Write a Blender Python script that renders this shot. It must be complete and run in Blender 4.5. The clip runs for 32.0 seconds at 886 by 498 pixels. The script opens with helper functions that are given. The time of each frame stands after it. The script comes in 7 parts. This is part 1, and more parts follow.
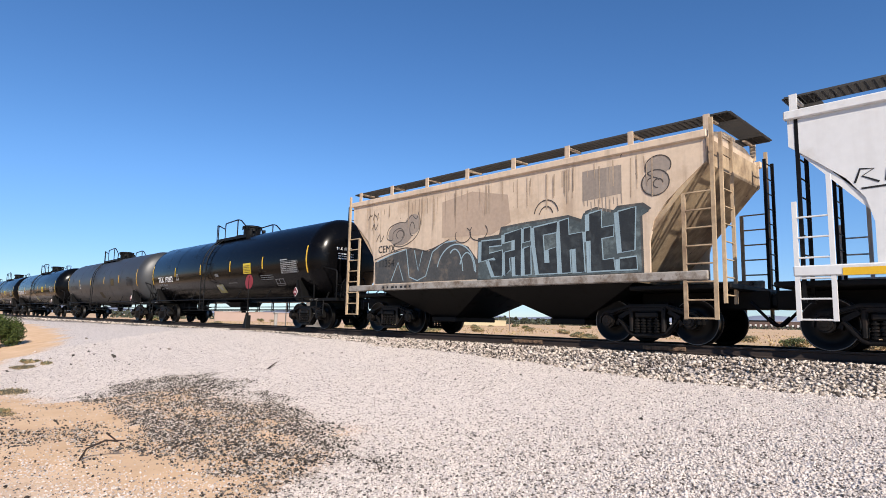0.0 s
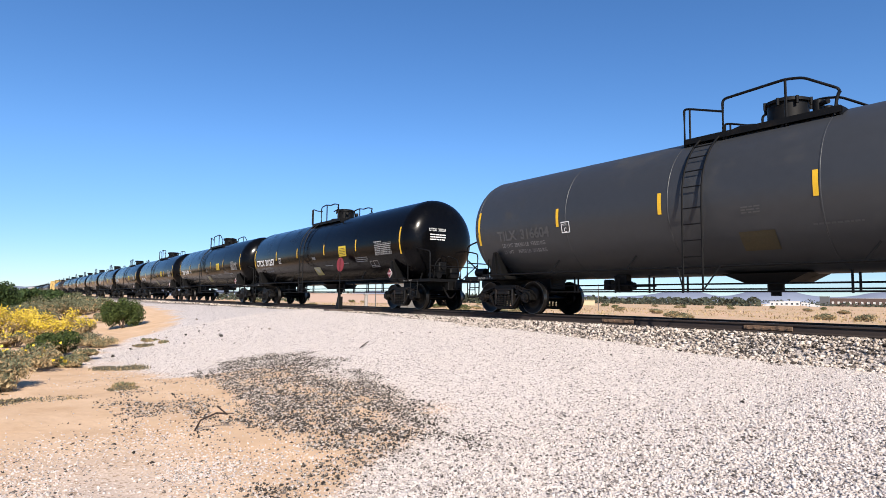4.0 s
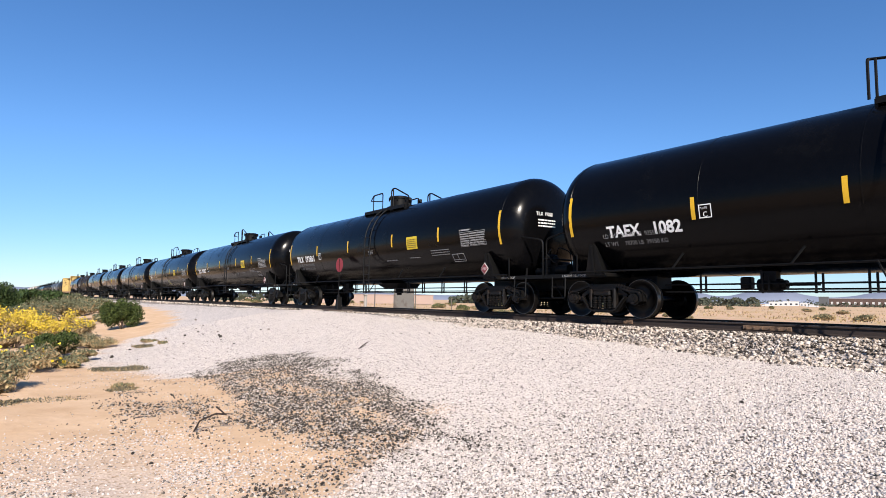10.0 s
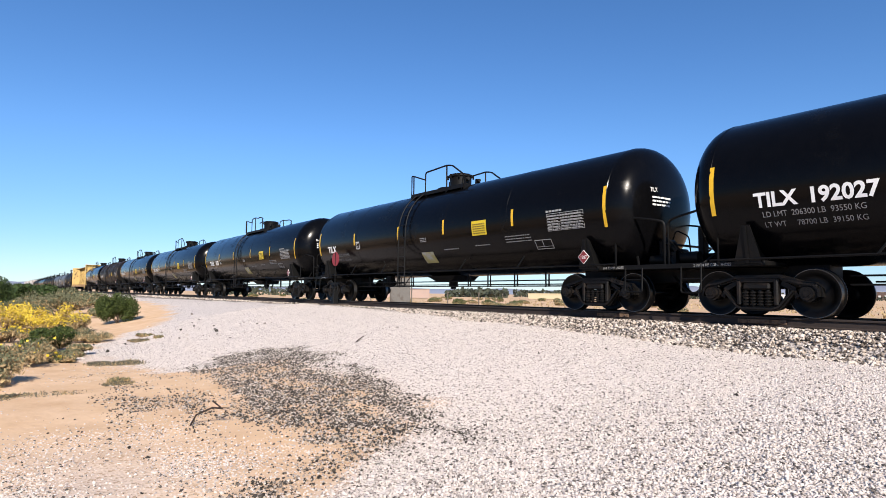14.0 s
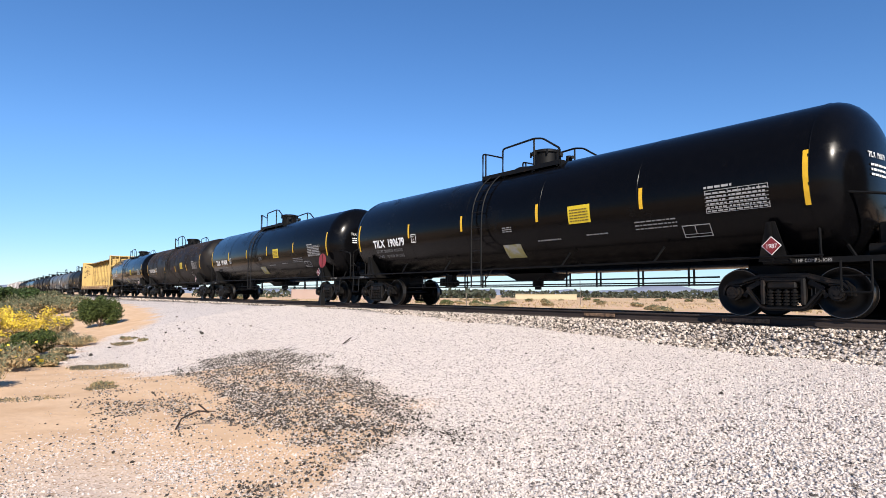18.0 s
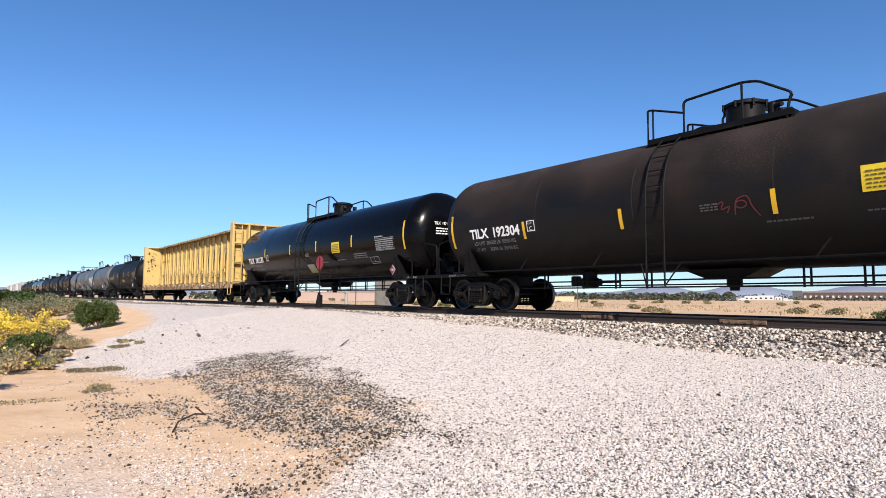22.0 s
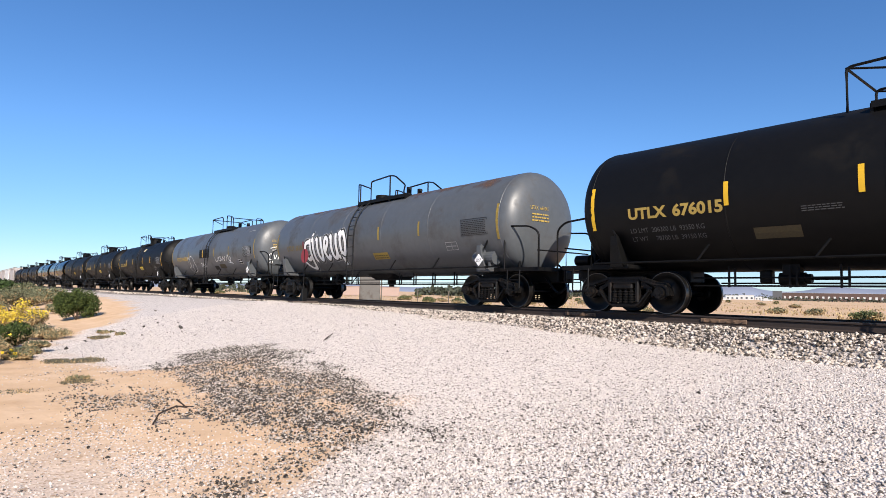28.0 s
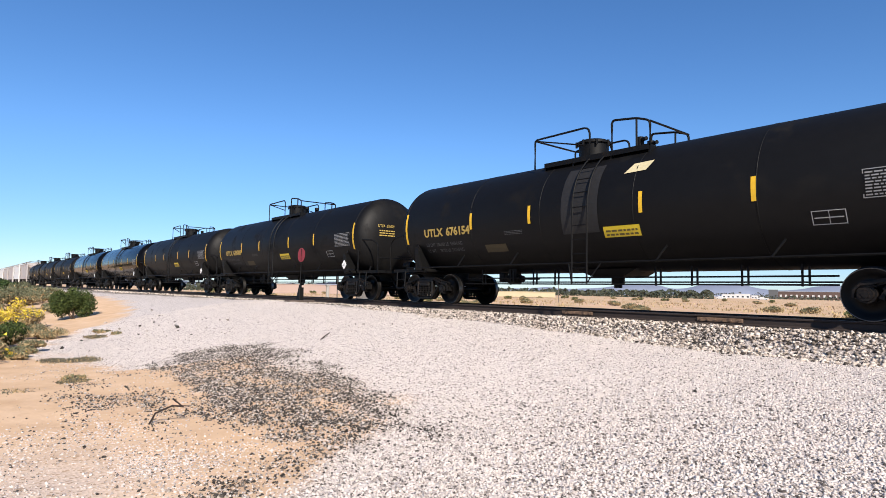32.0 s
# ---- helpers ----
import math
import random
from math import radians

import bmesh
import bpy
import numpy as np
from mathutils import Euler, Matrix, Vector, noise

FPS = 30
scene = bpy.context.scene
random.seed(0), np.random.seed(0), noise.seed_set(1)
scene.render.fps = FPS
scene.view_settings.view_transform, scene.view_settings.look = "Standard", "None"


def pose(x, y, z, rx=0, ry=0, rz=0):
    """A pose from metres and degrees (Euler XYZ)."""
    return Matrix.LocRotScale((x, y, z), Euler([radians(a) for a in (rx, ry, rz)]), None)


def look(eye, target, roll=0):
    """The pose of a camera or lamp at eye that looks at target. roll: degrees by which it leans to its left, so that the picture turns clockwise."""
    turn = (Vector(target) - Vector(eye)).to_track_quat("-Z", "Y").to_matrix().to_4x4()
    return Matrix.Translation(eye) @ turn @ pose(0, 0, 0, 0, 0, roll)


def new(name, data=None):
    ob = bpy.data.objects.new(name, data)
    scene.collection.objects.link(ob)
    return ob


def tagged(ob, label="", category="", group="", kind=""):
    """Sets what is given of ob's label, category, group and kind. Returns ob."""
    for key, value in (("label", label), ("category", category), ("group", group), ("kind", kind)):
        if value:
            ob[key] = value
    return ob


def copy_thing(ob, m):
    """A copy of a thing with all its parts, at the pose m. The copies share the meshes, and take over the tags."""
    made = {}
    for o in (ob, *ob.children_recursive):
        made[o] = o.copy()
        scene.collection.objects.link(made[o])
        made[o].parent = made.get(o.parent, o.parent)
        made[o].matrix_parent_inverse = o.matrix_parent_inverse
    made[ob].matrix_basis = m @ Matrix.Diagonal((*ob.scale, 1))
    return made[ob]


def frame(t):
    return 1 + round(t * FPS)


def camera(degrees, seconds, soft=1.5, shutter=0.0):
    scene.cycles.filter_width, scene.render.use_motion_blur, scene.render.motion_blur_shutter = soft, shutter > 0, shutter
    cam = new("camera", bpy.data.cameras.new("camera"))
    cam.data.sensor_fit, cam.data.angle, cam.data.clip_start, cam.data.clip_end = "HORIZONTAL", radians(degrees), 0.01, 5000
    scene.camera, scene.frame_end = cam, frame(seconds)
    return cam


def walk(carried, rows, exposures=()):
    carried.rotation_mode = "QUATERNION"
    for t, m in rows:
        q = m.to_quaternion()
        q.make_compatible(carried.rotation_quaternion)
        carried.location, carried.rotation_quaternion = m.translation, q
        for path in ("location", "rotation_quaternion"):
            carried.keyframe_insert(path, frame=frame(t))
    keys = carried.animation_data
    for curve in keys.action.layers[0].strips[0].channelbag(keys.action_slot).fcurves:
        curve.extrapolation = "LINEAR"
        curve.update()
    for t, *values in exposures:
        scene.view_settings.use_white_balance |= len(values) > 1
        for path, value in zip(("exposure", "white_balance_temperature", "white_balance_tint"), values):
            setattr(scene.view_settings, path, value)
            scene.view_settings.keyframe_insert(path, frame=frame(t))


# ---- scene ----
# ---- camera ----
EYE = (0.0, 0.0, 1.6)
RAIL = 1.22          # top of rail above the low ground by the camera
TRACK_Y = 12.66      # centre line of the track, which runs along x
cam = camera(73.8, 32.0, soft=0.65, shutter=0.0)

# seconds, heading from +y towards +x, pitch, roll (degrees)
CAMERA_ROWS = [
    (0, -45.52, 6.91, 1.23), (0.5, -48.83, 6.73, 0.98), (1, -51.31, 6.50, 1.03), (1.5, -52.63, 6.12, 0.98), (2, -53.30, 5.72, 0.96), 
    (2.5, -53.62, 5.37, 0.97), (3, -53.70, 5.10, 0.92), (3.5, -53.72, 4.89, 0.84), (5.5, -53.90, 4.85, 0.74), (6, -53.96, 4.79, 0.92), 
    (6.5, -53.92, 4.74, 0.94), (7, -53.86, 4.72, 0.84), (7.5, -53.77, 4.77, 0.71), (8, -53.76, 4.82, 0.65), (8.5, -53.77, 4.93, 0.71), 
    (9, -53.76, 4.99, 0.76), (9.5, -53.74, 4.99, 0.78), (10, -53.70, 4.90, 0.78), (10.5, -53.62, 4.72, 0.72), (11, -53.59, 4.54, 0.76), 
    (11.5, -53.59, 4.44, 0.88), (12, -53.53, 4.40, 0.85), (12.5, -53.35, 4.34, 0.64), (13, -53.30, 4.32, 0.57), (13.5, -53.39, 4.33, 0.68), 
    (14, -53.32, 4.31, 0.69), (14.5, -53.15, 4.26, 0.55), (16.5, -52.52, 4.34, 0.51), (17, -52.31, 4.36, 0.37), (17.5, -52.16, 4.37, 0.27), 
    (18, -52.08, 4.42, 0.37), (18.5, -52.12, 4.51, 0.59), (19, -52.12, 4.53, 0.63), (19.5, -52.02, 4.49, 0.47), (20, -52.02, 4.50, 0.38), 
    (20.5, -52.06, 4.56, 0.48), (21, -52.13, 4.64, 0.65), (21.5, -52.09, 4.69, 0.60), (22, -51.84, 4.62, 0.30), (22.5, -51.69, 4.63, 0.25), 
    (23, -51.67, 4.62, 0.43), (23.5, -51.46, 4.49, 0.51), (24, -51.27, 4.39, 0.64), (24.5, -51.10, 4.27, 0.80), (25, -50.95, 4.18, 0.89), 
    (25.5, -50.87, 4.17, 0.97), (27.5, -50.47, 4.08, 0.79), (28, -50.44, 4.18, 1.13), (28.5, -50.34, 4.25, 1.30), (29, -50.27, 4.26, 1.28), 
    (29.5, -50.24, 4.23, 1.23), (30, -50.24, 4.17, 1.20), (30.5, -50.23, 4.07, 1.08), (31, -50.15, 3.95, 0.93), (31.5, -50.15, 4.02, 0.98), 
    (32, -50.14, 4.09, 1.08), 
]


def aim(heading, pitch, roll):
    h, p = radians(heading), radians(pitch)
    target = Vector(EYE) + Vector((math.cos(p) * math.sin(h), math.cos(p) * math.cos(h), math.sin(p)))
    return look(EYE, target, roll)


walk(cam, [(t, aim(h, p, r)) for t, h, p, r in CAMERA_ROWS], [(0, 0.50), (2, 0.65), (23, 0.65), (25, 0.57), (27, 0.65), (32, 0.63)])

# ---- light ----
SUN_AZ, SUN_EL = 115.6, 33.0
world = bpy.data.worlds.new("sky")
scene.world = world
world.use_nodes = True
wn, wl = world.node_tree.nodes, world.node_tree.links
sky = wn.new("ShaderNodeTexSky")
sky.sky_type = "NISHITA"
sky.sun_disc = False
sky.sun_elevation = radians(SUN_EL)
sky.sun_rotation = radians(SUN_AZ)
sky.altitude, sky.air_density, sky.dust_density, sky.ozone_density = 1500, 1.0, 0.10, 2.7
tint = wn.new("ShaderNodeMix")
tint.data_type, tint.blend_type = "RGBA", "MULTIPLY"
tint.inputs[0].default_value = 1.0
tint.inputs[7].default_value = (0.90, 0.955, 1.06, 1)
rich = wn.new("ShaderNodeHueSaturation")
rich.inputs["Saturation"].default_value = 1.18
wl.new(sky.outputs[0], rich.inputs["Color"])
wl.new(rich.outputs[0], tint.inputs[6])
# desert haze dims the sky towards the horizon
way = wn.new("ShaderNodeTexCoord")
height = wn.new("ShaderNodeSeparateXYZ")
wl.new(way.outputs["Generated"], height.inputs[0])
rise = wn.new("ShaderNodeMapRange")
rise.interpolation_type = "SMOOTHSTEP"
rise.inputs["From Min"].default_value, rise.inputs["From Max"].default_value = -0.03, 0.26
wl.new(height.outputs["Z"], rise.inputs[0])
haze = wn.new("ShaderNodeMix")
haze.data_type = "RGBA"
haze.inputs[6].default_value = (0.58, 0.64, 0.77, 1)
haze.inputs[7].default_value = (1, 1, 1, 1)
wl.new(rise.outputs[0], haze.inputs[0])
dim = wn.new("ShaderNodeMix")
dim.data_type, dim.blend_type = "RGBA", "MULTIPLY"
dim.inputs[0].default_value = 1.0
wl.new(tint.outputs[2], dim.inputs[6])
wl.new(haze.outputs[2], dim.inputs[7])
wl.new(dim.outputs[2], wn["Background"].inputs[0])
wn["Background"].inputs[1].default_value = 0.099
sun = new("sun", bpy.data.lights.new("sun", "SUN"))
sun.data.energy, sun.data.angle, sun.data.color = 5.0, radians(0.53), (1.0, 0.905, 0.80)
sd = Vector((math.sin(radians(SUN_AZ)) * math.cos(radians(SUN_EL)), math.cos(radians(SUN_AZ)) * math.cos(radians(SUN_EL)), math.sin(radians(SUN_EL))))
sun.matrix_world = look(sd * 60, (0, 0, 0))
scene.view_settings.exposure = 0.65

# ---- materials ----
def mat(name, base, rough=0.6, metal=0.0, vary=0.12, scale=6.0, bump=0.0, bump_scale=40.0, dirt=None, dirt_amount=0.0, dirt_scale=1.5, spec=0.5, coat=0.0, per_object=0.0, chips=0.0, chip_colour=(0.06, 0.03, 0.02), streak=0.0, streak_colour=(0.2, 0.12, 0.08)):
    """A painted, metal or mineral surface: base colour with grain at two scales, patches of dirt, and relief."""
    m = bpy.data.materials.new(name)
    m.use_nodes = True
    n, l = m.node_tree.nodes, m.node_tree.links
    b = n["Principled BSDF"]
    b.inputs["Roughness"].default_value = rough
    b.inputs["Metallic"].default_value = metal
    b.inputs["Specular IOR Level"].default_value = spec
    b.inputs["Coat Weight"].default_value = coat
    b.inputs["Coat Roughness"].default_value = 0.12
    co = n.new("ShaderNodeTexCoord")
    big = n.new("ShaderNodeTexNoise")
    big.inputs["Scale"].default_value, big.inputs["Detail"].default_value = scale * 0.15, 5
    fine = n.new("ShaderNodeTexNoise")
    fine.inputs["Scale"].default_value, fine.inputs["Detail"].default_value = scale * 3, 6
    l.new(co.outputs["Object"], big.inputs[0])
    l.new(co.outputs["Object"], fine.inputs[0])
    add = n.new("ShaderNodeMath")
    add.operation = "ADD"
    l.new(big.outputs[0], add.inputs[0])
    l.new(fine.outputs[0], add.inputs[1])
    mr = n.new("ShaderNodeMapRange")
    mr.inputs["From Min"].default_value, mr.inputs["From Max"].default_value = 0.6, 1.4
    mr.inputs["To Min"].default_value, mr.inputs["To Max"].default_value = 1 - vary, 1 + vary
    l.new(add.outputs[0], mr.inputs[0])
    val = mr.outputs[0]
    if per_object:
        oi = n.new("ShaderNodeObjectInfo")
        pr = n.new("ShaderNodeMapRange")
        pr.inputs["To Min"].default_value, pr.inputs["To Max"].default_value = 1 - per_object, 1 + per_object
        l.new(oi.outputs["Random"], pr.inputs[0])
        mm = n.new("ShaderNodeMath")
        mm.operation = "MULTIPLY"
        l.new(val, mm.inputs[0])
        l.new(pr.outputs[0], mm.inputs[1])
        val = mm.outputs[0]
    sc = n.new("ShaderNodeVectorMath")
    sc.operation = "SCALE"
    sc.inputs[0].default_value = base
    l.new(val, sc.inputs["Scale"])
    col = sc.outputs[0]
    if dirt:
        dn = n.new("ShaderNodeTexNoise")
        dn.inputs["Scale"].default_value, dn.inputs["Detail"].default_value, dn.inputs["Roughness"].default_value = dirt_scale, 8, 0.65
        l.new(co.outputs["Object"], dn.inputs[0])
        dr = n.new("ShaderNodeMapRange")
        dr.inputs["From Min"].default_value, dr.inputs["From Max"].default_value = 0.62 - 0.35 * dirt_amount, 0.72 - 0.2 * dirt_amount
        dr.inputs["To Max"].default_value = min(1.0, 0.5 + dirt_amount)
        l.new(dn.outputs[0], dr.inputs[0])
        mx = n.new("ShaderNodeMix")
        mx.data_type = "RGBA"
        mx.inputs[7].default_value = (*dirt, 1)
        l.new(dr.outputs[0], mx.inputs[0])
        l.new(col, mx.inputs[6])
        col = mx.outputs[2]
        rr = n.new("ShaderNodeMapRange")
        rr.inputs["To Min"].default_value, rr.inputs["To Max"].default_value = rough, min(1.0, rough + 0.3)
        l.new(dr.outputs[0], rr.inputs[0])
        l.new(rr.outputs[0], b.inputs["Roughness"])
    if streak:
        mp = n.new("ShaderNodeMapping")
        mp.inputs["Scale"].default_value = (5.0, 5.0, 0.35)
        l.new(co.outputs["Object"], mp.inputs[0])
        sn = n.new("ShaderNodeTexNoise")
        sn.inputs["Scale"].default_value, sn.inputs["Detail"].default_value, sn.inputs["Roughness"].default_value = 1.0, 7, 0.6
        l.new(mp.outputs[0], sn.inputs[0])
        sr = n.new("ShaderNodeMapRange")
        sr.inputs["From Min"].default_value, sr.inputs["From Max"].default_value, sr.inputs["To Max"].default_value = 0.5, 0.75, streak
        l.new(sn.outputs[0], sr.inputs[0])
        sm = n.new("ShaderNodeMix")
        sm.data_type = "RGBA"
        sm.inputs[7].default_value = (*streak_colour, 1)
        l.new(sr.outputs[0], sm.inputs[0])
        l.new(col, sm.inputs[6])
        col = sm.outputs[2]
    if chips:
        cn = n.new("ShaderNodeTexNoise")
        cn.inputs["Scale"].default_value, cn.inputs["Detail"].default_value, cn.inputs["Roughness"].default_value = 4.5, 7, 0.7
        l.new(co.outputs["Object"], cn.inputs[0])
        cr = n.new("ShaderNodeMapRange")
        cr.inputs["From Min"].default_value, cr.inputs["From Max"].default_value = 0.72 - 0.2 * chips, 0.74 - 0.2 * chips
        l.new(cn.outputs[0], cr.inputs[0])
        cm = n.new("ShaderNodeMix")
        cm.data_type = "RGBA"
        cm.inputs[7].default_value = (*chip_colour, 1)
        l.new(cr.outputs[0], cm.inputs[0])
        l.new(col, cm.inputs[6])
        col = cm.outputs[2]
    l.new(col, b.inputs["Base Color"])
    if bump:
        bn = n.new("ShaderNodeTexNoise")
        bn.inputs["Scale"].default_value, bn.inputs["Detail"].default_value = bump_scale, 4
        l.new(co.outputs["Object"], bn.inputs[0])
        bp = n.new("ShaderNodeBump")
        bp.inputs["Strength"].default_value, bp.inputs["Distance"].default_value = bump, 0.02
        l.new(bn.outputs[0], bp.inputs["Height"])
        l.new(bp.outputs[0], b.inputs["Normal"])
    return m


BLACK = mat("black tank paint", (0.0024, 0.0024, 0.0028), 0.19, vary=0.25, scale=2, dirt=(0.0045, 0.0042, 0.004), dirt_amount=0.15, dirt_scale=0.8, spec=0.12)
BLACK_DULL = mat("dull black paint", (0.0036, 0.0034, 0.0034), 0.55, vary=0.25, scale=2, dirt=(0.0072, 0.0062, 0.0055), dirt_amount=0.2, dirt_scale=0.9, spec=0.18)
GREY_DARK = mat("dark grey paint", (0.030, 0.032, 0.035), 0.45, vary=0.12, scale=2, dirt=(0.04, 0.04, 0.04), dirt_amount=0.2, dirt_scale=0.7)
GREY_WORN = mat("worn grey paint", (0.072, 0.079, 0.086), 0.42, vary=0.14, scale=2, dirt=(0.058, 0.054, 0.051), dirt_amount=0.3, dirt_scale=0.8, streak=0.25, streak_colour=(0.05, 0.048, 0.047))
BROWN_TANK = mat("worn black tank paint", (0.0065, 0.0059, 0.0059), 0.5, vary=0.25, scale=2, dirt=(0.013, 0.0091, 0.0072), dirt_amount=0.4, dirt_scale=0.8, spec=0.2)
FRAME = mat("black underframe steel", (0.0036, 0.0036, 0.0037), 0.55, vary=0.3, scale=8, dirt=(0.011, 0.0085, 0.007), dirt_amount=0.18, dirt_scale=3, spec=0.16)
TRUCK = mat("grimy cast steel", (0.0042, 0.0037, 0.0034), 0.5, vary=0.35, scale=10, bump=0.25, bump_scale=50, dirt=(0.019, 0.0125, 0.0095), dirt_amount=0.32, dirt_scale=5, spec=0.22)
WHEEL = mat("dark wheel steel", (0.0022, 0.002, 0.002), 0.36, 0.0, vary=0.3, scale=10, dirt=(0.007, 0.0045, 0.0035), dirt_amount=0.2, dirt_scale=4, spec=0.14)
TREAD = mat("polished wheel tread", (0.12, 0.115, 0.11), 0.34, 1.0, vary=0.3, scale=14)
YELLOW = mat("yellow reflective tape", (0.68, 0.4, 0.016), 0.45, vary=0.08, scale=10)
YELLOW_FADED = mat("faded yellow tape", (0.273, 0.1885, 0.0325), 0.6, vary=0.3, scale=8)
SIGN_YELLOW = mat("yellow warning board", (0.64, 0.464, 0.016), 0.45, vary=0.08, scale=8)
WHITE_PAINT = mat("white stencil paint", (0.78, 0.78, 0.76), 0.55, vary=0.1, scale=12)
YELLOW_PAINT = mat("yellow stencil paint", (0.377, 0.26, 0.0585), 0.55, vary=0.15, scale=12)
GREY_PAINT = mat("grey stencil paint", (0.2145, 0.2145, 0.2145), 0.6, vary=0.2, scale=12)
RED_SIGN = mat("red placard", (0.1625, 0.0117, 0.0143), 0.5, vary=0.1, scale=10)
RED_TARGET = mat("faded red target", (0.2145, 0.0195, 0.026), 0.55, vary=0.15, scale=8)
BLACK_PAINT = mat("black stencil paint", (0.0065, 0.0065, 0.0065), 0.6, vary=0.2)
TAN = mat("weathered tan paint", (0.60, 0.475, 0.35), 0.6, vary=0.12, scale=3, dirt=(0.42, 0.31, 0.215), dirt_amount=0.35, dirt_scale=0.7, streak=0.5, streak_colour=(0.22, 0.155, 0.11), chips=0.28)
# grime, plus the shade on end slopes and ladders as a darker tan
TAN_GRIMY_SHADED = mat("grimy tan paint darkened for shade", (0.43, 0.32, 0.20), 0.65, vary=0.25, scale=4, dirt=(0.20, 0.135, 0.085), dirt_amount=0.45, dirt_scale=0.9, streak=0.5, streak_colour=(0.11, 0.075, 0.05), chips=0.3)
SILL_GREY = mat("grimy grey-white paint", (0.299, 0.273, 0.2405), 0.65, vary=0.2, scale=6, dirt=(0.13, 0.0975, 0.0715), dirt_amount=0.5, dirt_scale=3, chips=0.5)
GREY_STENCIL = mat("dim grey stencil paint", (0.065, 0.065, 0.065), 0.7, vary=0.2, scale=12)
WHITE_CAR = mat("white wagon paint", (0.62, 0.62, 0.61), 0.5, vary=0.06, scale=3, dirt=(0.45, 0.43, 0.40), dirt_amount=0.15, dirt_scale=0.8, streak=0.15, streak_colour=(0.38, 0.35, 0.32))
PALE_CAR = mat("dusty white wagon paint", (0.403, 0.377, 0.364), 0.6, vary=0.08, scale=3, dirt=(0.325, 0.234, 0.195), dirt_amount=0.3, dirt_scale=0.5, streak=0.4, streak_colour=(0.2275, 0.1625, 0.13))
CAR_YELLOW = mat("worn yellow wagon paint", (0.47, 0.335, 0.115), 0.55, vary=0.10, scale=4, dirt=(0.33, 0.215, 0.085), dirt_amount=0.3, dirt_scale=1.1, chips=0.42, chip_colour=(0.03, 0.017, 0.012), streak=0.25, streak_colour=(0.22, 0.125, 0.055))
CAR_YELLOW_CHIPPED = mat("chipped yellow wagon paint", (0.47, 0.35, 0.15), 0.6, vary=0.12, scale=4, dirt=(0.20, 0.11, 0.055), dirt_amount=0.45, dirt_scale=1.6, chips=1.05, chip_colour=(0.02, 0.012, 0.01))
# rusty edge, painted darker to draw the shade line along each post
POST_EDGE_SHADE = mat("rusty post edge, shade-dark, with flakes of yellow paint", (0.036, 0.02, 0.014), 0.8, vary=0.4, scale=10, dirt=(0.36, 0.25, 0.09), dirt_amount=0.42, dirt_scale=2.4)
JOINT_RUST = mat("tan rusted joint bar", (0.17, 0.105, 0.065), 0.85, vary=0.35, scale=12, dirt=(0.05, 0.03, 0.02), dirt_amount=0.4, dirt_scale=9)
CAR_YELLOW_RUSTY = mat("rusty yellow wagon paint", (0.403, 0.273, 0.13), 0.65, vary=0.15, scale=4, dirt=(0.143, 0.0715, 0.039), dirt_amount=0.55, dirt_scale=2.5, chips=0.9)
RUST = mat("rusted steel", (0.0488, 0.026, 0.0175), 0.85, vary=0.4, scale=10, bump=0.2)
RAIL_STEEL = mat("rusty rail web", (0.026, 0.0169, 0.0137), 0.8, vary=0.35, scale=8, bump=0.15)
RAIL_TOP = mat("worn rail head", (0.13, 0.115, 0.105), 0.5, 1.0, vary=0.25, scale=6)
TIE = mat("weathered timber sleeper", (0.065, 0.0488, 0.039), 0.9, vary=0.35, scale=8, bump=0.5, bump_scale=30, per_object=0.25)
GRATE = mat("dark steel grating", (0.039, 0.0358, 0.0325), 0.7, vary=0.3, scale=8)


# ---- building helpers ----
def part(name, bm, material, parent=None, label="", smooth=False):
    """Link a bmesh (or a finished mesh) as one mesh object under its parent."""
    if isinstance(bm, bmesh.types.BMesh):
        me = bpy.data.meshes.new(name)
        if smooth:
            for f in bm.faces:
                f.smooth = True
        bm.normal_update()
        bm.to_mesh(me)
        bm.free()
        if material:
            me.materials.append(material)
        if smooth:
            me.set_sharp_from_angle(angle=radians(40))
    else:
        me = bm
    ob = new(name, me)
    if parent:
        ob.parent = parent
    if label:
        ob["label"] = label
    return ob


CACHE = {}


def shared(key, build, material, smooth=False):
    """The mesh of that key, built once and shared by all alike parts."""
    k = (key, material.name)
    if k not in CACHE:
        bm = bmesh.new()
        build(bm)
        me = bpy.data.meshes.new(str(key))
        if smooth:
            for f in bm.faces:
                f.smooth = True
        bm.normal_update()
        bm.to_mesh(me)
        bm.free()
        me.materials.append(material)
        if smooth:
            me.set_sharp_from_angle(angle=radians(40))
        CACHE[k] = me
    return CACHE[k]


def put(name, me, parent, m=None, label=""):
    ob = part(name, me, None, parent, label)
    if m is not None:
        ob.matrix_basis = m
    return ob


def box(bm, x, y, z, sx, sy, sz, bevel=0.0, m=None):
    r = bmesh.ops.create_cube(bm, size=1.0)
    vs = r["verts"]
    mm = Matrix.Translation((x, y, z)) @ Matrix.Diagonal((sx, sy, sz, 1))
    if m is not None:
        mm = m @ mm
    bmesh.ops.transform(bm, matrix=mm, verts=vs)
    if bevel:
        es = list({e for v in vs for e in v.link_edges})
        bmesh.ops.bevel(bm, geom=es, offset=bevel, segments=1, affect="EDGES", profile=0.5)


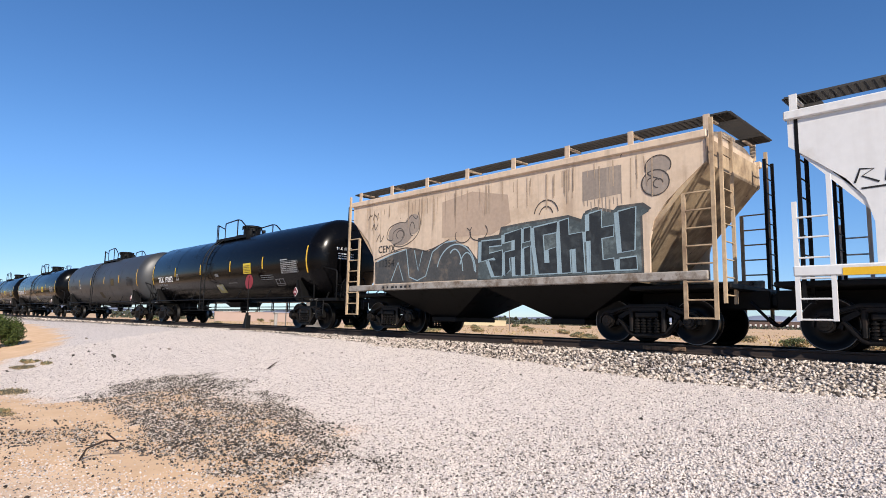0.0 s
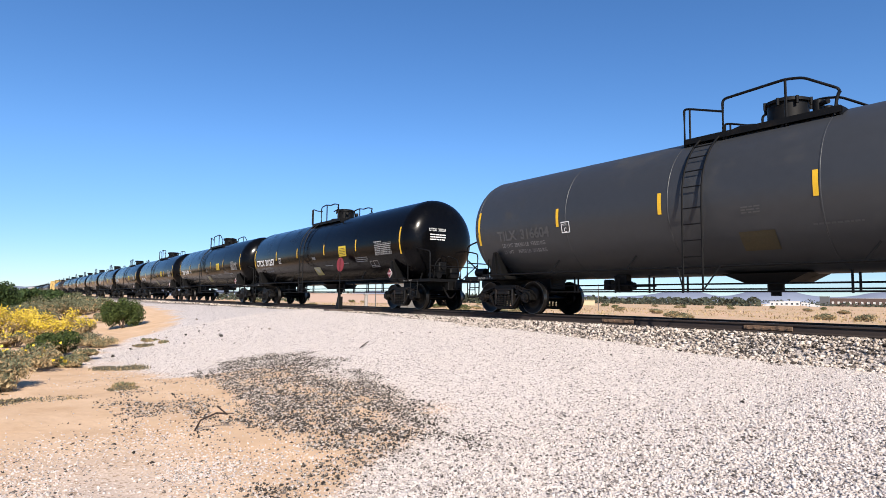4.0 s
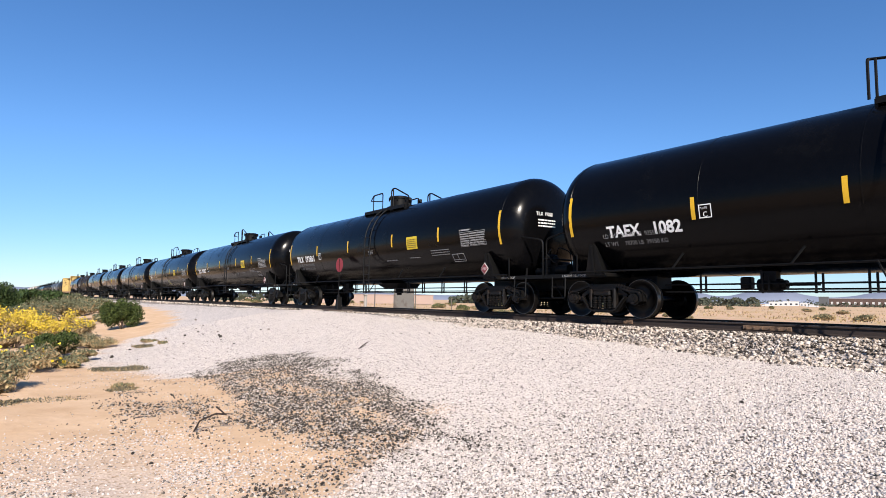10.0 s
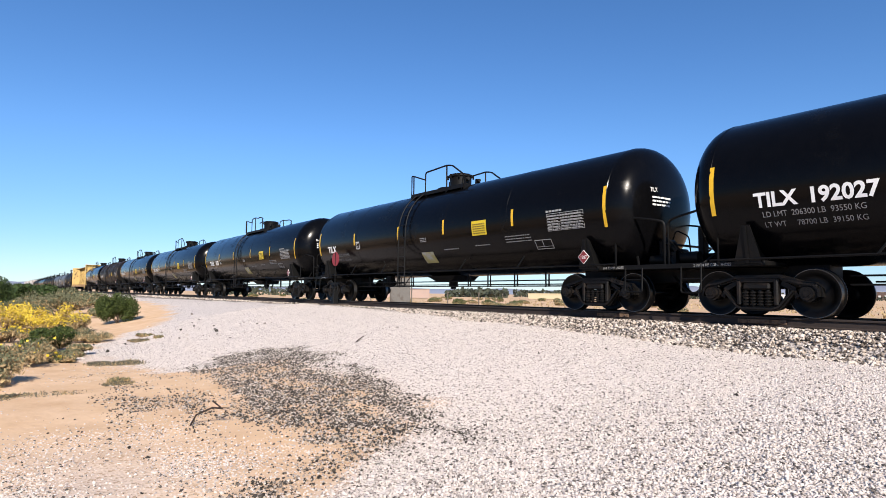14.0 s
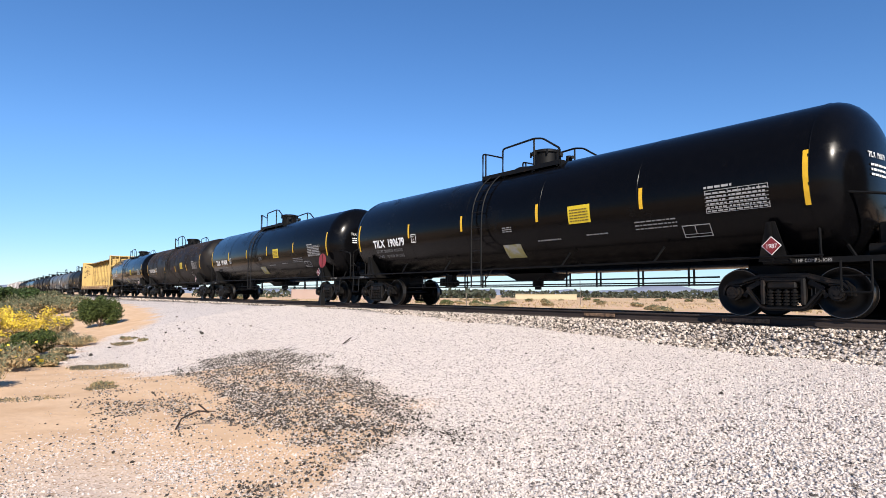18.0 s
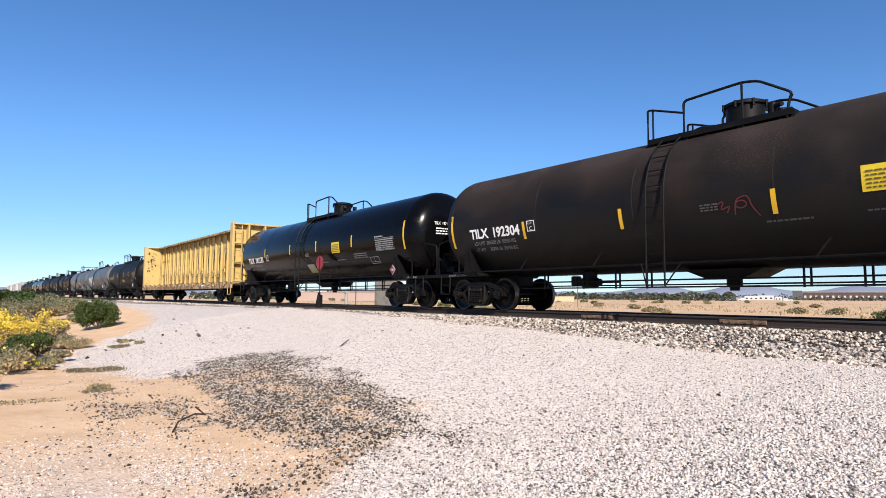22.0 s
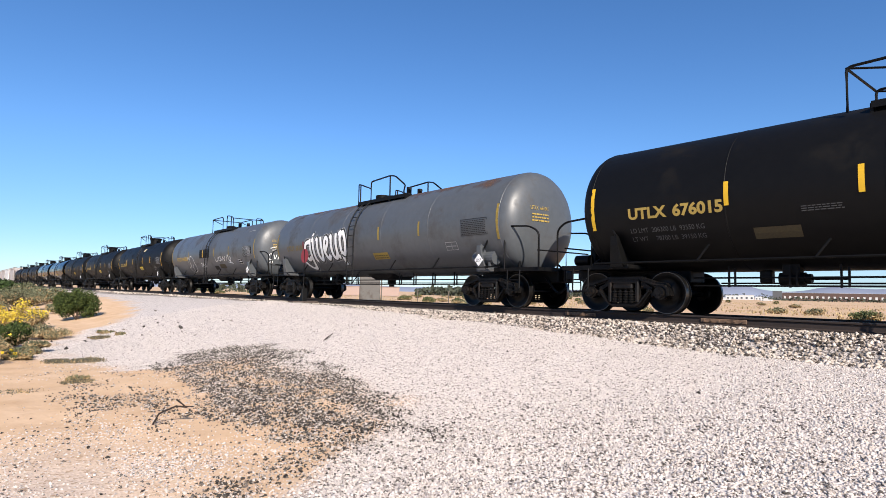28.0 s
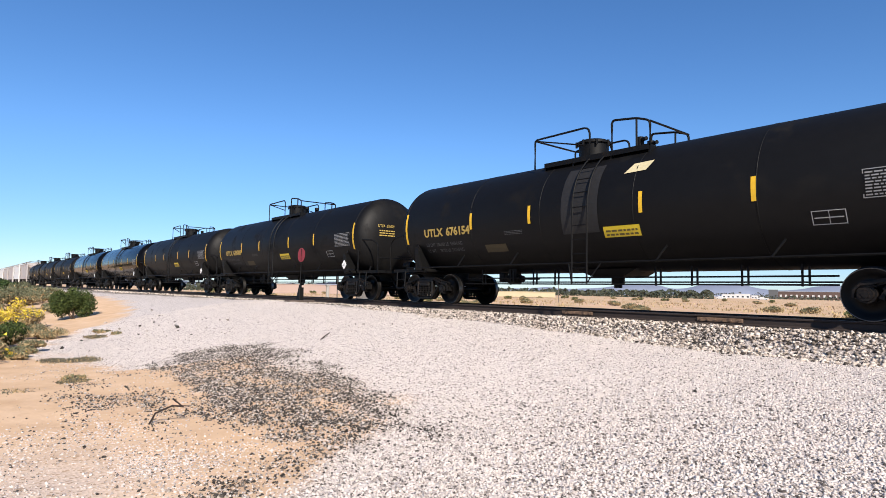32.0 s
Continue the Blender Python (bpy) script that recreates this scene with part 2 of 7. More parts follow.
def rod(bm, a, b, r, n=8, r2=None, caps=True):
    a, b = Vector(a), Vector(b)
    d = b - a
    q = d.to_track_quat("Z", "Y").to_matrix().to_4x4()
    bmesh.ops.create_cone(bm, cap_ends=caps, segments=n, radius1=r, radius2=r if r2 is None else r2, depth=d.length,
                          matrix=Matrix.Translation((a + b) / 2) @ q)


def pipe(bm, pts, r, n=6):
    """A bent round bar through the points."""
    pts = [Vector(p) for p in pts]
    rings = []
    for i, p in enumerate(pts):
        d = (pts[min(i + 1, len(pts) - 1)] - pts[max(i - 1, 0)]).normalized()
        q = d.to_track_quat("Z", "Y")
        rings.append([bm.verts.new(p + q @ Vector((r * math.cos(k * math.tau / n), r * math.sin(k * math.tau / n), 0))) for k in range(n)])
    for a, b in zip(rings, rings[1:]):
        for k in range(n):
            bm.faces.new((a[k], a[(k + 1) % n], b[(k + 1) % n], b[k]))
    bm.faces.new(rings[0][::-1])
    bm.faces.new(rings[-1])


def rounded(pts, r=0.12, n=4):
    """The points of a polyline with its corners rounded."""
    pts = [Vector(p) for p in pts]
    out = [pts[0]]
    for a, b, c in zip(pts, pts[1:], pts[2:]):
        p, q = b + (a - b).normalized() * r, b + (c - b).normalized() * r
        for k in range(n + 1):
            t = k / n
            out.append(p * (1 - t) ** 2 + b * 2 * t * (1 - t) + q * t * t)
    return out + [pts[-1]]


def plate(bm, pts, thick):
    """A flat plate: outline points, pushed out by the vector thick."""
    thick = Vector(thick)
    a = [bm.verts.new(Vector(p)) for p in pts]
    b = [bm.verts.new(Vector(p) + thick) for p in pts]
    bm.faces.new(a)
    bm.faces.new(b[::-1])
    k = len(a)
    for i in range(k):
        bm.faces.new((a[i], b[i], b[(i + 1) % k], a[(i + 1) % k]))
    bmesh.ops.recalc_face_normals(bm, faces=bm.faces[:])


def lathe(bm, prof, n=48, axis="x", centre=(0, 0, 0), caps=True):
    """Turn the profile (along, radius) about an axis."""
    c = Vector(centre)
    rings = []
    for s, r in prof:
        ring = []
        for k in range(n):
            a = k * math.tau / n
            v = Vector((s, r * math.cos(a), r * math.sin(a))) if axis == "x" else (Vector((r * math.cos(a), s, r * math.sin(a))) if axis == "y" else Vector((r * math.cos(a), r * math.sin(a), s)))
            ring.append(bm.verts.new(c + v))
        rings.append(ring)
    for a, b in zip(rings, rings[1:]):
        for k in range(n):
            bm.faces.new((a[k], a[(k + 1) % n], b[(k + 1) % n], b[k]))
    if caps:
        bm.faces.new(rings[0])
        bm.faces.new(rings[-1])
    bmesh.ops.recalc_face_normals(bm, faces=bm.faces[:])


FONT_CURVE = {}


def text_mesh(body, size=1.0, squeeze=1.0, fat=0.0, lean=0.0):
    """Flat letters as a mesh, lower left at the origin, in x and y."""
    cu = bpy.data.curves.new("letters", "FONT")
    cu.body, cu.size = body, size
    cu.resolution_u = 3
    cu.offset, cu.shear = fat, lean
    ob = new("letters", cu)
    bpy.context.view_layer.update()
    me = bpy.data.meshes.new_from_object(ob)
    bpy.data.objects.remove(ob)
    bpy.data.curves.remove(cu)
    vs = [(v.co.x * squeeze, v.co.y) for v in me.vertices]
    fs = [tuple(p.vertices) for p in me.polygons]
    bpy.data.meshes.remove(me)
    return vs, fs


# ---- ground ----
def smooth(t):
    t = np.clip(t, 0, 1)
    return t * t * (3 - 2 * t)


FOOT_X = [-400, -60, -30, -22, -15, -9, -3, 10, 60, 400]
FOOT_Z = [0.80, 0.86, 1.00, 1.05, 0.92, 0.76, 0.64, 0.56, 0.5, 0.5]


def value_noise(x, y, seed):
    """Smooth random heights on a unit lattice."""
    r = np.random.RandomState(seed)
    tab = r.rand(256, 256)
    xi, yi = np.floor(x).astype(int), np.floor(y).astype(int)
    fx, fy = smooth(x - xi), smooth(y - yi)
    g = lambda a, b: tab[a % 256, b % 256]
    return (g(xi, yi) * (1 - fx) + g(xi + 1, yi) * fx) * (1 - fy) + (g(xi, yi + 1) * (1 - fx) + g(xi + 1, yi + 1) * fx) * fy


def ground_z(x, y):
    """Height of the ground: low sand by the camera, a gravel bank up to the track, the bed, the plain beyond."""
    x, y = np.asarray(x, float), np.asarray(y, float)
    foot = np.interp(x, FOOT_X, FOOT_Z)
    near = np.interp(x, [-60, -25, -14, -6, 4], [4.0, 2.0, 2.2, 1.5, 0.0])
    z = foot * smooth((y - near) / (10.4 - near)) ** 0.85
    bed = RAIL - 0.21
    z = np.where(y > 10.4, foot + (bed - foot) * smooth((y - 10.4) / 0.95), z)
    z = np.where(y > 14.0, bed + (0.45 - bed) * smooth((y - 14.0) / 2.2), z)
    lump = (value_noise(x * 0.5, y * 0.5, 3) - 0.5) * 0.07 + (value_noise(x * 1.7, y * 1.7, 4) - 0.5) * 0.03
    flat = np.where((y > 10.9) & (y < 14.2), 0.1, 1.0)
    far = np.clip((np.hypot(x, y) - 40) / 60, 0, 1)
    lump = lump * flat + (value_noise(x * 0.07, y * 0.07, 5) - 0.5) * 0.5 * far * np.where((y > 9) & (y < 16), 0, 1)
    return z + lump


EDGE_X = [-400, -60, -40, -34, -30, -25, -22, -18, -15.6, -13.5, -12.4, -11.6, -8, -5.6, -5.0, -4.6, -4.2, 0, 40]
EDGE_Y = [10.0, 9.2, 7.7, 7.2, 6.5, 4.9, 3.3, 1.9, 1.75, 2.1, 2.6, 4.7, 4.9, 4.1, 3.2, 2.4, 1.9, -3, -20]


def white_gravel(x, y):
    """0 on sand, 1 on the white gravel."""
    e = np.interp(x, EDGE_X, EDGE_Y) + (value_noise(x * 1.3, y * 1.3, 7) - 0.5) * 0.9
    w = smooth((y - e) / 0.8 + 0.5)
    return w * np.where(y > 10.9, 0.0, 1.0)


def inside(x, y, corners):
    """Distance inside (+) or outside (-) an outline of corners."""
    best = np.full(np.shape(x), 1e9)
    odd = np.zeros(np.shape(x), bool)
    for (ax, ay), (bx, by) in zip(corners, corners[1:] + corners[:1]):
        dx, dy = bx - ax, by - ay
        t = np.clip(((x - ax) * dx + (y - ay) * dy) / (dx * dx + dy * dy), 0, 1)
        best = np.minimum(best, np.hypot(x - ax - t * dx, y - ay - t * dy))
        odd ^= ((ay > y) != (by > y)) & (x < (y - ay) * dx / (dy if dy else 1e-9) + ax)
    return np.where(odd, best, -best)


PATCH = [(-12.0, 3.0), (-13.2, 3.7), (-13.4, 4.75), (-12.4, 5.4), (-10.9, 5.25), (-9.2, 4.95), (-6.84, 4.5), (-5.55, 4.22), (-4.9, 4.27), (-4.62, 3.9), (-5.2, 3.5), (-5.25, 3.0), (-5.8, 2.65), (-6.7, 2.8), (-7.2, 2.55), (-7.7, 2.2), (-8.6, 2.6), (-10.1, 2.97)]


def dark_gravel(x, y):
    """The patch of dark stones on the sand: a broken core, a thin skirt towards the camera and a band along the white gravel."""
    d = inside(x, y, PATCH) + (value_noise(x * 1.5, y * 2.2, 9) - 0.5) * 0.6 + (value_noise(x * 5, y * 6, 13) - 0.5) * 0.25
    core = smooth((d + 0.05) / 0.5 + 0.3)
    gaps = smooth((value_noise(x * 1.6 + 4, y * 3.4, 10) - 0.18) / 0.3) * smooth((value_noise(x * 4.5, y * 6.5, 14) - 0.10) / 0.35)
    tongue = 1 - 0.9 * np.exp(-((x + 9.4) / 0.7) ** 2 - ((y - 4.72) / 0.24) ** 2)
    skirt = np.exp(-((x + 9.2) / 2.2) ** 2 - ((y - 1.95) / 0.65) ** 2)
    streak = smooth((value_noise(x * 1.1, y * 3.2 + 2, 12) - 0.34) / 0.3) * (0.35 + 0.65 * value_noise(x * 5, y * 7, 15))
    line = np.interp(y, [1.4, 2.2, 2.6, 3.2, 3.6], [-4.55, -4.85, -5.05, -5.2, -5.3])
    band = np.exp(-((x - line) / 0.28) ** 2) * smooth((y - 1.2) / 0.4) * smooth((3.6 - y) / 0.4)
    return np.clip(core * (0.24 + 0.60 * gaps) * tongue + 0.42 * skirt * streak + 0.55 * band * (0.3 + value_noise(x * 5, y * 5, 16)), 0, 1)


def axis(dense0, dense1, step, far0, far1, grow=1.35):
    a = list(np.arange(dense0, dense1, step))
    d, p = step, a[0]
    low = []
    while p > far0:
        d *= grow
        p -= d
        low.append(p)
    d, p = step, a[-1]
    while p < far1:
        d *= grow
        p += d
        a.append(p)
    return np.array(low[::-1] + a)


def mesh_from(name, vs, fs, material, smooth_shade=False):
    me = bpy.data.meshes.new(name)
    k = fs.shape[1]
    me.vertices.add(len(vs))
    me.vertices.foreach_set("co", np.asarray(vs, np.float32).ravel())
    me.loops.add(fs.size)
    me.loops.foreach_set("vertex_index", fs.astype(np.int32).ravel())
    me.polygons.add(len(fs))
    me.polygons.foreach_set("loop_start", np.arange(0, fs.size, k, dtype=np.int32))
    me.polygons.foreach_set("loop_total", np.full(len(fs), k, dtype=np.int32))
    if smooth_shade:
        me.polygons.foreach_set("use_smooth", np.ones(len(fs), dtype=bool))
    me.update(calc_edges=True)
    me.materials.append(material)
    return me


def ground_material():
    m = bpy.data.materials.new("sand and gravel")
    m.use_nodes = True
    n, l = m.node_tree.nodes, m.node_tree.links
    b = n["Principled BSDF"]
    b.inputs["Roughness"].default_value = 0.95
    b.inputs["Specular IOR Level"].default_value = 0.2
    co = n.new("ShaderNodeNewGeometry")

    def noise_tex(scale, detail=6):
        t = n.new("ShaderNodeTexNoise")
        t.inputs["Scale"].default_value, t.inputs["Detail"].default_value = scale, detail
        l.new(co.outputs["Position"], t.inputs[0])
        return t.outputs[0]

    def ramp(src, stops):
        r = n.new("ShaderNodeValToRGB")
        els = r.color_ramp.elements
        for i, (p, c) in enumerate(stops):
            e = els[i] if i < 2 else els.new(p)
            e.position, e.color = p, (*c, 1)
        l.new(src, r.inputs[0])
        return r.outputs[0]

    def mix(f, a, c):
        x = n.new("ShaderNodeMix")
        x.data_type = "RGBA"
        l.new(f, x.inputs[0])
        l.new(a, x.inputs[6])
        l.new(c, x.inputs[7])
        return x.outputs[2]

    def attr(name):
        a = n.new("ShaderNodeAttribute")
        a.attribute_name = name
        return a.outputs["Fac"]

    def stones(scale):
        v = n.new("ShaderNodeTexVoronoi")
        v.inputs["Scale"].default_value = scale
        l.new(co.outputs["Position"], v.inputs["Vector"])
        return v
    sand = mix(noise_tex(0.25), ramp(noise_tex(3.0), [(0.3, (0.546, 0.359, 0.211)), (0.7, (0.671, 0.468, 0.296))]), ramp(noise_tex(1.2), [(0.35, (0.515, 0.336, 0.196)), (0.7, (0.686, 0.492, 0.328))]))
    sv = stones(38)
    sep = n.new("ShaderNodeSeparateColor")
    l.new(sv.outputs["Color"], sep.inputs[0])
    # dark cells paint in the shaded gaps between the white stones
    white = ramp(sep.outputs[0], [(0.0, (0.062, 0.055, 0.048)), (0.10, (0.203, 0.172, 0.152)), (0.18, (0.515, 0.456, 0.421)), (1.0, (0.686, 0.617, 0.569))])
    dark = ramp(sep.outputs[1], [(0.0, (0.047, 0.043, 0.040)), (0.5, (0.156, 0.140, 0.128)), (0.8, (0.265, 0.242, 0.218)), (1.0, (0.430, 0.390, 0.359))])
    dry = ramp(noise_tex(0.9), [(0.3, (0.359, 0.265, 0.133)), (0.45, (0.530, 0.374, 0.218)), (0.6, (0.593, 0.383, 0.250)), (0.75, (0.640, 0.430, 0.296))])
    plain = mix(attr("plain"), sand, dry)
    c = mix(attr("gravel"), plain, white)
    c = mix(attr("dark"), c, dark)
    bed = ramp(sep.outputs[2], [(0.0, (0.023, 0.020, 0.018)), (0.45, (0.078, 0.066, 0.059)), (0.6, (0.312, 0.265, 0.234)), (1.0, (0.562, 0.499, 0.452))])
    c = mix(attr("bed"), c, bed)
    l.new(c, b.inputs["Base Color"])
    bp = n.new("ShaderNodeBump")
    bp.inputs["Strength"].default_value, bp.inputs["Distance"].default_value = 0.7, 0.02
    mm = n.new("ShaderNodeMath")
    mm.operation = "MAXIMUM"
    l.new(attr("gravel"), mm.inputs[0])
    l.new(attr("bed"), mm.inputs[1])
    mx = n.new("ShaderNodeMath")
    mx.operation = "MULTIPLY_ADD"
    l.new(sv.outputs["Distance"], mx.inputs[0])
    l.new(mm.outputs[0], mx.inputs[1])
    l.new(noise_tex(9, 10), mx.inputs[2])
    l.new(mx.outputs[0], bp.inputs["Height"])
    l.new(bp.outputs[0], b.inputs["Normal"])
    return m


def build_ground():
    xs = axis(-36, 8, 0.14, -4200, 4200)
    ys = axis(-2, 15.5, 0.14, -900, 4200)
    X, Y = np.meshgrid(xs, ys, indexing="ij")
    Z = ground_z(X, Y)
    nx, ny = X.shape
    idx = np.arange(nx * ny).reshape(nx, ny)
    fs = np.stack([idx[:-1, :-1], idx[1:, :-1], idx[1:, 1:], idx[:-1, 1:]], -1).reshape(-1, 4)
    me = mesh_from("ground", np.stack([X, Y, Z], -1).reshape(-1, 3), fs, ground_material(), True)
    x, y = X.ravel(), Y.ravel()
    for name, v in (("gravel", np.maximum(white_gravel(x, y), 0.5 * np.exp(-((x + 5.4) / 1.7) ** 2 - ((y - 0.6) / 1.0) ** 2))), ("dark", dark_gravel(x, y) * np.where(white_gravel(x, y) > 0.5, 0.7, 0.35)), ("bed", smooth((y - 10.2 - (value_noise(x * 0.9, y, 8) - 0.5) * 0.8) / 0.5) * (1 - smooth((y - 15.0) / 0.8))), ("plain", smooth((y - 15) / 3))):
        a = me.attributes.new(name, "FLOAT", "POINT")
        a.data.foreach_set("value", v.astype(np.float32))
    tagged(new("ground", me), "sandy desert ground with white gravel and dry grass", "ground", kind="structure")


build_ground()


# ---- track ----
def build_track():
    track = new("railway_track")
    tagged(track, "rusty steel rails on timber sleepers in stone ballast", "railway track", kind="structure")
    prof = [(-0.07, -0.172), (0.07, -0.172), (0.07, -0.160), (0.012, -0.140), (0.010, -0.045), (0.037, -0.032), (0.037, -0.006), (0.030, 0.0), (-0.030, 0.0), (-0.037, -0.006), (-0.037, -0.032), (-0.010, -0.045), (-0.012, -0.140), (-0.07, -0.160)]
    for s in (-1, 1):
        y = TRACK_Y + s * 0.755
        bm = bmesh.new()
        plate(bm, [(-900, y + a, RAIL + b) for a, b in prof], (1000, 0, 0))
        rail = part("rail", bm, RAIL_STEEL, track)
        bm = bmesh.new()
        box(bm, -400, y, RAIL + 0.0015, 1000, 0.052, 0.003)
        part("rail_head", bm, RAIL_TOP, rail, "polished running surface")
    # bolted joints on the near rail
    def joint(b):
        box(b, 0, 0, 0, 0.92, 0.02, 0.085, 0.008)
        for k in range(6):
            rod(b, (-0.38 + 0.152 * k, -0.01, 0), (-0.38 + 0.152 * k, -0.035, 0), 0.016, 6)
    for x in (-9.05, -5.55, -21.0, -33.0):
        put("joint_bar", shared("joint", joint, JOINT_RUST if x in (-9.05, -5.55) else RAIL_STEEL), track, Matrix.Translation((x, TRACK_Y - 0.755 - 0.03, RAIL - 0.09)), "bolted steel joint bar")
    rnd = random.Random(2)
    def tie(b):
        box(b, 0, 0, 0, 0.23, 2.6, 0.18, 0.015)
    for k in range(130):
        x = 8 - 0.52 * k
        put("sleeper", shared("tie", tie, TIE), track, pose(x + rnd.uniform(-0.03, 0.03), TRACK_Y + rnd.uniform(-0.04, 0.04), RAIL - 0.172 - 0.105, 0, 0, rnd.uniform(-1, 1)))
    return track


build_track()


# ---- loose stones ----
def stone_material(name, stops, rough=0.9):
    m = bpy.data.materials.new(name)
    m.use_nodes = True
    n, l = m.node_tree.nodes, m.node_tree.links
    b = n["Principled BSDF"]
    b.inputs["Roughness"].default_value = rough
    b.inputs["Specular IOR Level"].default_value = 0.25
    g = n.new("ShaderNodeNewGeometry")
    r = n.new("ShaderNodeValToRGB")
    els = r.color_ramp.elements
    for i, (p, c) in enumerate(stops):
        e = els[i] if i < 2 else els.new(p)
        e.position, e.color = p, (*c, 1)
    l.new(g.outputs["Random Per Island"], r.inputs[0])
    t = n.new("ShaderNodeTexNoise")
    t.inputs["Scale"].default_value, t.inputs["Detail"].default_value = 70, 4
    l.new(g.outputs["Position"], t.inputs[0])
    mr = n.new("ShaderNodeMapRange")
    mr.inputs["To Min"].default_value, mr.inputs["To Max"].default_value = 0.72, 1.25
    l.new(t.outputs[0], mr.inputs[0])
    sc = n.new("ShaderNodeVectorMath")
    sc.operation = "SCALE"
    l.new(r.outputs[0], sc.inputs[0])
    l.new(mr.outputs[0], sc.inputs["Scale"])
    l.new(sc.outputs[0], b.inputs["Base Color"])
    return m


OCT_V = np.array([(1, 0, 0), (-1, 0, 0), (0, 1, 0), (0, -1, 0), (0, 0, 1), (0, 0, -1)], float)
OCT_F = np.array([(0, 2, 4), (2, 1, 4), (1, 3, 4), (3, 0, 4), (2, 0, 5), (1, 2, 5), (3, 1, 5), (0, 3, 5)])


def scatter_stones(name, x, y, size, seed, material, label, sink=0.25, flat=0.7):
    """Angular stones lying on the ground at x, y."""
    r = np.random.RandomState(seed)
    n = len(x)
    z = ground_z(x, y)
    v = OCT_V[None] * (1 + r.uniform(-0.35, 0.35, (n, 6, 1))) + r.uniform(-0.28, 0.28, (n, 6, 3))
    dims = np.stack([r.uniform(0.7, 1.3, n), r.uniform(0.6, 1.0, n), r.uniform(0.7, 1.1, n) * flat], 1) * size[:, None]
    v = v * dims[:, None, :]
    a, t = r.uniform(0, math.tau, n), r.uniform(-0.6, 0.6, n)
    c, s, ct, st = np.cos(a), np.sin(a), np.cos(t), np.sin(t)
    vx, vy, vz = v[..., 0], v[..., 1], v[..., 2]
    vx, vz = vx * ct[:, None] + vz * st[:, None], -vx * st[:, None] + vz * ct[:, None]
    vx, vy = vx * c[:, None] - vy * s[:, None], vx * s[:, None] + vy * c[:, None]
    vs = np.stack([vx + x[:, None], vy + y[:, None], vz + (z + dims[:, 2] * (0.7 - sink))[:, None]], -1).reshape(-1, 3)
    fs = (OCT_F[None] + (np.arange(n) * 6)[:, None, None]).reshape(-1, 3)
    me = mesh_from(name, vs, fs, material)
    return tagged(new(name, me), label, "gravel", kind="stuff")


def sample(n, x0, x1, y0, y1, seed, density):
    """n candidate points in the box, kept by a density from 0 to 1."""
    r = np.random.RandomState(seed)
    x, y = r.uniform(x0, x1, n), r.uniform(y0, y1, n)
    k = r.rand(n) < density(x, y)
    return x[k], y[k], r


def near_density(x, y, full=7.0):
    d = np.hypot(x, y)
    return np.clip((full / d) ** 1.6, 0, 1)


WHITE_STONE = stone_material("white limestone gravel", [(0.0, (0.051, 0.045, 0.040)), (0.08, (0.130, 0.113, 0.102)), (0.18, (0.316, 0.276, 0.250)), (0.42, (0.519, 0.461, 0.419)), (1.0, (0.677, 0.609, 0.562))])
WHITE_STONE_CLEAN = stone_material("clean limestone gravel", [(0.0, (0.068, 0.060, 0.053)), (0.05, (0.169, 0.147, 0.133)), (0.12, (0.406, 0.359, 0.327)), (0.35, (0.564, 0.504, 0.462)), (1.0, (0.677, 0.609, 0.564))])
DARK_STONE = stone_material("dark mixed gravel", [(0.0, (0.014, 0.012, 0.011)), (0.48, (0.060, 0.052, 0.044)), (0.62, (0.132, 0.112, 0.096)), (0.76, (0.336, 0.288, 0.246)), (1.0, (0.600, 0.534, 0.480))])
BALLAST_STONE = stone_material("track ballast", [(0.0, (0.024, 0.020, 0.017)), (0.16, (0.090, 0.074, 0.062)), (0.30, (0.300, 0.250, 0.206)), (0.65, (0.516, 0.442, 0.374)), (1.0, (0.684, 0.606, 0.534))])


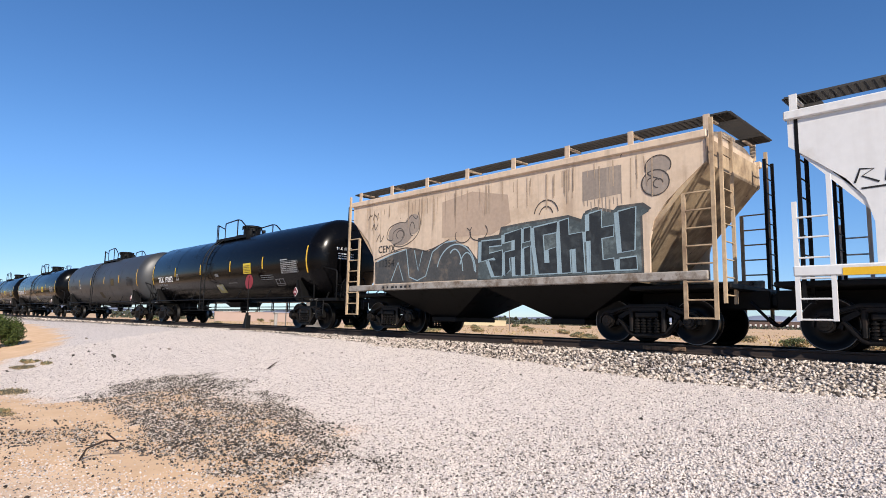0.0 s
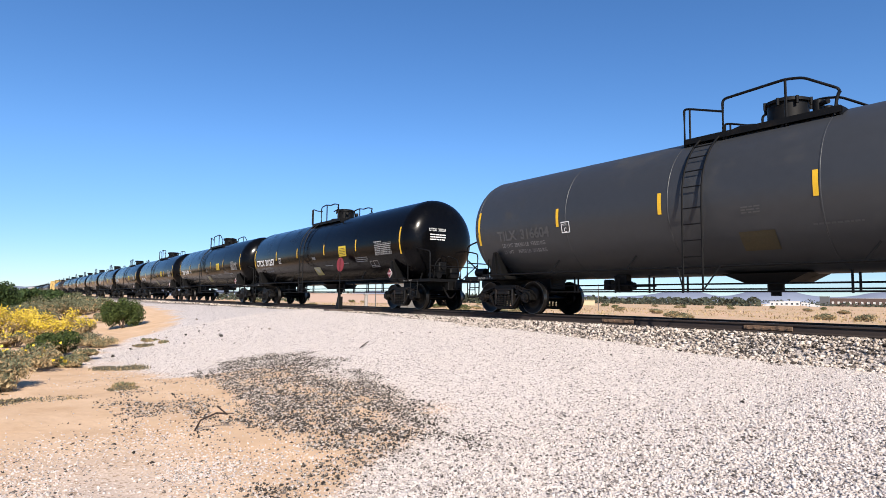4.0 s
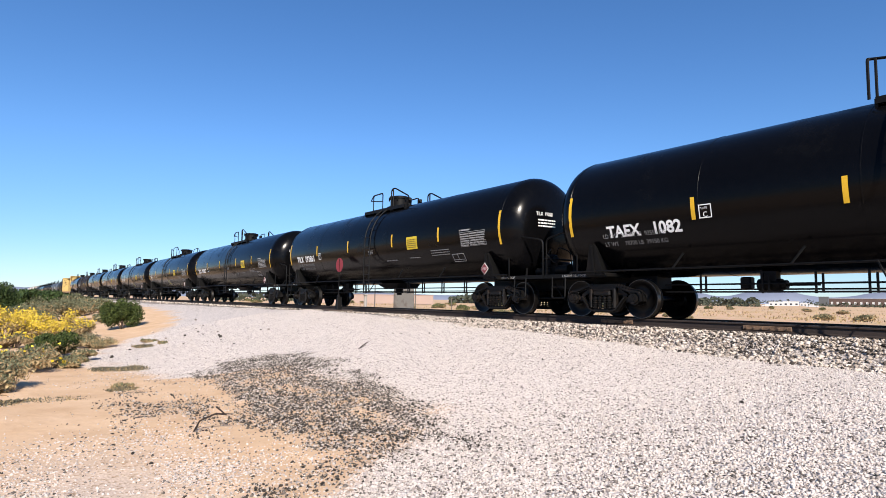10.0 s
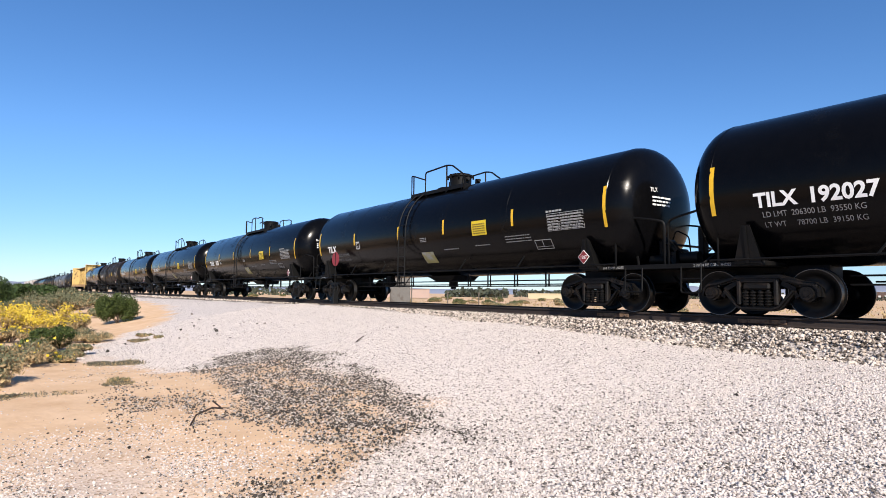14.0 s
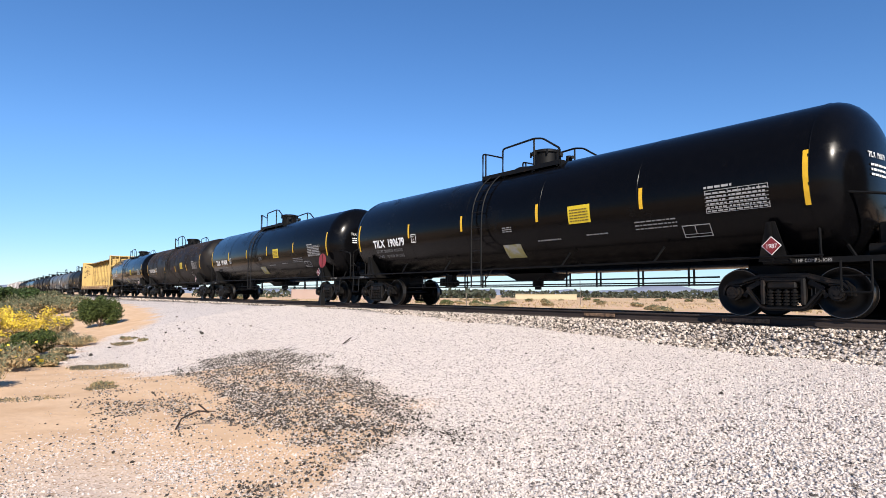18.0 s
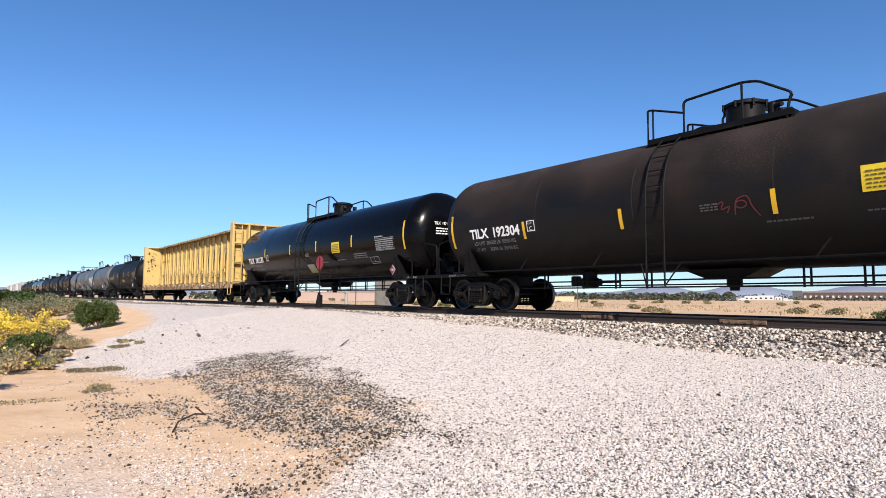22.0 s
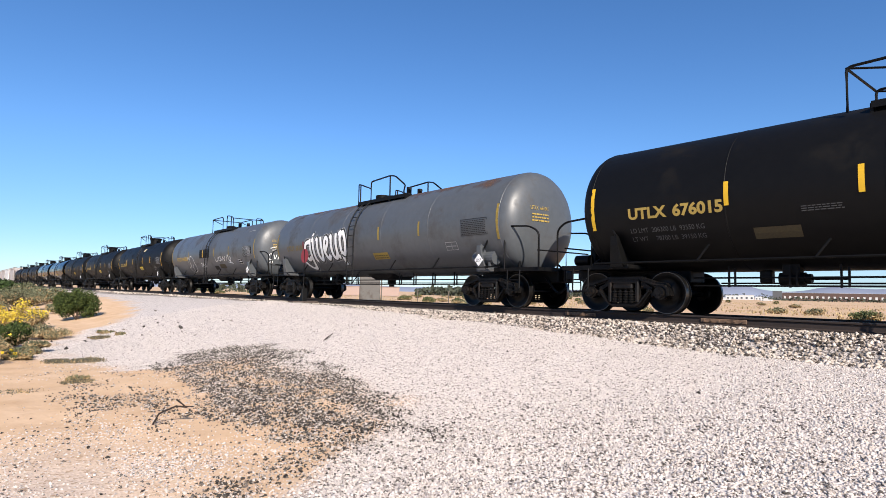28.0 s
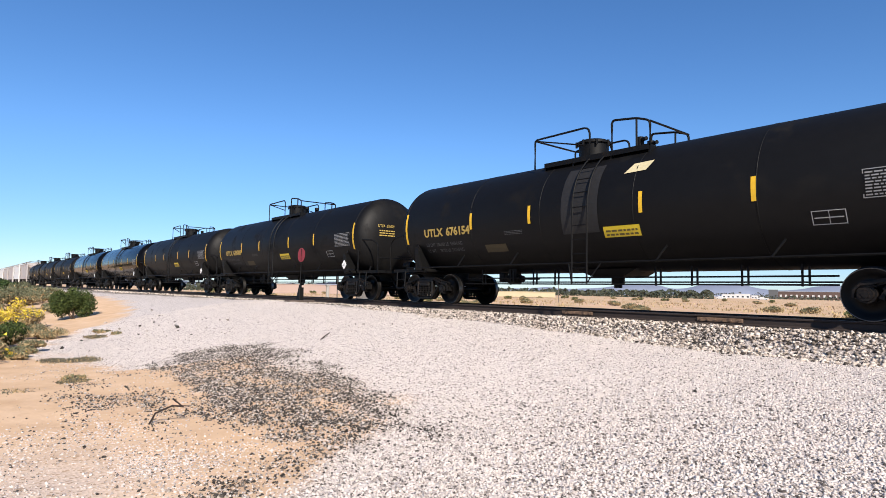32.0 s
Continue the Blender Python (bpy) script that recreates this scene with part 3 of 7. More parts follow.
def build_stones():
    x, y, r = sample(640000, -24, 3, -1, 10.7, 11, lambda x, y: white_gravel(x, y) * (1 - 0.8 * dark_gravel(x, y)) * near_density(x, y, 6.2) * smooth((np.hypot(x, y) - 2.2) / 1.5) * smooth((3 - x) / 2.0))
    d = np.hypot(x, y) + r.uniform(-1.5, 1.5, len(x))
    size = 0.008 + 0.013 * r.rand(len(x)) ** 1.3
    near = d < 6.8
    scatter_stones("white_gravel", x[near], y[near], size[near], 12, WHITE_STONE, "loose white limestone gravel with dark chips, spread beside the track")
    scatter_stones("white_gravel", x[~near], y[~near], size[~near] * 0.9, 25, WHITE_STONE_CLEAN, "loose clean white limestone gravel spread beside the track")
    x, y, r = sample(230000, -14.5, -3.5, 0.4, 6.0, 13, lambda x, y: dark_gravel(x, y) * np.clip(1.2 * near_density(x, y, 9), 0, 1))
    scatter_stones("dark_gravel", x, y, 0.007 + 0.017 * r.rand(len(x)) ** 2.2, 14, DARK_STONE, "dark grey stones scattered over sand")
    def sparse(x, y):
        near_white = np.clip(1.4 - np.abs(y - np.interp(x, EDGE_X, EDGE_Y)) / 2.2, 0, 1)
        band = np.exp(-((x + 5.6) / 1.5) ** 2) * np.exp(-((y - 0.7) / 1.0) ** 2)
        return (0.14 * near_white + 1.9 * band + 0.03) * near_density(x, y, 7) * (value_noise(x * 1.2, y * 1.2, 21) ** 1.5)
    x, y, r = sample(330000, -18, -3, -1, 5, 15, sparse)
    scatter_stones("pale_pebbles", x, y, 0.005 + 0.011 * r.rand(len(x)) ** 1.6, 16, WHITE_STONE, "pale pebbles strewn thinly on sand")
    x, y, r = sample(30000, -18, -3, -1, 5, 17, lambda x, y: np.clip(sparse(x, y), 0, 0.22))
    scatter_stones("dark_pebbles", x, y, 0.005 + 0.014 * r.rand(len(x)) ** 2.4, 18, DARK_STONE, "dark pebbles strewn thinly on sand")
    def bed(x, y):
        edge = 10.15 + (value_noise(x * 0.8, x * 0 + 3, 31) - 0.5) * 0.7 - np.clip((x + 6) / 8, 0, 1) * 0.3 + np.clip((-12 - x) / 8, 0, 1) * 0.75
        return smooth((y - edge) / 0.35) * np.where(y > 14.4, 0, 1) * np.clip((22 / np.hypot(x, y)) ** 1.5, 0, 1) * np.where(np.abs(y - TRACK_Y) < 1.0, 0.5, 1.0)
    x, y, r = sample(130000, -70, 10, 9.6, 14.6, 19, bed)
    scatter_stones("ballast", x, y, r.uniform(0.020, 0.046, len(x)) * (1 + np.clip(np.hypot(x, y) - 20, 0, 40) * 0.02), 20, BALLAST_STONE, "coarse angular stone ballast along the track", sink=0.15, flat=0.8)
    # stray larger stones on the gravel
    x, y, r = sample(220, -34, 1, 2, 10, 23, lambda x, y: white_gravel(x, y) * np.where(x < -17, np.where(y < 6.5, 1.0, 0.0), 0.25))
    scatter_stones("stray_stones", x, y, r.uniform(0.02, 0.04, len(x)) * np.where(x < -17, 1.8, 1.0), 24, DARK_STONE, "single dark stones lying on white gravel")


build_stones()


# ---- plants ----
def leaf_material(name, c1, c2, rough=0.7):
    m = stone_material(name, [(0.0, c1), (1.0, c2)], rough)
    return m


GREEN_DARK = leaf_material("dark green leaves", (0.0135, 0.03, 0.009), (0.0525, 0.0825, 0.0225))
# green of the far woods, greyed to carry the haze of distance
GREEN_HAZED = leaf_material("far green leaves dulled by haze", (0.0338, 0.0413, 0.0263), (0.0638, 0.0713, 0.0488))
GREEN_OLIVE = leaf_material("olive leaves", (0.045, 0.0638, 0.0225), (0.1125, 0.1275, 0.0525))
GREY_GREEN = leaf_material("grey-green leaves", (0.075, 0.0825, 0.045), (0.18, 0.18, 0.105))
STRAW = leaf_material("dry straw", (0.21, 0.1425, 0.0675), (0.435, 0.33, 0.18))
MAT_GREY = leaf_material("dull grey creeping leaves", (0.045, 0.045, 0.030), (0.15, 0.135, 0.095))
GREEN_BUSH = leaf_material("deep green leaves", (0.016, 0.030, 0.007), (0.075, 0.098, 0.022))
GOLDEN = leaf_material("golden dry flower stalks", (0.3, 0.21, 0.045), (0.585, 0.435, 0.15))
FLOWER = leaf_material("yellow petals", (0.56, 0.40, 0.03), (0.74, 0.57, 0.07))
DEADWOOD = mat("dark dead wood", (0.022, 0.013, 0.010), 0.9, vary=0.3, scale=12)
TWIG = mat("grey-brown twigs", (0.0553, 0.0358, 0.0247), 0.9, vary=0.3, scale=10)


def leaf_cards(centres, size, seed, up=0.3, long=1.8):
    """Small folded leaves (two triangles each) at the centres."""
    r = np.random.RandomState(seed)
    n = len(centres)
    a = r.normal(size=(n, 3)) + np.array([0, 0, up])
    a /= np.linalg.norm(a, axis=1)[:, None]
    b = np.cross(a, r.normal(size=(n, 3)))
    b /= np.linalg.norm(b, axis=1)[:, None]
    c = np.cross(a, b)
    s = size * r.uniform(0.6, 1.4, n)[:, None]
    p0 = centres - a * s * long * 0.5
    p1 = centres + b * s * 0.5 + c * s * 0.12
    p2 = centres + a * s * long * 0.5
    p3 = centres - b * s * 0.5 + c * s * 0.12
    vs = np.stack([p0, p1, p2, p3], 1).reshape(-1, 3)
    k = np.arange(n)[:, None] * 4
    fs = np.concatenate([k + np.array([[0, 1, 2]]), k + np.array([[0, 2, 3]])])
    return vs, fs


def shrub(name, label, x, y, w, h, material, leaves=2600, leaf=0.06, lumps=9, seed=1, flowers=0, depth=None, straw=0.0, stems=14, category="bush", flower_size=0.05, z=None, open_=0.55):
    """A bush of many small leaves in uneven lumps on thin stems, with gaps."""
    r = np.random.RandomState(seed)
    if h > 0.3 and w < 4:
        leaves, leaf = int(leaves * 3.0), leaf * 0.48
    z0 = float(ground_z(x, y)) if z is None else z
    d = depth or w
    root = new(name)
    root.location = (x, y, z0 - 0.02)
    tagged(root, label, category)
    lc = np.stack([r.uniform(-0.33, 0.33, lumps) * w, r.uniform(-0.33, 0.33, lumps) * d, r.uniform(0.25, 0.72, lumps) * h], 1)
    lc[:, 2] *= 1 - 0.5 * (lc[:, 0] / (0.5 * w)) ** 2
    lr = r.uniform(0.15, 0.25, lumps)
    pick = r.randint(0, lumps, leaves)
    q = r.normal(size=(leaves, 3))
    q /= np.linalg.norm(q, axis=1)[:, None]
    q *= (r.rand(leaves) ** open_)[:, None]
    pts = lc[pick] + q * lr[pick][:, None] * np.array([w, d, h * 1.2])
    pts[:, 2] = np.clip(pts[:, 2], 0.02, None)
    n_straw = int(leaves * straw)
    vs, fs = leaf_cards(pts[n_straw:], leaf, seed + 1, 0.9, 2.6)
    tagged(part("crown", mesh_from("crown", vs, fs, material), None, root), kind="stuff")
    if n_straw:
        vs, fs = leaf_cards(pts[:n_straw] * np.array([1.05, 1.05, 0.8]), leaf * 1.2, seed + 2, 0.8, 3.0)
        tagged(part("dry_growth", mesh_from("dry_growth", vs, fs, STRAW), None, root, "dry straw-coloured stalks"), kind="stuff")
    if flowers:
        top = pts[r.randint(0, leaves, flowers)]
        top = top[top[:, 2] > h * 0.3]
        top = top + np.array([0, 0, 0.05]) + (top - np.array([0, 0, h * 0.4])) * 0.10
        vs, fs = leaf_cards(top, flower_size, seed + 3, 0.6, 1.1)
        tagged(part("blossom", mesh_from("blossom", vs, fs, FLOWER), None, root, "bright yellow flowers"), kind="stuff")
    bm = bmesh.new()
    for k in range(stems):
        t = lc[r.randint(lumps)]
        pipe(bm, [(r.uniform(-0.06, 0.06), r.uniform(-0.06, 0.06), 0.0), tuple(t * np.array([0.45, 0.45, 0.5]) + r.uniform(-0.04, 0.04, 3)), tuple(t)], 0.012, 4)
    tagged(part("twig_growth", bm, TWIG, root), kind="stuff")
    return root


def build_plants():
    shrub("creosote_bush", "round dark green bush on the gravel bank", -29.0, 4.1, 1.85, 1.75, GREEN_BUSH, 6200, 0.07, 12, 2)
    shrub("creosote_bush", "low bright green bush among dry grass", -17.9, 1.1, 1.45, 0.75, GREEN_BUSH, 5000, 0.06, 12, 3, straw=0.12)
    shrub("creosote_bush", "low green bush at the edge of the sand", -19.0, -0.9, 1.4, 0.8, GREEN_OLIVE, 2600, 0.06, 8, 4)
    spots = [(-23.2, 0.1, 1.5, 1.25, 2600), (-23.9, 0.9, 1.2, 0.85, 2000), (-24.8, 1.5, 1.3, 1.15, 1500), (-22.6, -0.9, 1.6, 1.4, 2600), (-25.4, 2.3, 1.1, 0.75, 700), (-27.8, 1.0, 1.8, 1.3, 1500), (-26.2, -0.4, 1.8, 1.5, 2200), (-21.6, 0.3, 0.9, 0.6, 200), (-24.6, 2.0, 0.8, 0.9, 500), (-26.6, 0.6, 1.3, 1.0, 1300), (-24.9, -1.2, 1.6, 1.1, 1800)]
    for i, (x, y, w, h, fl) in enumerate(spots):
        shrub("flowering_bush", "bush covered in bright yellow flowers and dry stalks" if fl > 1000 else "dry straw-coloured bush with a few yellow flowers", x, y, w, h, GOLDEN if fl > 1000 else GREY_GREEN, 1500, 0.05, 6, 10 + i, flowers=int(fl * 1.5), straw=0.4 if fl > 1000 else 0.7, flower_size=0.045, open_=0.9)
    for i, (x, y, w, h) in enumerate([(-42, 2.6, 3.4, 1.7), (-50, 4.4, 4.0, 1.6), (-38, 1.0, 2.6, 1.2), (-60, 5.6, 4.5, 1.7), (-36, 4.4, 1.8, 0.7)]):
        shrub("grey_shrub", "grey-green desert shrub with bare twigs", x, y, w, h, GREY_GREEN, 3000, 0.09, 12, 30 + i, stems=24, straw=0.2)
    for i, (x, y, w, h) in enumerate([(-58, -0.8, 3.6, 3.1), (-66, 1.0, 4.5, 2.2), (-62, -3.4, 5.0, 3.2), (-82, 2.8, 6.0, 2.2), (-95, 5.0, 7.0, 2.0)]):
        shrub("mesquite_tree", "dark green bushy desert tree", x, y, w, h, GREEN_DARK, 5200, 0.15, 16, 40 + i, stems=20, category="tree")
    for i, (x, y, w, h) in enumerate([(-15.2, 0.1, 1.6, 0.62), (-16.6, -0.7, 1.9, 0.8), (-17.2, 0.6, 1.2, 0.5), (-14.0, -0.5, 1.1, 0.5), (-21.0, 2.2, 1.3, 0.5), (-15.6, 1.0, 0.9, 0.32), (-12.3, -0.1, 1.1, 0.72), (-16.9, 1.55, 0.8, 0.35)]):
        shrub("dry_shrub", "low dry brown shrub with grey twigs", x, y, w, h, GREY_GREEN, 1500, 0.045, 9, 50 + i, straw=0.55, stems=22, flowers=60 if i == 0 else 0)
    for i, (x, y, w, h) in enumerate([(-15.4, 1.2, 0.5, 0.22), (-11.9, 1.72, 0.45, 0.08), (-20.6, 3.7, 0.5, 0.12), (-19.4, 3.9, 0.4, 0.1)]):
        shrub("weed", "small dry weed growing in sand", x, y, w, h, GREEN_OLIVE if i == 0 else GREY_GREEN, 420, 0.03, 6, 60 + i, straw=0.4, flowers=40 if i == 0 else 0, stems=8)
    for i, (x, y, w, d, h) in enumerate([(-10.8, 0.15, 0.7, 1.9, 0.05), (-11.6, -0.5, 0.8, 1.2, 0.06), (-14.7, 2.15, 1.2, 1.4, 0.09), (-11.4, 1.68, 0.4, 0.5, 0.05), (-19.4, 3.4, 0.9, 0.7, 0.07)]):
        shrub("ground_mat", "flat mat of dry grey-green creeping plant", x, y, w, h, MAT_GREY, 2200, 0.022, 22, 70 + i, straw=0.25, depth=d, stems=6)
    # shrubs on the plain beyond the track
    r = random.Random(5)
    base = shrub("plain_shrub", "low olive shrub on the dry plain", -46, 30, 1.6, 0.8, GREEN_OLIVE, 900, 0.09, 8, 80, straw=0.25)
    tagged(base, group="shrubs on the plain")
    base2 = shrub("plain_shrub", "dry straw-coloured shrub on the plain", -36, 34, 1.4, 0.6, GREY_GREEN, 800, 0.09, 8, 81, straw=0.6)
    tagged(base2, group="shrubs on the plain")
    for i in range(70):
        az = radians(r.uniform(-72, -8))
        d = r.uniform(36, 150)
        x, y = d * math.sin(az), d * math.cos(az)
        if y < 22:
            continue
        copy_thing(base if r.random() < 0.4 else base2, pose(x, y, float(ground_z(x, y)) - 0.02, 0, 0, r.uniform(0, 360)) @ Matrix.Scale(1.0, 4))
    # dry grass on the plain
    rr = np.random.RandomState(6)
    n = 12000
    az = np.radians(rr.uniform(-78, -5, n))
    d = 24 + 130 * rr.rand(n) ** 1.6
    x, y = d * np.sin(az), d * np.cos(az)
    k = (y > 16.5) & (value_noise(x * 0.12, y * 0.12, 44) > 0.42)
    x, y, d = x[k], y[k], d[k]
    vs, fs = leaf_cards(np.stack([x, y, ground_z(x, y) + 0.07], 1), 0.10, 7, 2.5, 2.4)
    tagged(new("dry_grass", mesh_from("dry_grass", vs, fs, STRAW)), "dry straw-coloured grass on the plain", "grass", kind="stuff")
    # dead twigs
    for pts, rad, lab in (([(-7.35, 1.84, 0.02), (-7.34, 1.90, 0.14), (-7.22, 2.05, 0.23), (-7.16, 2.15, 0.21), (-7.26, 2.06, 0.30)], 0.011, "bent dark dead branch lying on sand"), ([(-11.78, 6.36, 0.5), (-11.70, 6.42, 0.58), (-11.62, 6.5, 0.66)], 0.012, "short dark stick standing in gravel")):
        root = new("dead_branch")
        tagged(root, lab, "branch")
        z = float(ground_z(pts[0][0], pts[0][1]))
        root.location = (pts[0][0], pts[0][1], z)
        bm = bmesh.new()
        pipe(bm, [(p[0] - pts[0][0], p[1] - pts[0][1], p[2] - pts[0][2]) for p in pts], rad, 6)
        part("stick", bm, DEADWOOD, root)
        bm = bmesh.new()
        pipe(bm, [(pts[-3][0] - pts[0][0], pts[-3][1] - pts[0][1], pts[-3][2] - pts[0][2]), (pts[-2][0] - pts[0][0] + 0.03, pts[-2][1] - pts[0][1] + 0.07, pts[-2][2] - pts[0][2] + 0.01)], rad * 0.6, 5)
        part("side_twig", bm, DEADWOOD, root)


build_plants()


# ---- beside and behind the track ----
CONCRETE = mat("pale concrete", (0.2925, 0.2795, 0.26), 0.85, vary=0.12, scale=6)
SHED = mat("grey metal cladding", (0.10, 0.095, 0.088), 0.6, vary=0.1, scale=5, dirt=(0.06, 0.045, 0.035), dirt_amount=0.3, dirt_scale=2)
SHED_DARK = mat("dark grey door", (0.078, 0.0813, 0.0845), 0.5, vary=0.1, scale=5)
BEIGE = mat("pale yellow wall", (0.429, 0.364, 0.234), 0.85, vary=0.08, scale=2)
PINK = mat("pinkish stucco wall", (0.325, 0.2405, 0.2015), 0.9, vary=0.08, scale=2)
WHITE_WALL = mat("white warehouse wall", (0.494, 0.494, 0.4875), 0.7, vary=0.05, scale=1)
BROWN_WALL = mat("red-brown building wall", (0.085, 0.055, 0.046), 0.85, vary=0.12, scale=1)
GLASS_DARK = mat("dark window glass", (0.03, 0.035, 0.045), 0.15, vary=0.1)
POLE = mat("weathered pole", (0.13, 0.1105, 0.091), 0.9, vary=0.2, scale=6)


def at(az, d):
    return d * math.sin(radians(az)), d * math.cos(radians(az))


def switch_stand():
    x, y = -22.1, 10.95
    z = float(ground_z(x, y))
    root = new("switch_stand")
    root.matrix_basis = pose(x, y, z)
    tagged(root, "railway switch stand with a faded red target", "switch stand")
    top = 1.6 + 1.36 - z
    bm = bmesh.new()
    box(bm, 0, 0, 0.05, 0.5, 1.1, 0.10, 0.02)
    part("sleeper_base", bm, TIE, root)
    bm = bmesh.new()
    plate(bm, [(-0.16, -0.1, 0.1), (0.16, -0.1, 0.1), (0.05, -0.05, 0.62), (-0.05, -0.05, 0.62)], (0, 0.18, 0))
    rod(bm, (0, 0, 0.5), (0, 0, 0.72), 0.06, 10)
    part("stand_body", bm, FRAME, root)
    bm = bmesh.new()
    rod(bm, (0, 0, 0.6), (0, 0, top + 0.25), 0.022, 8)
    part("mast", bm, FRAME, root)
    bm = bmesh.new()
    pipe(bm, rounded([(0.02, -0.08, 0.55), (0.18, -0.12, 0.62), (0.22, -0.14, 0.12)], 0.08), 0.018)
    part("throw_lever", bm, FRAME, root)
    bm = bmesh.new()
    lathe(bm, [(-0.006, 0.27), (-0.006, 0.29), (0.006, 0.29), (0.006, 0.01), (-0.006, 0.01)], 28, "y", (0, 0, 0))
    t = part("target", bm, RED_TARGET, root, "faded red round target")
    t.matrix_basis = pose(0, 0, top, 0, 0, 2)


switch_stand()


def box_house(name, label, az, d, w, dep, h, wall, category="building", z=None, roof=None, windows=0, stripe=None):
    x, y = at(az, d)
    root = new(name)
    root.matrix_basis = pose(x, y, (float(ground_z(x, y)) - 0.05) if z is None else z, 0, 0, -az)
    tagged(root, label, category)
    bm = bmesh.new()
    box(bm, 0, 0, h / 2, w, dep, h, 0.02)
    part("wall", bm, wall, root)
    bm = bmesh.new()
    box(bm, 0, 0, h + 0.06, w + 0.2, dep + 0.2, 0.12)
    part("roof", bm, roof or SHED, root)
    if windows:
        bm0 = bmesh.new()
        ww = w / windows * 0.4
        box(bm0, 0, 0, 0, ww, 0.1, h * 0.28)
        me = bpy.data.meshes.new("window")
        bm0.to_mesh(me)
        bm0.free()
        me.materials.append(stripe or GLASS_DARK)
        for k in range(windows):
            put("window", me, root, Matrix.Translation((-w / 2 + w * (k + 0.5) / windows, -dep / 2 - 0.02, h * 0.5)))
    return root


def build_background():
    # equipment shed and posts close behind the track
    shed = box_house("equipment_shed", "grey metal trackside equipment shed with dark doors", -57.4, 45, 1.5, 1.5, 2.5, SHED, "shed")
    for s in (-0.32, 0.32):
        bm = bmesh.new()
        box(bm, 0, 0, 1.2, 0.6, 0.04, 2.2, 0.01)
        dd = part("door", bm, SHED_DARK, shed, "dark grey metal door")
        dd.matrix_basis = pose(-0.76, s, 0, 0, 0, 90)
    for az, d, h, r, m, name, lab in ((-61.1, 44, 1.5, 0.12, CONCRETE, "meter_post", "short white meter post behind the track"), (-60.2, 46, 2.6, 0.04, SHED, "signal_post", "thin grey post beside the shed"), (-56.3, 47, 5.0, 0.05, POLE, "utility_pole", "slim weathered utility pole"), (-39.0, 70, 3.0, 0.04, POLE, "fence_post", "thin post on the plain"), (-49.8, 60, 1.3, 0.05, POLE, "fence_post", "thin post on the plain"), (-52.8, 62, 1.3, 0.05, POLE, "fence_post", "thin post on the plain")):
        x, y = at(az, d)
        root = new(name)
        root.location = (x, y, float(ground_z(x, y)) - 0.05)
        tagged(root, lab, "post")
        bm = bmesh.new()
        rod(bm, (0, 0, 0), (0, 0, h), r, 10)
        part("shaft", bm, m, root)
        bm = bmesh.new()
        box(bm, 0, 0, h, r * 2.6, r * 2.6, 0.1, 0.01)
        part("cap", bm, m, root)
    box_house("boundary_wall", "long pinkish stucco wall", -60.5, 135, 28, 0.3, 2.0, PINK, "wall", roof=PINK)
    box_house("low_building", "long low pale yellow building", -42.2, 150, 14.8, 6, 1.25, BEIGE, "building", roof=BEIGE)
    for az, w, h in ((-24.3, 9, 4.6), (-23.2, 10, 5.0), (-22.2, 6, 4.0)):
        box_house("warehouse", "white flat-roofed warehouse beyond the plain", az, 500, w, 14, h - 1.0, WHITE_WALL, z=-0.3, roof=WHITE_WALL, windows=3)
    box_house("dark_building", "dark block at the end of a long building", -20.9, 505, 6, 12, 7.6, SHED_DARK, z=-0.4)
    box_house("long_building", "long red-brown building with pale roof and white windows", -15.5, 520, 90, 20, 6.6, BROWN_WALL, z=-0.4, roof=WHITE_WALL, windows=26, stripe=WHITE_WALL)
    # parked white pickups far off
    for az in (-24.9, -21.7):
        x, y = at(az, 330)
        root = new("pickup_truck")
        root.matrix_basis = pose(x, y, -0.1, 0, 0, -az)
        tagged(root, "white pickup truck parked on the far plain", "truck")
        bm = bmesh.new()
        box(bm, 0, 0, 0.85, 5.2, 1.9, 0.7, 0.12)
        box(bm, -0.3, 0, 1.45, 2.2, 1.7, 0.6, 0.15)
        part("body", bm, WHITE_WALL, root)
        for wx in (-1.6, 1.6):
            bm = bmesh.new()
            rod(bm, (wx, -0.98, 0.38), (wx, 0.98, 0.38), 0.38, 14)
            part("wheel", bm, BLACK_PAINT, root)
    # far woods
    r = np.random.RandomState(8)
    pts = []
    for a0, a1, d0, d1, h, n in ((-53.0, -47.0, 190, 230, 3.4, 900), (-46.5, -39.5, 260, 300, 3.6, 800), (-40.0, -25.5, 290, 340, 4.2, 3000), (-26.0, -5.0, 560, 620, 5.0, 1400), (-75.0, -62.0, 200, 260, 3.0, 800), (-22.0, -6.0, 420, 450, 2.6, 900)):
        az = np.radians(r.uniform(a0, a1, n))
        d = r.uniform(d0, d1, n)
        hh = h * (0.55 + 0.6 * value_noise(np.degrees(az) * 3.5, d * 0 + 1.5, 51))
        pts.append(np.stack([d * np.sin(az), d * np.cos(az), 0.2 + hh * r.rand(n) ** 0.8], 1))
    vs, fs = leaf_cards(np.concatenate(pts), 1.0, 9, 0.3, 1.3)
    tagged(new("far_woods", mesh_from("far_woods", vs, fs, GREEN_HAZED)), "band of dark green trees across the plain", "trees", kind="stuff")
    # distant hills; the haze in front of them is painted into their blue
    HILL_HAZED = mat("hills tinted blue by haze", (0.24, 0.27, 0.345), 1.0, vary=0.06, scale=0.01)
    az = np.radians(np.linspace(-100, 20, 240))
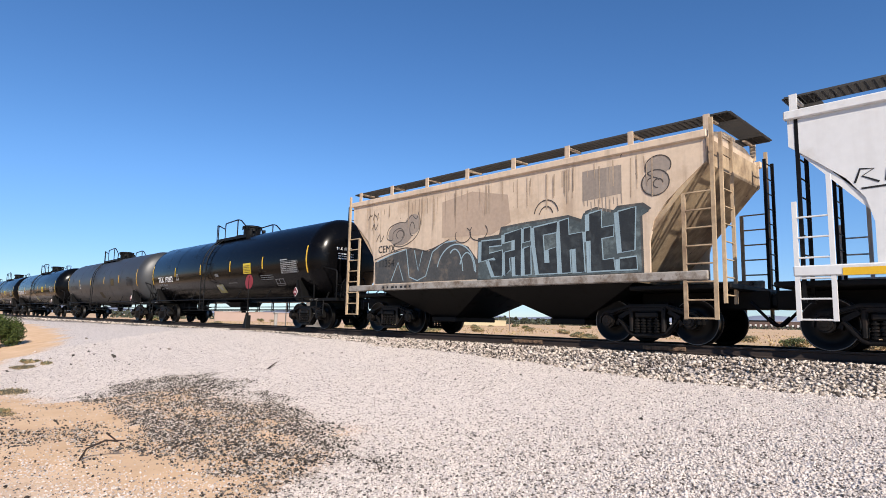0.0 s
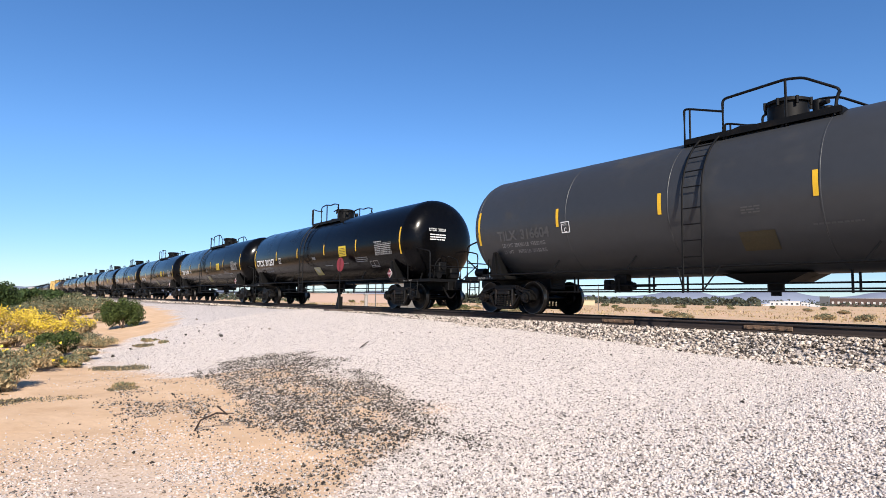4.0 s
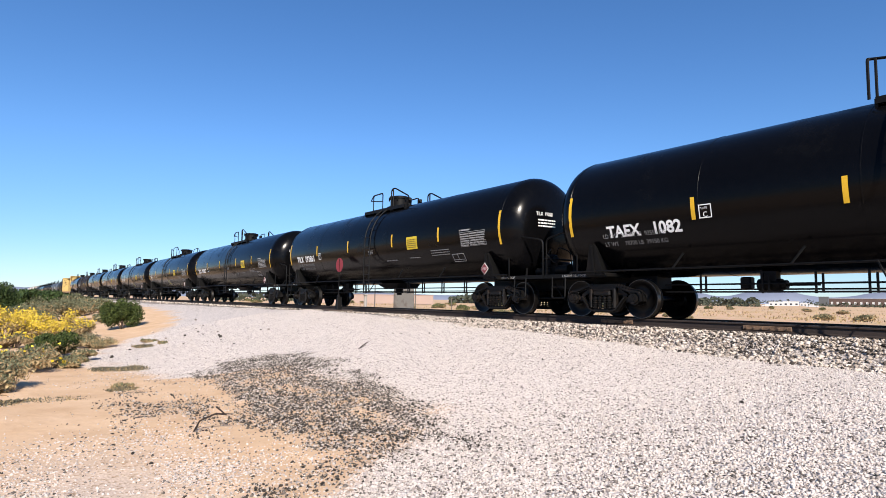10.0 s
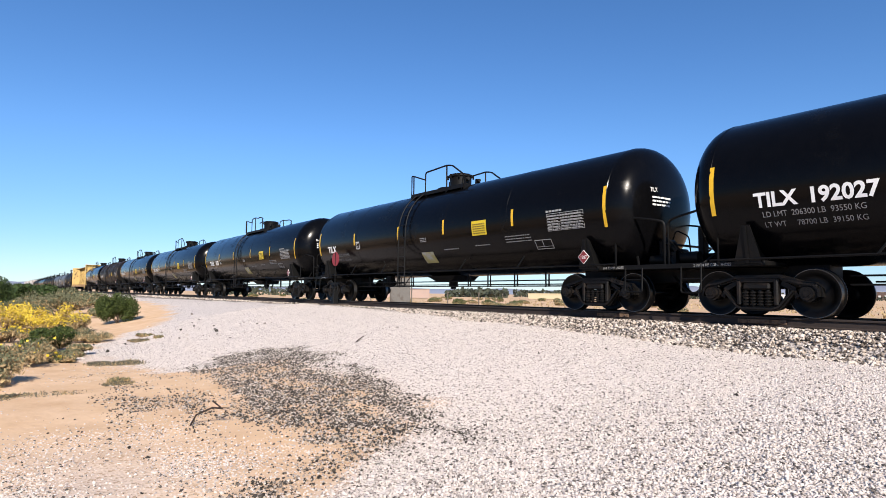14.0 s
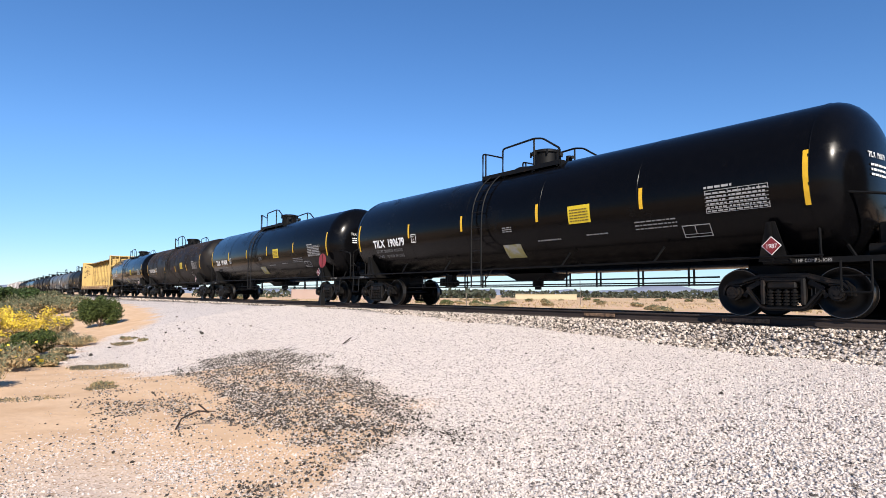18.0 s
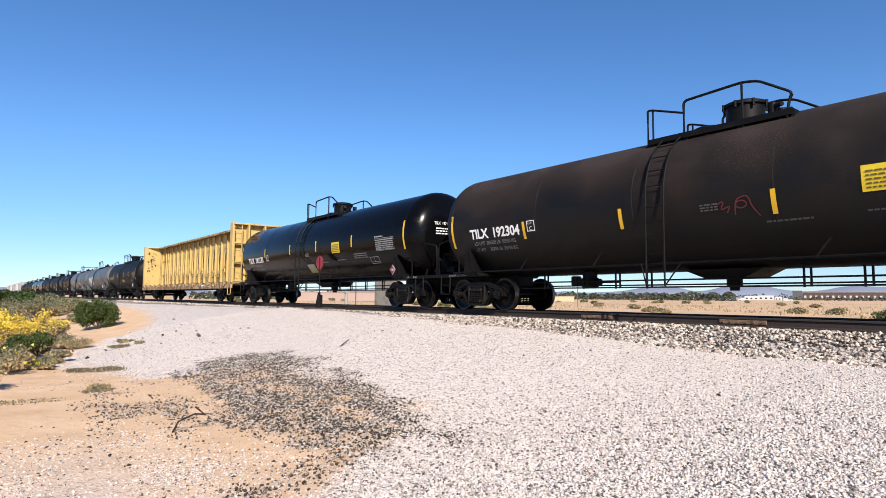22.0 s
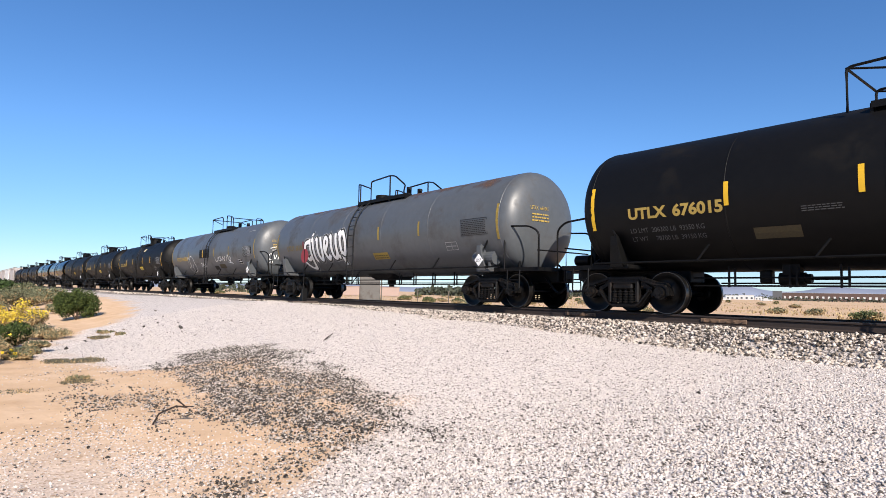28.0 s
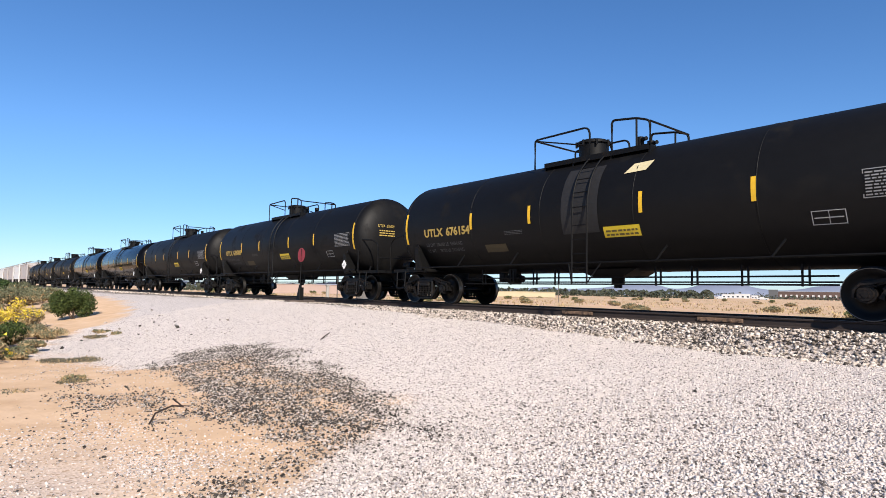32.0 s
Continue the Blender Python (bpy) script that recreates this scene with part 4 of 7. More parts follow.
    prof = 26 + 34 * np.exp(-((np.degrees(az) + 32) / 2.6) ** 2) + 52 * np.exp(-((np.degrees(az) + 24.5) / 2.6) ** 2) + 40 * np.exp(-((np.degrees(az) + 16) / 4.0) ** 2) + 22 * value_noise(np.degrees(az) * 0.25, az * 0 + 2, 61) ** 2 + 12 * value_noise(np.degrees(az) * 0.9, az * 0 + 5, 62)
    base = np.stack([3900 * np.sin(az), 3900 * np.cos(az), az * 0 - 8], 1)
    ridge = np.stack([4100 * np.sin(az), 4100 * np.cos(az), prof], 1)
    back = np.stack([4190 * np.sin(az), 4190 * np.cos(az), az * 0 - 8], 1)
    vs = np.concatenate([base, ridge, back])
    k = np.arange(239)[:, None]
    fs = np.concatenate([k + np.array([[0, 1, 241, 240]]), k + np.array([[240, 241, 481, 480]])])
    tagged(new("distant_hills", mesh_from("distant_hills", vs, fs, HILL_HAZED)), "low hazy blue hills on the horizon", "hills", kind="structure")


build_background()


# ---- wagons: common running gear ----
WHEEL_R = 0.457
WHEELSETS = []      # (wheelset, the train coordinate of its wagon)


def build_axle(bm):
    rod(bm, (0, -1.02, 0), (0, 1.02, 0), 0.075, 12)
    for s in (-1, 1):
        rod(bm, (0, s * 1.0, 0), (0, s * 1.09, 0), 0.115, 12)
        for k in range(3):
            a = k * math.tau / 3
            rod(bm, (0.055 * math.cos(a), s * 1.085, 0.055 * math.sin(a)), (0.055 * math.cos(a), s * 1.105, 0.055 * math.sin(a)), 0.02, 6)


def build_wheel(bm):
    lathe(bm, [(-0.085, 0.09), (-0.085, 0.16), (-0.05, 0.20), (-0.045, 0.34), (-0.075, 0.38), (-0.075, 0.447),
               (0.055, 0.457), (0.06, 0.484), (0.08, 0.484), (0.085, 0.46), (0.085, 0.40), (0.06, 0.36), (0.02, 0.2), (0.06, 0.16), (0.06, 0.09)], 36, "y")


def build_tread(bm):
    lathe(bm, [(-0.0765, 0.436), (-0.0785, 0.441), (-0.0775, 0.4495), (0.054, 0.4585), (0.054, 0.44)], 40, "y", caps=False)


def cast_bar(bm, pts, w, y0, t):
    """A cast bar of width w along a line in x and z, t deep in y."""
    a, b = [], []
    for i, (x, z) in enumerate(pts):
        p, q = pts[max(i - 1, 0)], pts[min(i + 1, len(pts) - 1)]
        dx, dz = q[0] - p[0], q[1] - p[1]
        d = math.hypot(dx, dz)
        a.append((x - dz / d * w / 2, y0, z + dx / d * w / 2))
        b.append((x + dz / d * w / 2, y0, z - dx / d * w / 2))
    plate(bm, a + b[::-1], (0, t, 0))


def build_side_frame(bm):
    # cast truss: arched top chord, bowl-shaped tension chord, columns, hoods over the bearings
    top = [(-1.07, 0.40), (-1.06, 0.53), (-0.97, 0.62), (-0.78, 0.64), (-0.58, 0.70), (-0.40, 0.755), (0.40, 0.755), (0.58, 0.70), (0.78, 0.64), (0.97, 0.62), (1.06, 0.53), (1.07, 0.40)]
    low = [(-0.70, 0.38), (-0.64, 0.50), (-0.52, 0.36), (-0.38, 0.20), (-0.28, 0.17), (0.28, 0.17), (0.38, 0.20), (0.52, 0.36), (0.64, 0.50), (0.70, 0.38)]
    cast_bar(bm, top, 0.10, -0.06, 0.12)
    cast_bar(bm, top, 0.035, -0.13, 0.08)
    cast_bar(bm, low, 0.10, -0.06, 0.12)
    cast_bar(bm, low[1:-1], 0.035, -0.13, 0.08)
    box(bm, 0, -0.07, 0.70, 0.80, 0.10, 0.10, 0.02)
    for s in (-1, 1):
        box(bm, s * 0.345, -0.06, 0.47, 0.09, 0.15, 0.50, 0.025)
        cast_bar(bm, [(s * 0.42, 0.66), (s * 0.66, 0.52)], 0.09, -0.05, 0.10)
        # bearing, its adapter and end cap
        rod(bm, (s * 0.889, -0.10, 0.457), (s * 0.889, 0.06, 0.457), 0.150, 18)
        rod(bm, (s * 0.889, -0.17, 0.457), (s * 0.889, -0.09, 0.457), 0.112, 16, 0.12)
        rod(bm, (s * 0.889, -0.19, 0.457), (s * 0.889, -0.17, 0.457), 0.055, 12)
        box(bm, s * 0.889, -0.03, 0.595, 0.30, 0.16, 0.06, 0.02)
        for k in range(3):
            a = math.radians(90 + 120 * k)
            rod(bm, (s * 0.889 + 0.078 * math.cos(a), -0.185, 0.457 + 0.078 * math.sin(a)), (s * 0.889 + 0.078 * math.cos(a), -0.16, 0.457 + 0.078 * math.sin(a)), 0.018, 6)
    # end of the bolster in the window
    box(bm, 0, -0.09, 0.585, 0.50, 0.14, 0.13, 0.03)


def build_springs(bm):
    for x in (-0.205, -0.07, 0.07, 0.205):
        rod(bm, (x, -0.10, 0.22), (x, -0.10, 0.52), 0.032, 8)
        for k in range(5):
            lathe(bm, [(0.245 + 0.056 * k, 0.045), (0.232 + 0.056 * k, 0.062), (0.258 + 0.056 * k, 0.066), (0.268 + 0.056 * k, 0.045)], 12, "z", (x, -0.10, 0), False)


def build_bolster(bm):
    box(bm, 0, 0, 0.66, 0.40, 2.2, 0.22, 0.03)
    box(bm, 0, 0, 0.80, 0.36, 0.9, 0.12, 0.02)


def build_brake_beam(bm):
    for s in (-1, 1):
        rod(bm, (s * 0.36, -0.72, 0.38), (s * 0.36, 0.72, 0.38), 0.035, 8)
        for y in (-0.74, 0.74):
            box(bm, s * 0.405, y, 0.42, 0.06, 0.09, 0.34, 0.015)


def truck(car, x, coord):
    m = Matrix.Translation((x, 0, 0))
    put("bolster", shared("bolster", build_bolster, TRUCK), car, m)
    put("brake_beam", shared("brake_beam", build_brake_beam, TRUCK), car, m)
    for s in (-1, 1):
        turn = m @ Matrix.Translation((0, s * 0.99, 0)) @ (Matrix.Identity(4) if s < 0 else pose(0, 0, 0, 0, 0, 180))
        sf = put("side_frame", shared("side_frame", build_side_frame, TRUCK), car, turn)
        put("spring_nest", shared("spring_nest", build_springs, TRUCK, True), sf)
    for dx in (-0.889, 0.889):
        ws = put("wheelset", shared("wheelset", build_axle, WHEEL, True), car, Matrix.Translation((x + dx, 0, WHEEL_R)))
        for s in (-1, 1):
            put("wheel", shared("wheel", build_wheel, WHEEL, True), ws, pose(0, s * 0.755, 0, 0, 0, 0 if s < 0 else 180), "dark steel wheel with a bright worn tread")
            put("tread", shared("tread", build_tread, TREAD, True), ws, pose(0, s * 0.755, 0, 0, 0, 0 if s < 0 else 180), "bright worn wheel tread")
        WHEELSETS.append((ws, coord))


def build_coupler(bm):
    box(bm, 0.22, 0, 0.88, 0.5, 0.16, 0.18, 0.03)
    box(bm, 0.52, 0.03, 0.88, 0.24, 0.30, 0.28, 0.05)
    rod(bm, (0.6, -0.1, 0.72), (0.6, -0.1, 1.04), 0.05, 8)
    pipe(bm, rounded([(0.1, -0.32, 0.86), (0.35, -0.34, 0.6), (0.55, -0.30, 0.36), (0.75, -0.22, 0.58)], 0.15), 0.03)


def coupler(car, x, s):
    put("coupler", shared("coupler", build_coupler, TRUCK), car, pose(x, 0, 0, 0, 0, 0 if s > 0 else 180))


SHOE_BROWN = mat("brown primed steel", (0.0117, 0.0081, 0.0065), 0.65, vary=0.3, scale=5, dirt=(0.0208, 0.0123, 0.0084), dirt_amount=0.4, dirt_scale=2)


# ---- tank wagons ----
def ribbon(pts, w):
    """A flat brush stroke through the points."""
    v, f = [], []
    k = len(pts)
    for i, (x, h) in enumerate(pts):
        a, b = pts[max(i - 1, 0)], pts[min(i + 1, k - 1)]
        dx, dh = b[0] - a[0], b[1] - a[1]
        q = math.hypot(dx, dh) or 1
        v += [(x - dh / q * w / 2, h + dx / q * w / 2), (x + dh / q * w / 2, h - dx / q * w / 2)]
    for i in range(k - 1):
        f.append((2 * i, 2 * i + 1, 2 * i + 3, 2 * i + 2))
    return v, f


def curl(x, h, rx, rh, a0, a1, n=14):
    return [(x + rx * math.cos(radians(a0 + (a1 - a0) * i / n)), h + rh * math.sin(radians(a0 + (a1 - a0) * i / n))) for i in range(n + 1)]


# brush strokes of the painted word on a cell 1 wide, 1 high
BRUSH = {
    "g": [[(0.85, 0.95), (0.30, 0.90), (0.12, 0.50), (0.30, 0.12), (0.75, 0.22)], [(0.88, 1.08), (0.85, 0.0), (0.58, -0.38), (0.10, -0.32), (-0.45, 0.10)]],
    "i": [[(0.15, 0.92), (0.38, 1.02), (0.42, 0.12), (0.75, 0.0)], [(0.34, 1.30), (0.48, 1.22)]],
    "v": [[(0.05, 0.92), (0.18, 1.0), (0.20, 0.28), (0.48, 0.0), (0.82, 0.38), (0.74, 1.08)]],
    "e": [[(0.85, 0.18), (0.45, 0.0), (0.14, 0.45), (0.40, 0.98), (0.78, 0.78), (0.28, 0.42)]],
    "u": [[(0.02, 0.90), (0.16, 1.0), (0.18, 0.18), (0.48, 0.0), (0.80, 0.25)], [(0.78, 1.08), (0.80, 0.15), (1.02, 0.0)]],
    "p": [[(0.08, 0.95), (0.22, 1.05), (0.24, -0.42)], [(0.24, 0.85), (0.58, 1.08), (0.90, 0.62), (0.62, 0.12), (0.28, 0.22)]],
}


def fine_line(pts, n=4):
    """A smooth line through the points."""
    out = []
    for i in range(len(pts) - 1):
        p0, p1, p2, p3 = pts[max(i - 1, 0)], pts[i], pts[i + 1], pts[min(i + 2, len(pts) - 1)]
        for k in range(n):
            t = k / n
            out.append(tuple(0.5 * (2 * b + (c - a) * t + (2 * a - 5 * b + 4 * c - d) * t * t + (3 * b - a - 3 * c + d) * t ** 3) for a, b, c, d in zip(p0, p1, p2, p3)))
    return out + [pts[-1]]


def tank_graffiti(car, kind, r, zc, cyl):
    if kind == 1:
        # tall white word with a black edge, painted with a broad brush
        x0 = -4.42
        for ch, w in (("g", 0.66), ("i", 0.40), ("v", 0.58), ("e", 0.56), ("u", 0.66), ("p", 0.62)):
            for width, m, lift, name in ((0.36, GREY_PALE, 0.006, "graffiti_halo"), (0.30, BLACK_PAINT, 0.009, "graffiti_edge"), (0.165, WHITE_PAINT, 0.013, "graffiti_letter")):
                shapes = []
                for q in BRUSH[ch]:
                    pts = [(x0 + a * w * 0.92, -0.82 + 0.05 * (x0 + a * w + 2.6) + 0.88 * b) for a, b in q]
                    shapes.append(ribbon(fine_line(pts), width))
                tank_decal(car, name, shapes, m, r, zc, lift=lift)
            x0 += w
        tank_decal(car, "rust_streak", [quad(-cyl + 0.1, 0.75, cyl - 0.1, 2.5, 24)], RUST_FILM, r, zc, "rust along the top of the tank", lift=0.006)
        tank_decal(car, "red_mark", [quad(-4.55, -0.3, -4.43, 0.0, 2)], RED_SIGN, r, zc)
    else:
        w = 0.034
        strokes = [[(-3.88, -0.45), (-3.85, -0.15), (-3.55, -0.32), (-3.45, -0.12), (-3.05, -0.20), (-2.75, -0.65), (-2.85, -1.0), (-3.25, -1.12), (-3.35, -0.85), (-3.15, -0.62)], [(-3.62, -0.40), (-3.55, -0.75), (-3.90, -0.80), (-3.85, -1.10), (-3.45, -1.18), (-3.30, -1.02)],
                   [(1.35, -0.30), (1.40, -0.52), (1.75, -0.50), (1.85, -0.30)], curl(2.08, -0.42, 0.16, 0.12, 90, 450), [(2.30, -0.28), (2.38, -0.52), (2.60, -0.32), (2.78, -0.54), (2.95, -0.28)], [(3.10, -0.55), (3.35, -0.22), (3.45, -0.52), (3.80, -0.66)], curl(3.62, -0.45, 0.13, 0.10, 20, 380), [(3.30, -0.62), (3.90, -0.72)]]
        strokes[0] = [(x * 1.07 + 0.57, h) for x, h in strokes[0]]
        strokes[1] = [(x * 1.07 + 0.57, h) for x, h in strokes[1]]
        tank_decal(car, "graffiti_scrawl", [ribbon(fine_line(q), w) for q in strokes], WHITE_PAINT, r, zc)
        tank_decal(car, "graffiti_name", [letters("Bigfigs.", -1.28, -0.80, 0.35, 1.0)], WHITE_PAINT, r, zc)
        tank_decal(car, "dark_scrawl", [ribbon(curl(-2.17 + 0.16 * k, -0.66, 0.07, 0.09, 220, -60 + 40 * k), 0.025) for k in range(5)], GREY_DARK, r, zc)
        tank_decal(car, "paint_patch", [quad(-1.36, -0.28, 0.40, 0.22, 4)], BLACK_DULL, r, zc, "dark patch of fresh paint", lift=0.004)
        tank_decal(car, "paint_patch", [quad(0.86, -1.06, 1.5, -0.80, 3)], BLACK_DULL, r, zc, "dark patch of fresh paint")
        tank_decal(car, "end_scrawl", [ribbon([(5.6, 0.9), (6.0, 0.98), (6.4, 0.95)], 0.03)], WHITE_DULL, r, zc)


FINE_PRINT = ("weight_stencil", "small_print", "warning_print", "test_table", "graffiti_scrawl", "red_scribble", "dark_scrawl")


def tank_decal(car, name, shapes, material, r, zc, label="", lift=0.008):
    """Flat shapes (x, height along the shell from its middle) wrapped on the near flank of the tank.
    shapes: list of (verts, faces)."""
    me = bpy.data.meshes.new(name)
    vs, fs = [], []
    for i, (v2, f2) in enumerate(shapes):
        k = len(vs)
        lift += 0.0002
        for x, h in v2:
            a = h / r
            vs.append((x, -(r + lift) * math.cos(a), zc + (r + lift) * math.sin(a)))
        fs += [tuple(i + k for i in f) for f in f2]
    me.from_pydata(vs, [], fs)
    me.materials.append(material)
    ob = part(name, me, None, car, label)
    if name in FINE_PRINT:
        tagged(ob, kind="stuff")
    return ob


def quad(x0, h0, x1, h1, n=1):
    """A rectangle cut into n strips in height, so that it bends round the shell."""
    v, f = [], []
    for i in range(n + 1):
        h = h0 + (h1 - h0) * i / n
        v += [(x0, h), (x1, h)]
    for i in range(n):
        f.append((2 * i, 2 * i + 1, 2 * i + 3, 2 * i + 2))
    return v, f


def letters(body, x, h, size, squeeze=1.0, fat=0.0):
    v, f = text_mesh(body, size, squeeze, fat)
    return [(a + x, b + h) for a, b in v], f


def bars(x0, h0, x1, h1, rows, cols, seed, fill=0.55):
    """Lines of small bars that stand for fine print."""
    rnd = random.Random(seed)
    out = []
    dh = (h1 - h0) / rows
    for i in range(rows):
        x = x0
        while x < x1 - 0.02:
            w = rnd.uniform(0.4, 1.3) * (x1 - x0) / cols
            out.append(quad(x, h0 + i * dh, min(x + w, x1), h0 + i * dh + dh * fill))
            x += w + 0.22 * (x1 - x0) / cols
    return out


def tank_profile(half, r, head):
    """Long shell with shallow dished ends and a tight knuckle."""
    end = []
    for k in range(11):
        q = max(0.02, math.sin(k / 11 * math.pi / 2))
        end.append((head * (1 - q ** 2.7) ** (1 / 2.1), r * q))
    prof = [(-(half - head) - d, q) for d, q in end] + [(-(half - head), r), (half - head, r)]
    return prof + [((half - head) + d, q) for d, q in reversed(end)]


def tank_wagon(coord, half=8.43, r=1.53, zc=2.50, truck_x=7.05, couple=9.16, paint=BLACK, style="gloss", mark="", number="", marks=True, label="", dome=True, lettering=WHITE_PAINT, placard="1987", seed=1, end_mark=True, graffiti=0, ladder_x=None, rails_kind=None, rails_x=None, head=0.72, board_dx=0.0, tape_dh=0.0, text_dx=0.0, tapes=(-4.58, -1.65, 1.40, 4.42)):
    rnd = random.Random(seed)
    stencil = {"192861": ("LD LMT  199900 LB  90650 KG", "LT WT     86100 LB  39050 KG"), "192952": ("LD LMT  206100 LB", "LT WT     79900 LB")}.get(number, ("LD LMT  206300 LB  93550 KG", "LT WT     78700 LB  39150 KG"))
    car = new("tank_wagon")
    tagged(car, label, "tank wagon", "wagons of the freight train")
    K = (half, r, zc, style)
    cyl = half - head
    put("tank", shared(("tank", K), lambda b: lathe(b, tank_profile(half, r, head), 56, "x", (0, 0, zc)), paint, True), car)

    # circumferential weld seams
    def seam(b):
        lathe(b, [(-0.018, r - 0.004), (-0.010, r + 0.005), (0.010, r + 0.005), (0.018, r - 0.004)], 56, "x", (0, 0, zc), False)
    for x in (-cyl, -cyl * 0.56, -cyl * 0.19, cyl * 0.19, cyl * 0.56, cyl):
        put("weld_seam", shared(("seam", r, zc), seam, paint, True), car, Matrix.Translation((x, 0, 0)))

    # stub sills, end platforms, bolsters on the tank
    def sill(b):
        box(b, 0, 0, 0.86, 2.9, 0.62, 0.34, 0.02)
        box(b, 0.5, 0, 1.03, 1.9, 2.2, 0.10)
    def saddle(b):
        for y in (-1, 1):
            if style == "old":
                plate(b, [(-0.16, y * 1.36, 1.02), (0.16, y * 1.36, 1.02), (0.09, y * 1.46, 1.50), (0.07, y * 1.47, 1.70), (-0.07, y * 1.47, 1.70), (-0.09, y * 1.46, 1.50)], (0, -y * 0.05, 0))
            else:
                plate(b, [(-0.30, y * 1.34, 1.02), (0.22, y * 1.34, 1.02), (0.05, y * 1.44, 1.74), (-0.10, y * 1.44, 1.74)], (0, -y * 0.03, 0))
                plate(b, [(-0.06, y * 1.36, 1.02), (-0.06, y * 1.22, 1.02), (-0.06, y * 1.36, 1.72), (-0.06, y * 1.47, 1.72)], (0.05, 0, 0))
            plate(b, [(-0.02, y * 1.30, 1.02), (-0.02, y * 0.5, 1.02), (-0.02, y * 0.75, 1.40), (-0.02, y * 1.40, 1.75)], (0.04, 0, 0))
        box(b, 0, 0, 1.02, 0.5, 2.6, 0.10, 0.02)
    for s in (-1, 1):
        put("stub_sill", shared(("sill", style), sill, FRAME), car, pose(s * (half - 0.9), 0, 0, 0, 0, 0 if s > 0 else 180))
        put("tank_saddle", shared(("saddle", style, paint.name if graffiti else ""), saddle, paint if graffiti else FRAME), car, Matrix.Translation((s * truck_x, 0, 0)))
        coupler(car, s * (couple - 0.62), s)
        truck(car, s * truck_x, coord)

        # rail round the end platform
        def end_rail(b):
            for y in (-1, 1):
                if style == "old":
                    pipe(b, rounded([(-0.85, y * 1.36, 1.62), (-0.55, y * 1.30, 2.22), (0.70, y * 1.22, 2.14), (0.98, y * 1.18, 1.98), (0.98, y * 1.18, 1.02)], 0.14), 0.026)
                    pipe(b, rounded([(-0.12, y * 1.30, 1.02), (-0.12, y * 1.30, 2.46), (0.18, y * 0.7, 2.36)], 0.08), 0.024)
                else:
                    pipe(b, rounded([(-0.34, y * 1.20, 1.02), (-0.34, y * 1.20, 2.24), (0.60, y * 1.12, 2.08), (0.84, y * 1.06, 2.02), (0.84, y * 1.06, 1.02)], 0.1), 0.026)
                    pipe(b, [(0.84, y * 1.06, 1.62), (0.50, y * 0.6, 1.08)], 0.022)
            pipe(b, [(0.84, -1.06, 1.52), (0.84, 1.06, 1.52)], 0.02)
            pipe(b, [(0.15, -1.0, 1.02), (-0.42, -0.35, 1.75)], 0.03)
            pipe(b, [(0.15, 1.0, 1.02), (-0.42, 0.35, 1.75)], 0.03)
        put("end_handrail", shared(("end_rail", style), end_rail, FRAME, True), car, pose(s * (half - 0.35), 0, 0, 0, 0, 0 if s > 0 else 180))

        for y in (-1, 1):
            def step(b):
                pipe(b, rounded([(-0.22, y * 1.28, 1.0), (-0.22, y * 1.30, 0.46), (0.22, y * 1.30, 0.46), (0.22, y * 1.28, 1.0)], 0.06), 0.02)
                pipe(b, [(-0.22, y * 1.29, 0.74), (0.22, y * 1.29, 0.74)], 0.016)
            put("sill_step", shared(("sill_step", y), step, FRAME, True), car, pose(s * (half - 0.15), 0, 0))

    # air gear on the front platform
    def air_gear(b):
        box(b, 0.10, -0.30, 1.46, 0.26, 0.34, 0.46, 0.04)
        box(b, 0.05, 0.25, 1.30, 0.32, 0.40, 0.40, 0.04)
        rod(b, (-0.10, -0.62, 1.20), (0.45, -0.62, 1.20), 0.11, 12)
        pipe(b, rounded([(0.10, -0.30, 1.70), (0.22, -0.42, 1.86), (0.30, -0.70, 1.60), (0.34, -0.78, 1.05)], 0.1), 0.018)
        pipe(b, rounded([(0.05, -0.05, 1.62), (0.20, -0.10, 1.92), (0.28, 0.30, 1.80), (0.30, 0.40, 1.05)], 0.1), 0.018)
        rod(b, (0.24, -0.30, 1.52), (0.29, -0.30, 1.52), 0.12, 14)
    if style == "gloss":
        put("air_gear", shared("air_gear", air_gear, FRAME, True), car, Matrix.Translation((half - 0.02, 0, 0)), "dark valve box and air hoses")

    # hand brake on the rear platform
    def brake(b):
        lathe(b, [(-0.02, 0.20), (0.02, 0.20), (0.02, 0.24), (-0.02, 0.24)], 20, "x", (0, 0, 1.85))
        for k in range(5):
            a = k * math.tau / 5
            rod(b, (0, 0, 1.85), (0, 0.22 * math.cos(a), 1.85 + 0.22 * math.sin(a)), 0.014, 6)
        box(b, -0.1, 0, 1.5, 0.14, 0.22, 0.9, 0.02)
        rod(b, (-0.3, -0.5, 1.22), (0.1, -0.5, 1.22), 0.13, 12)
        box(b, 0, 0.35, 1.2, 0.35, 0.3, 0.3, 0.03)
    put("hand_brake", shared("hand_brake", brake, FRAME, True), car, Matrix.Translation((-half - 0.05, -0.25, 0)))

    # long side rail with its brackets, and the brake rigging hung below
    for y in (-1, 1):
        def side_rail(b):
            pipe(b, [(-half + 0.6, y * 1.36, 1.10), (half - 0.6, y * 1.36, 1.10)], 0.024)
        put("side_rail", shared(("side_rail", K, y), side_rail, FRAME), car)

    for y in (-1, 1):
        def bracket(b):
            pipe(b, [(-0.10, y * 1.37, 1.10), (0.12, y * 1.30, 1.42)], 0.022)
        for x in (-5.0, -2.6, 2.2, 4.8):
            put("rail_bracket", shared(("bracket", r, y), bracket, FRAME), car, Matrix.Translation((x * half / 8.6, 0, 0)))

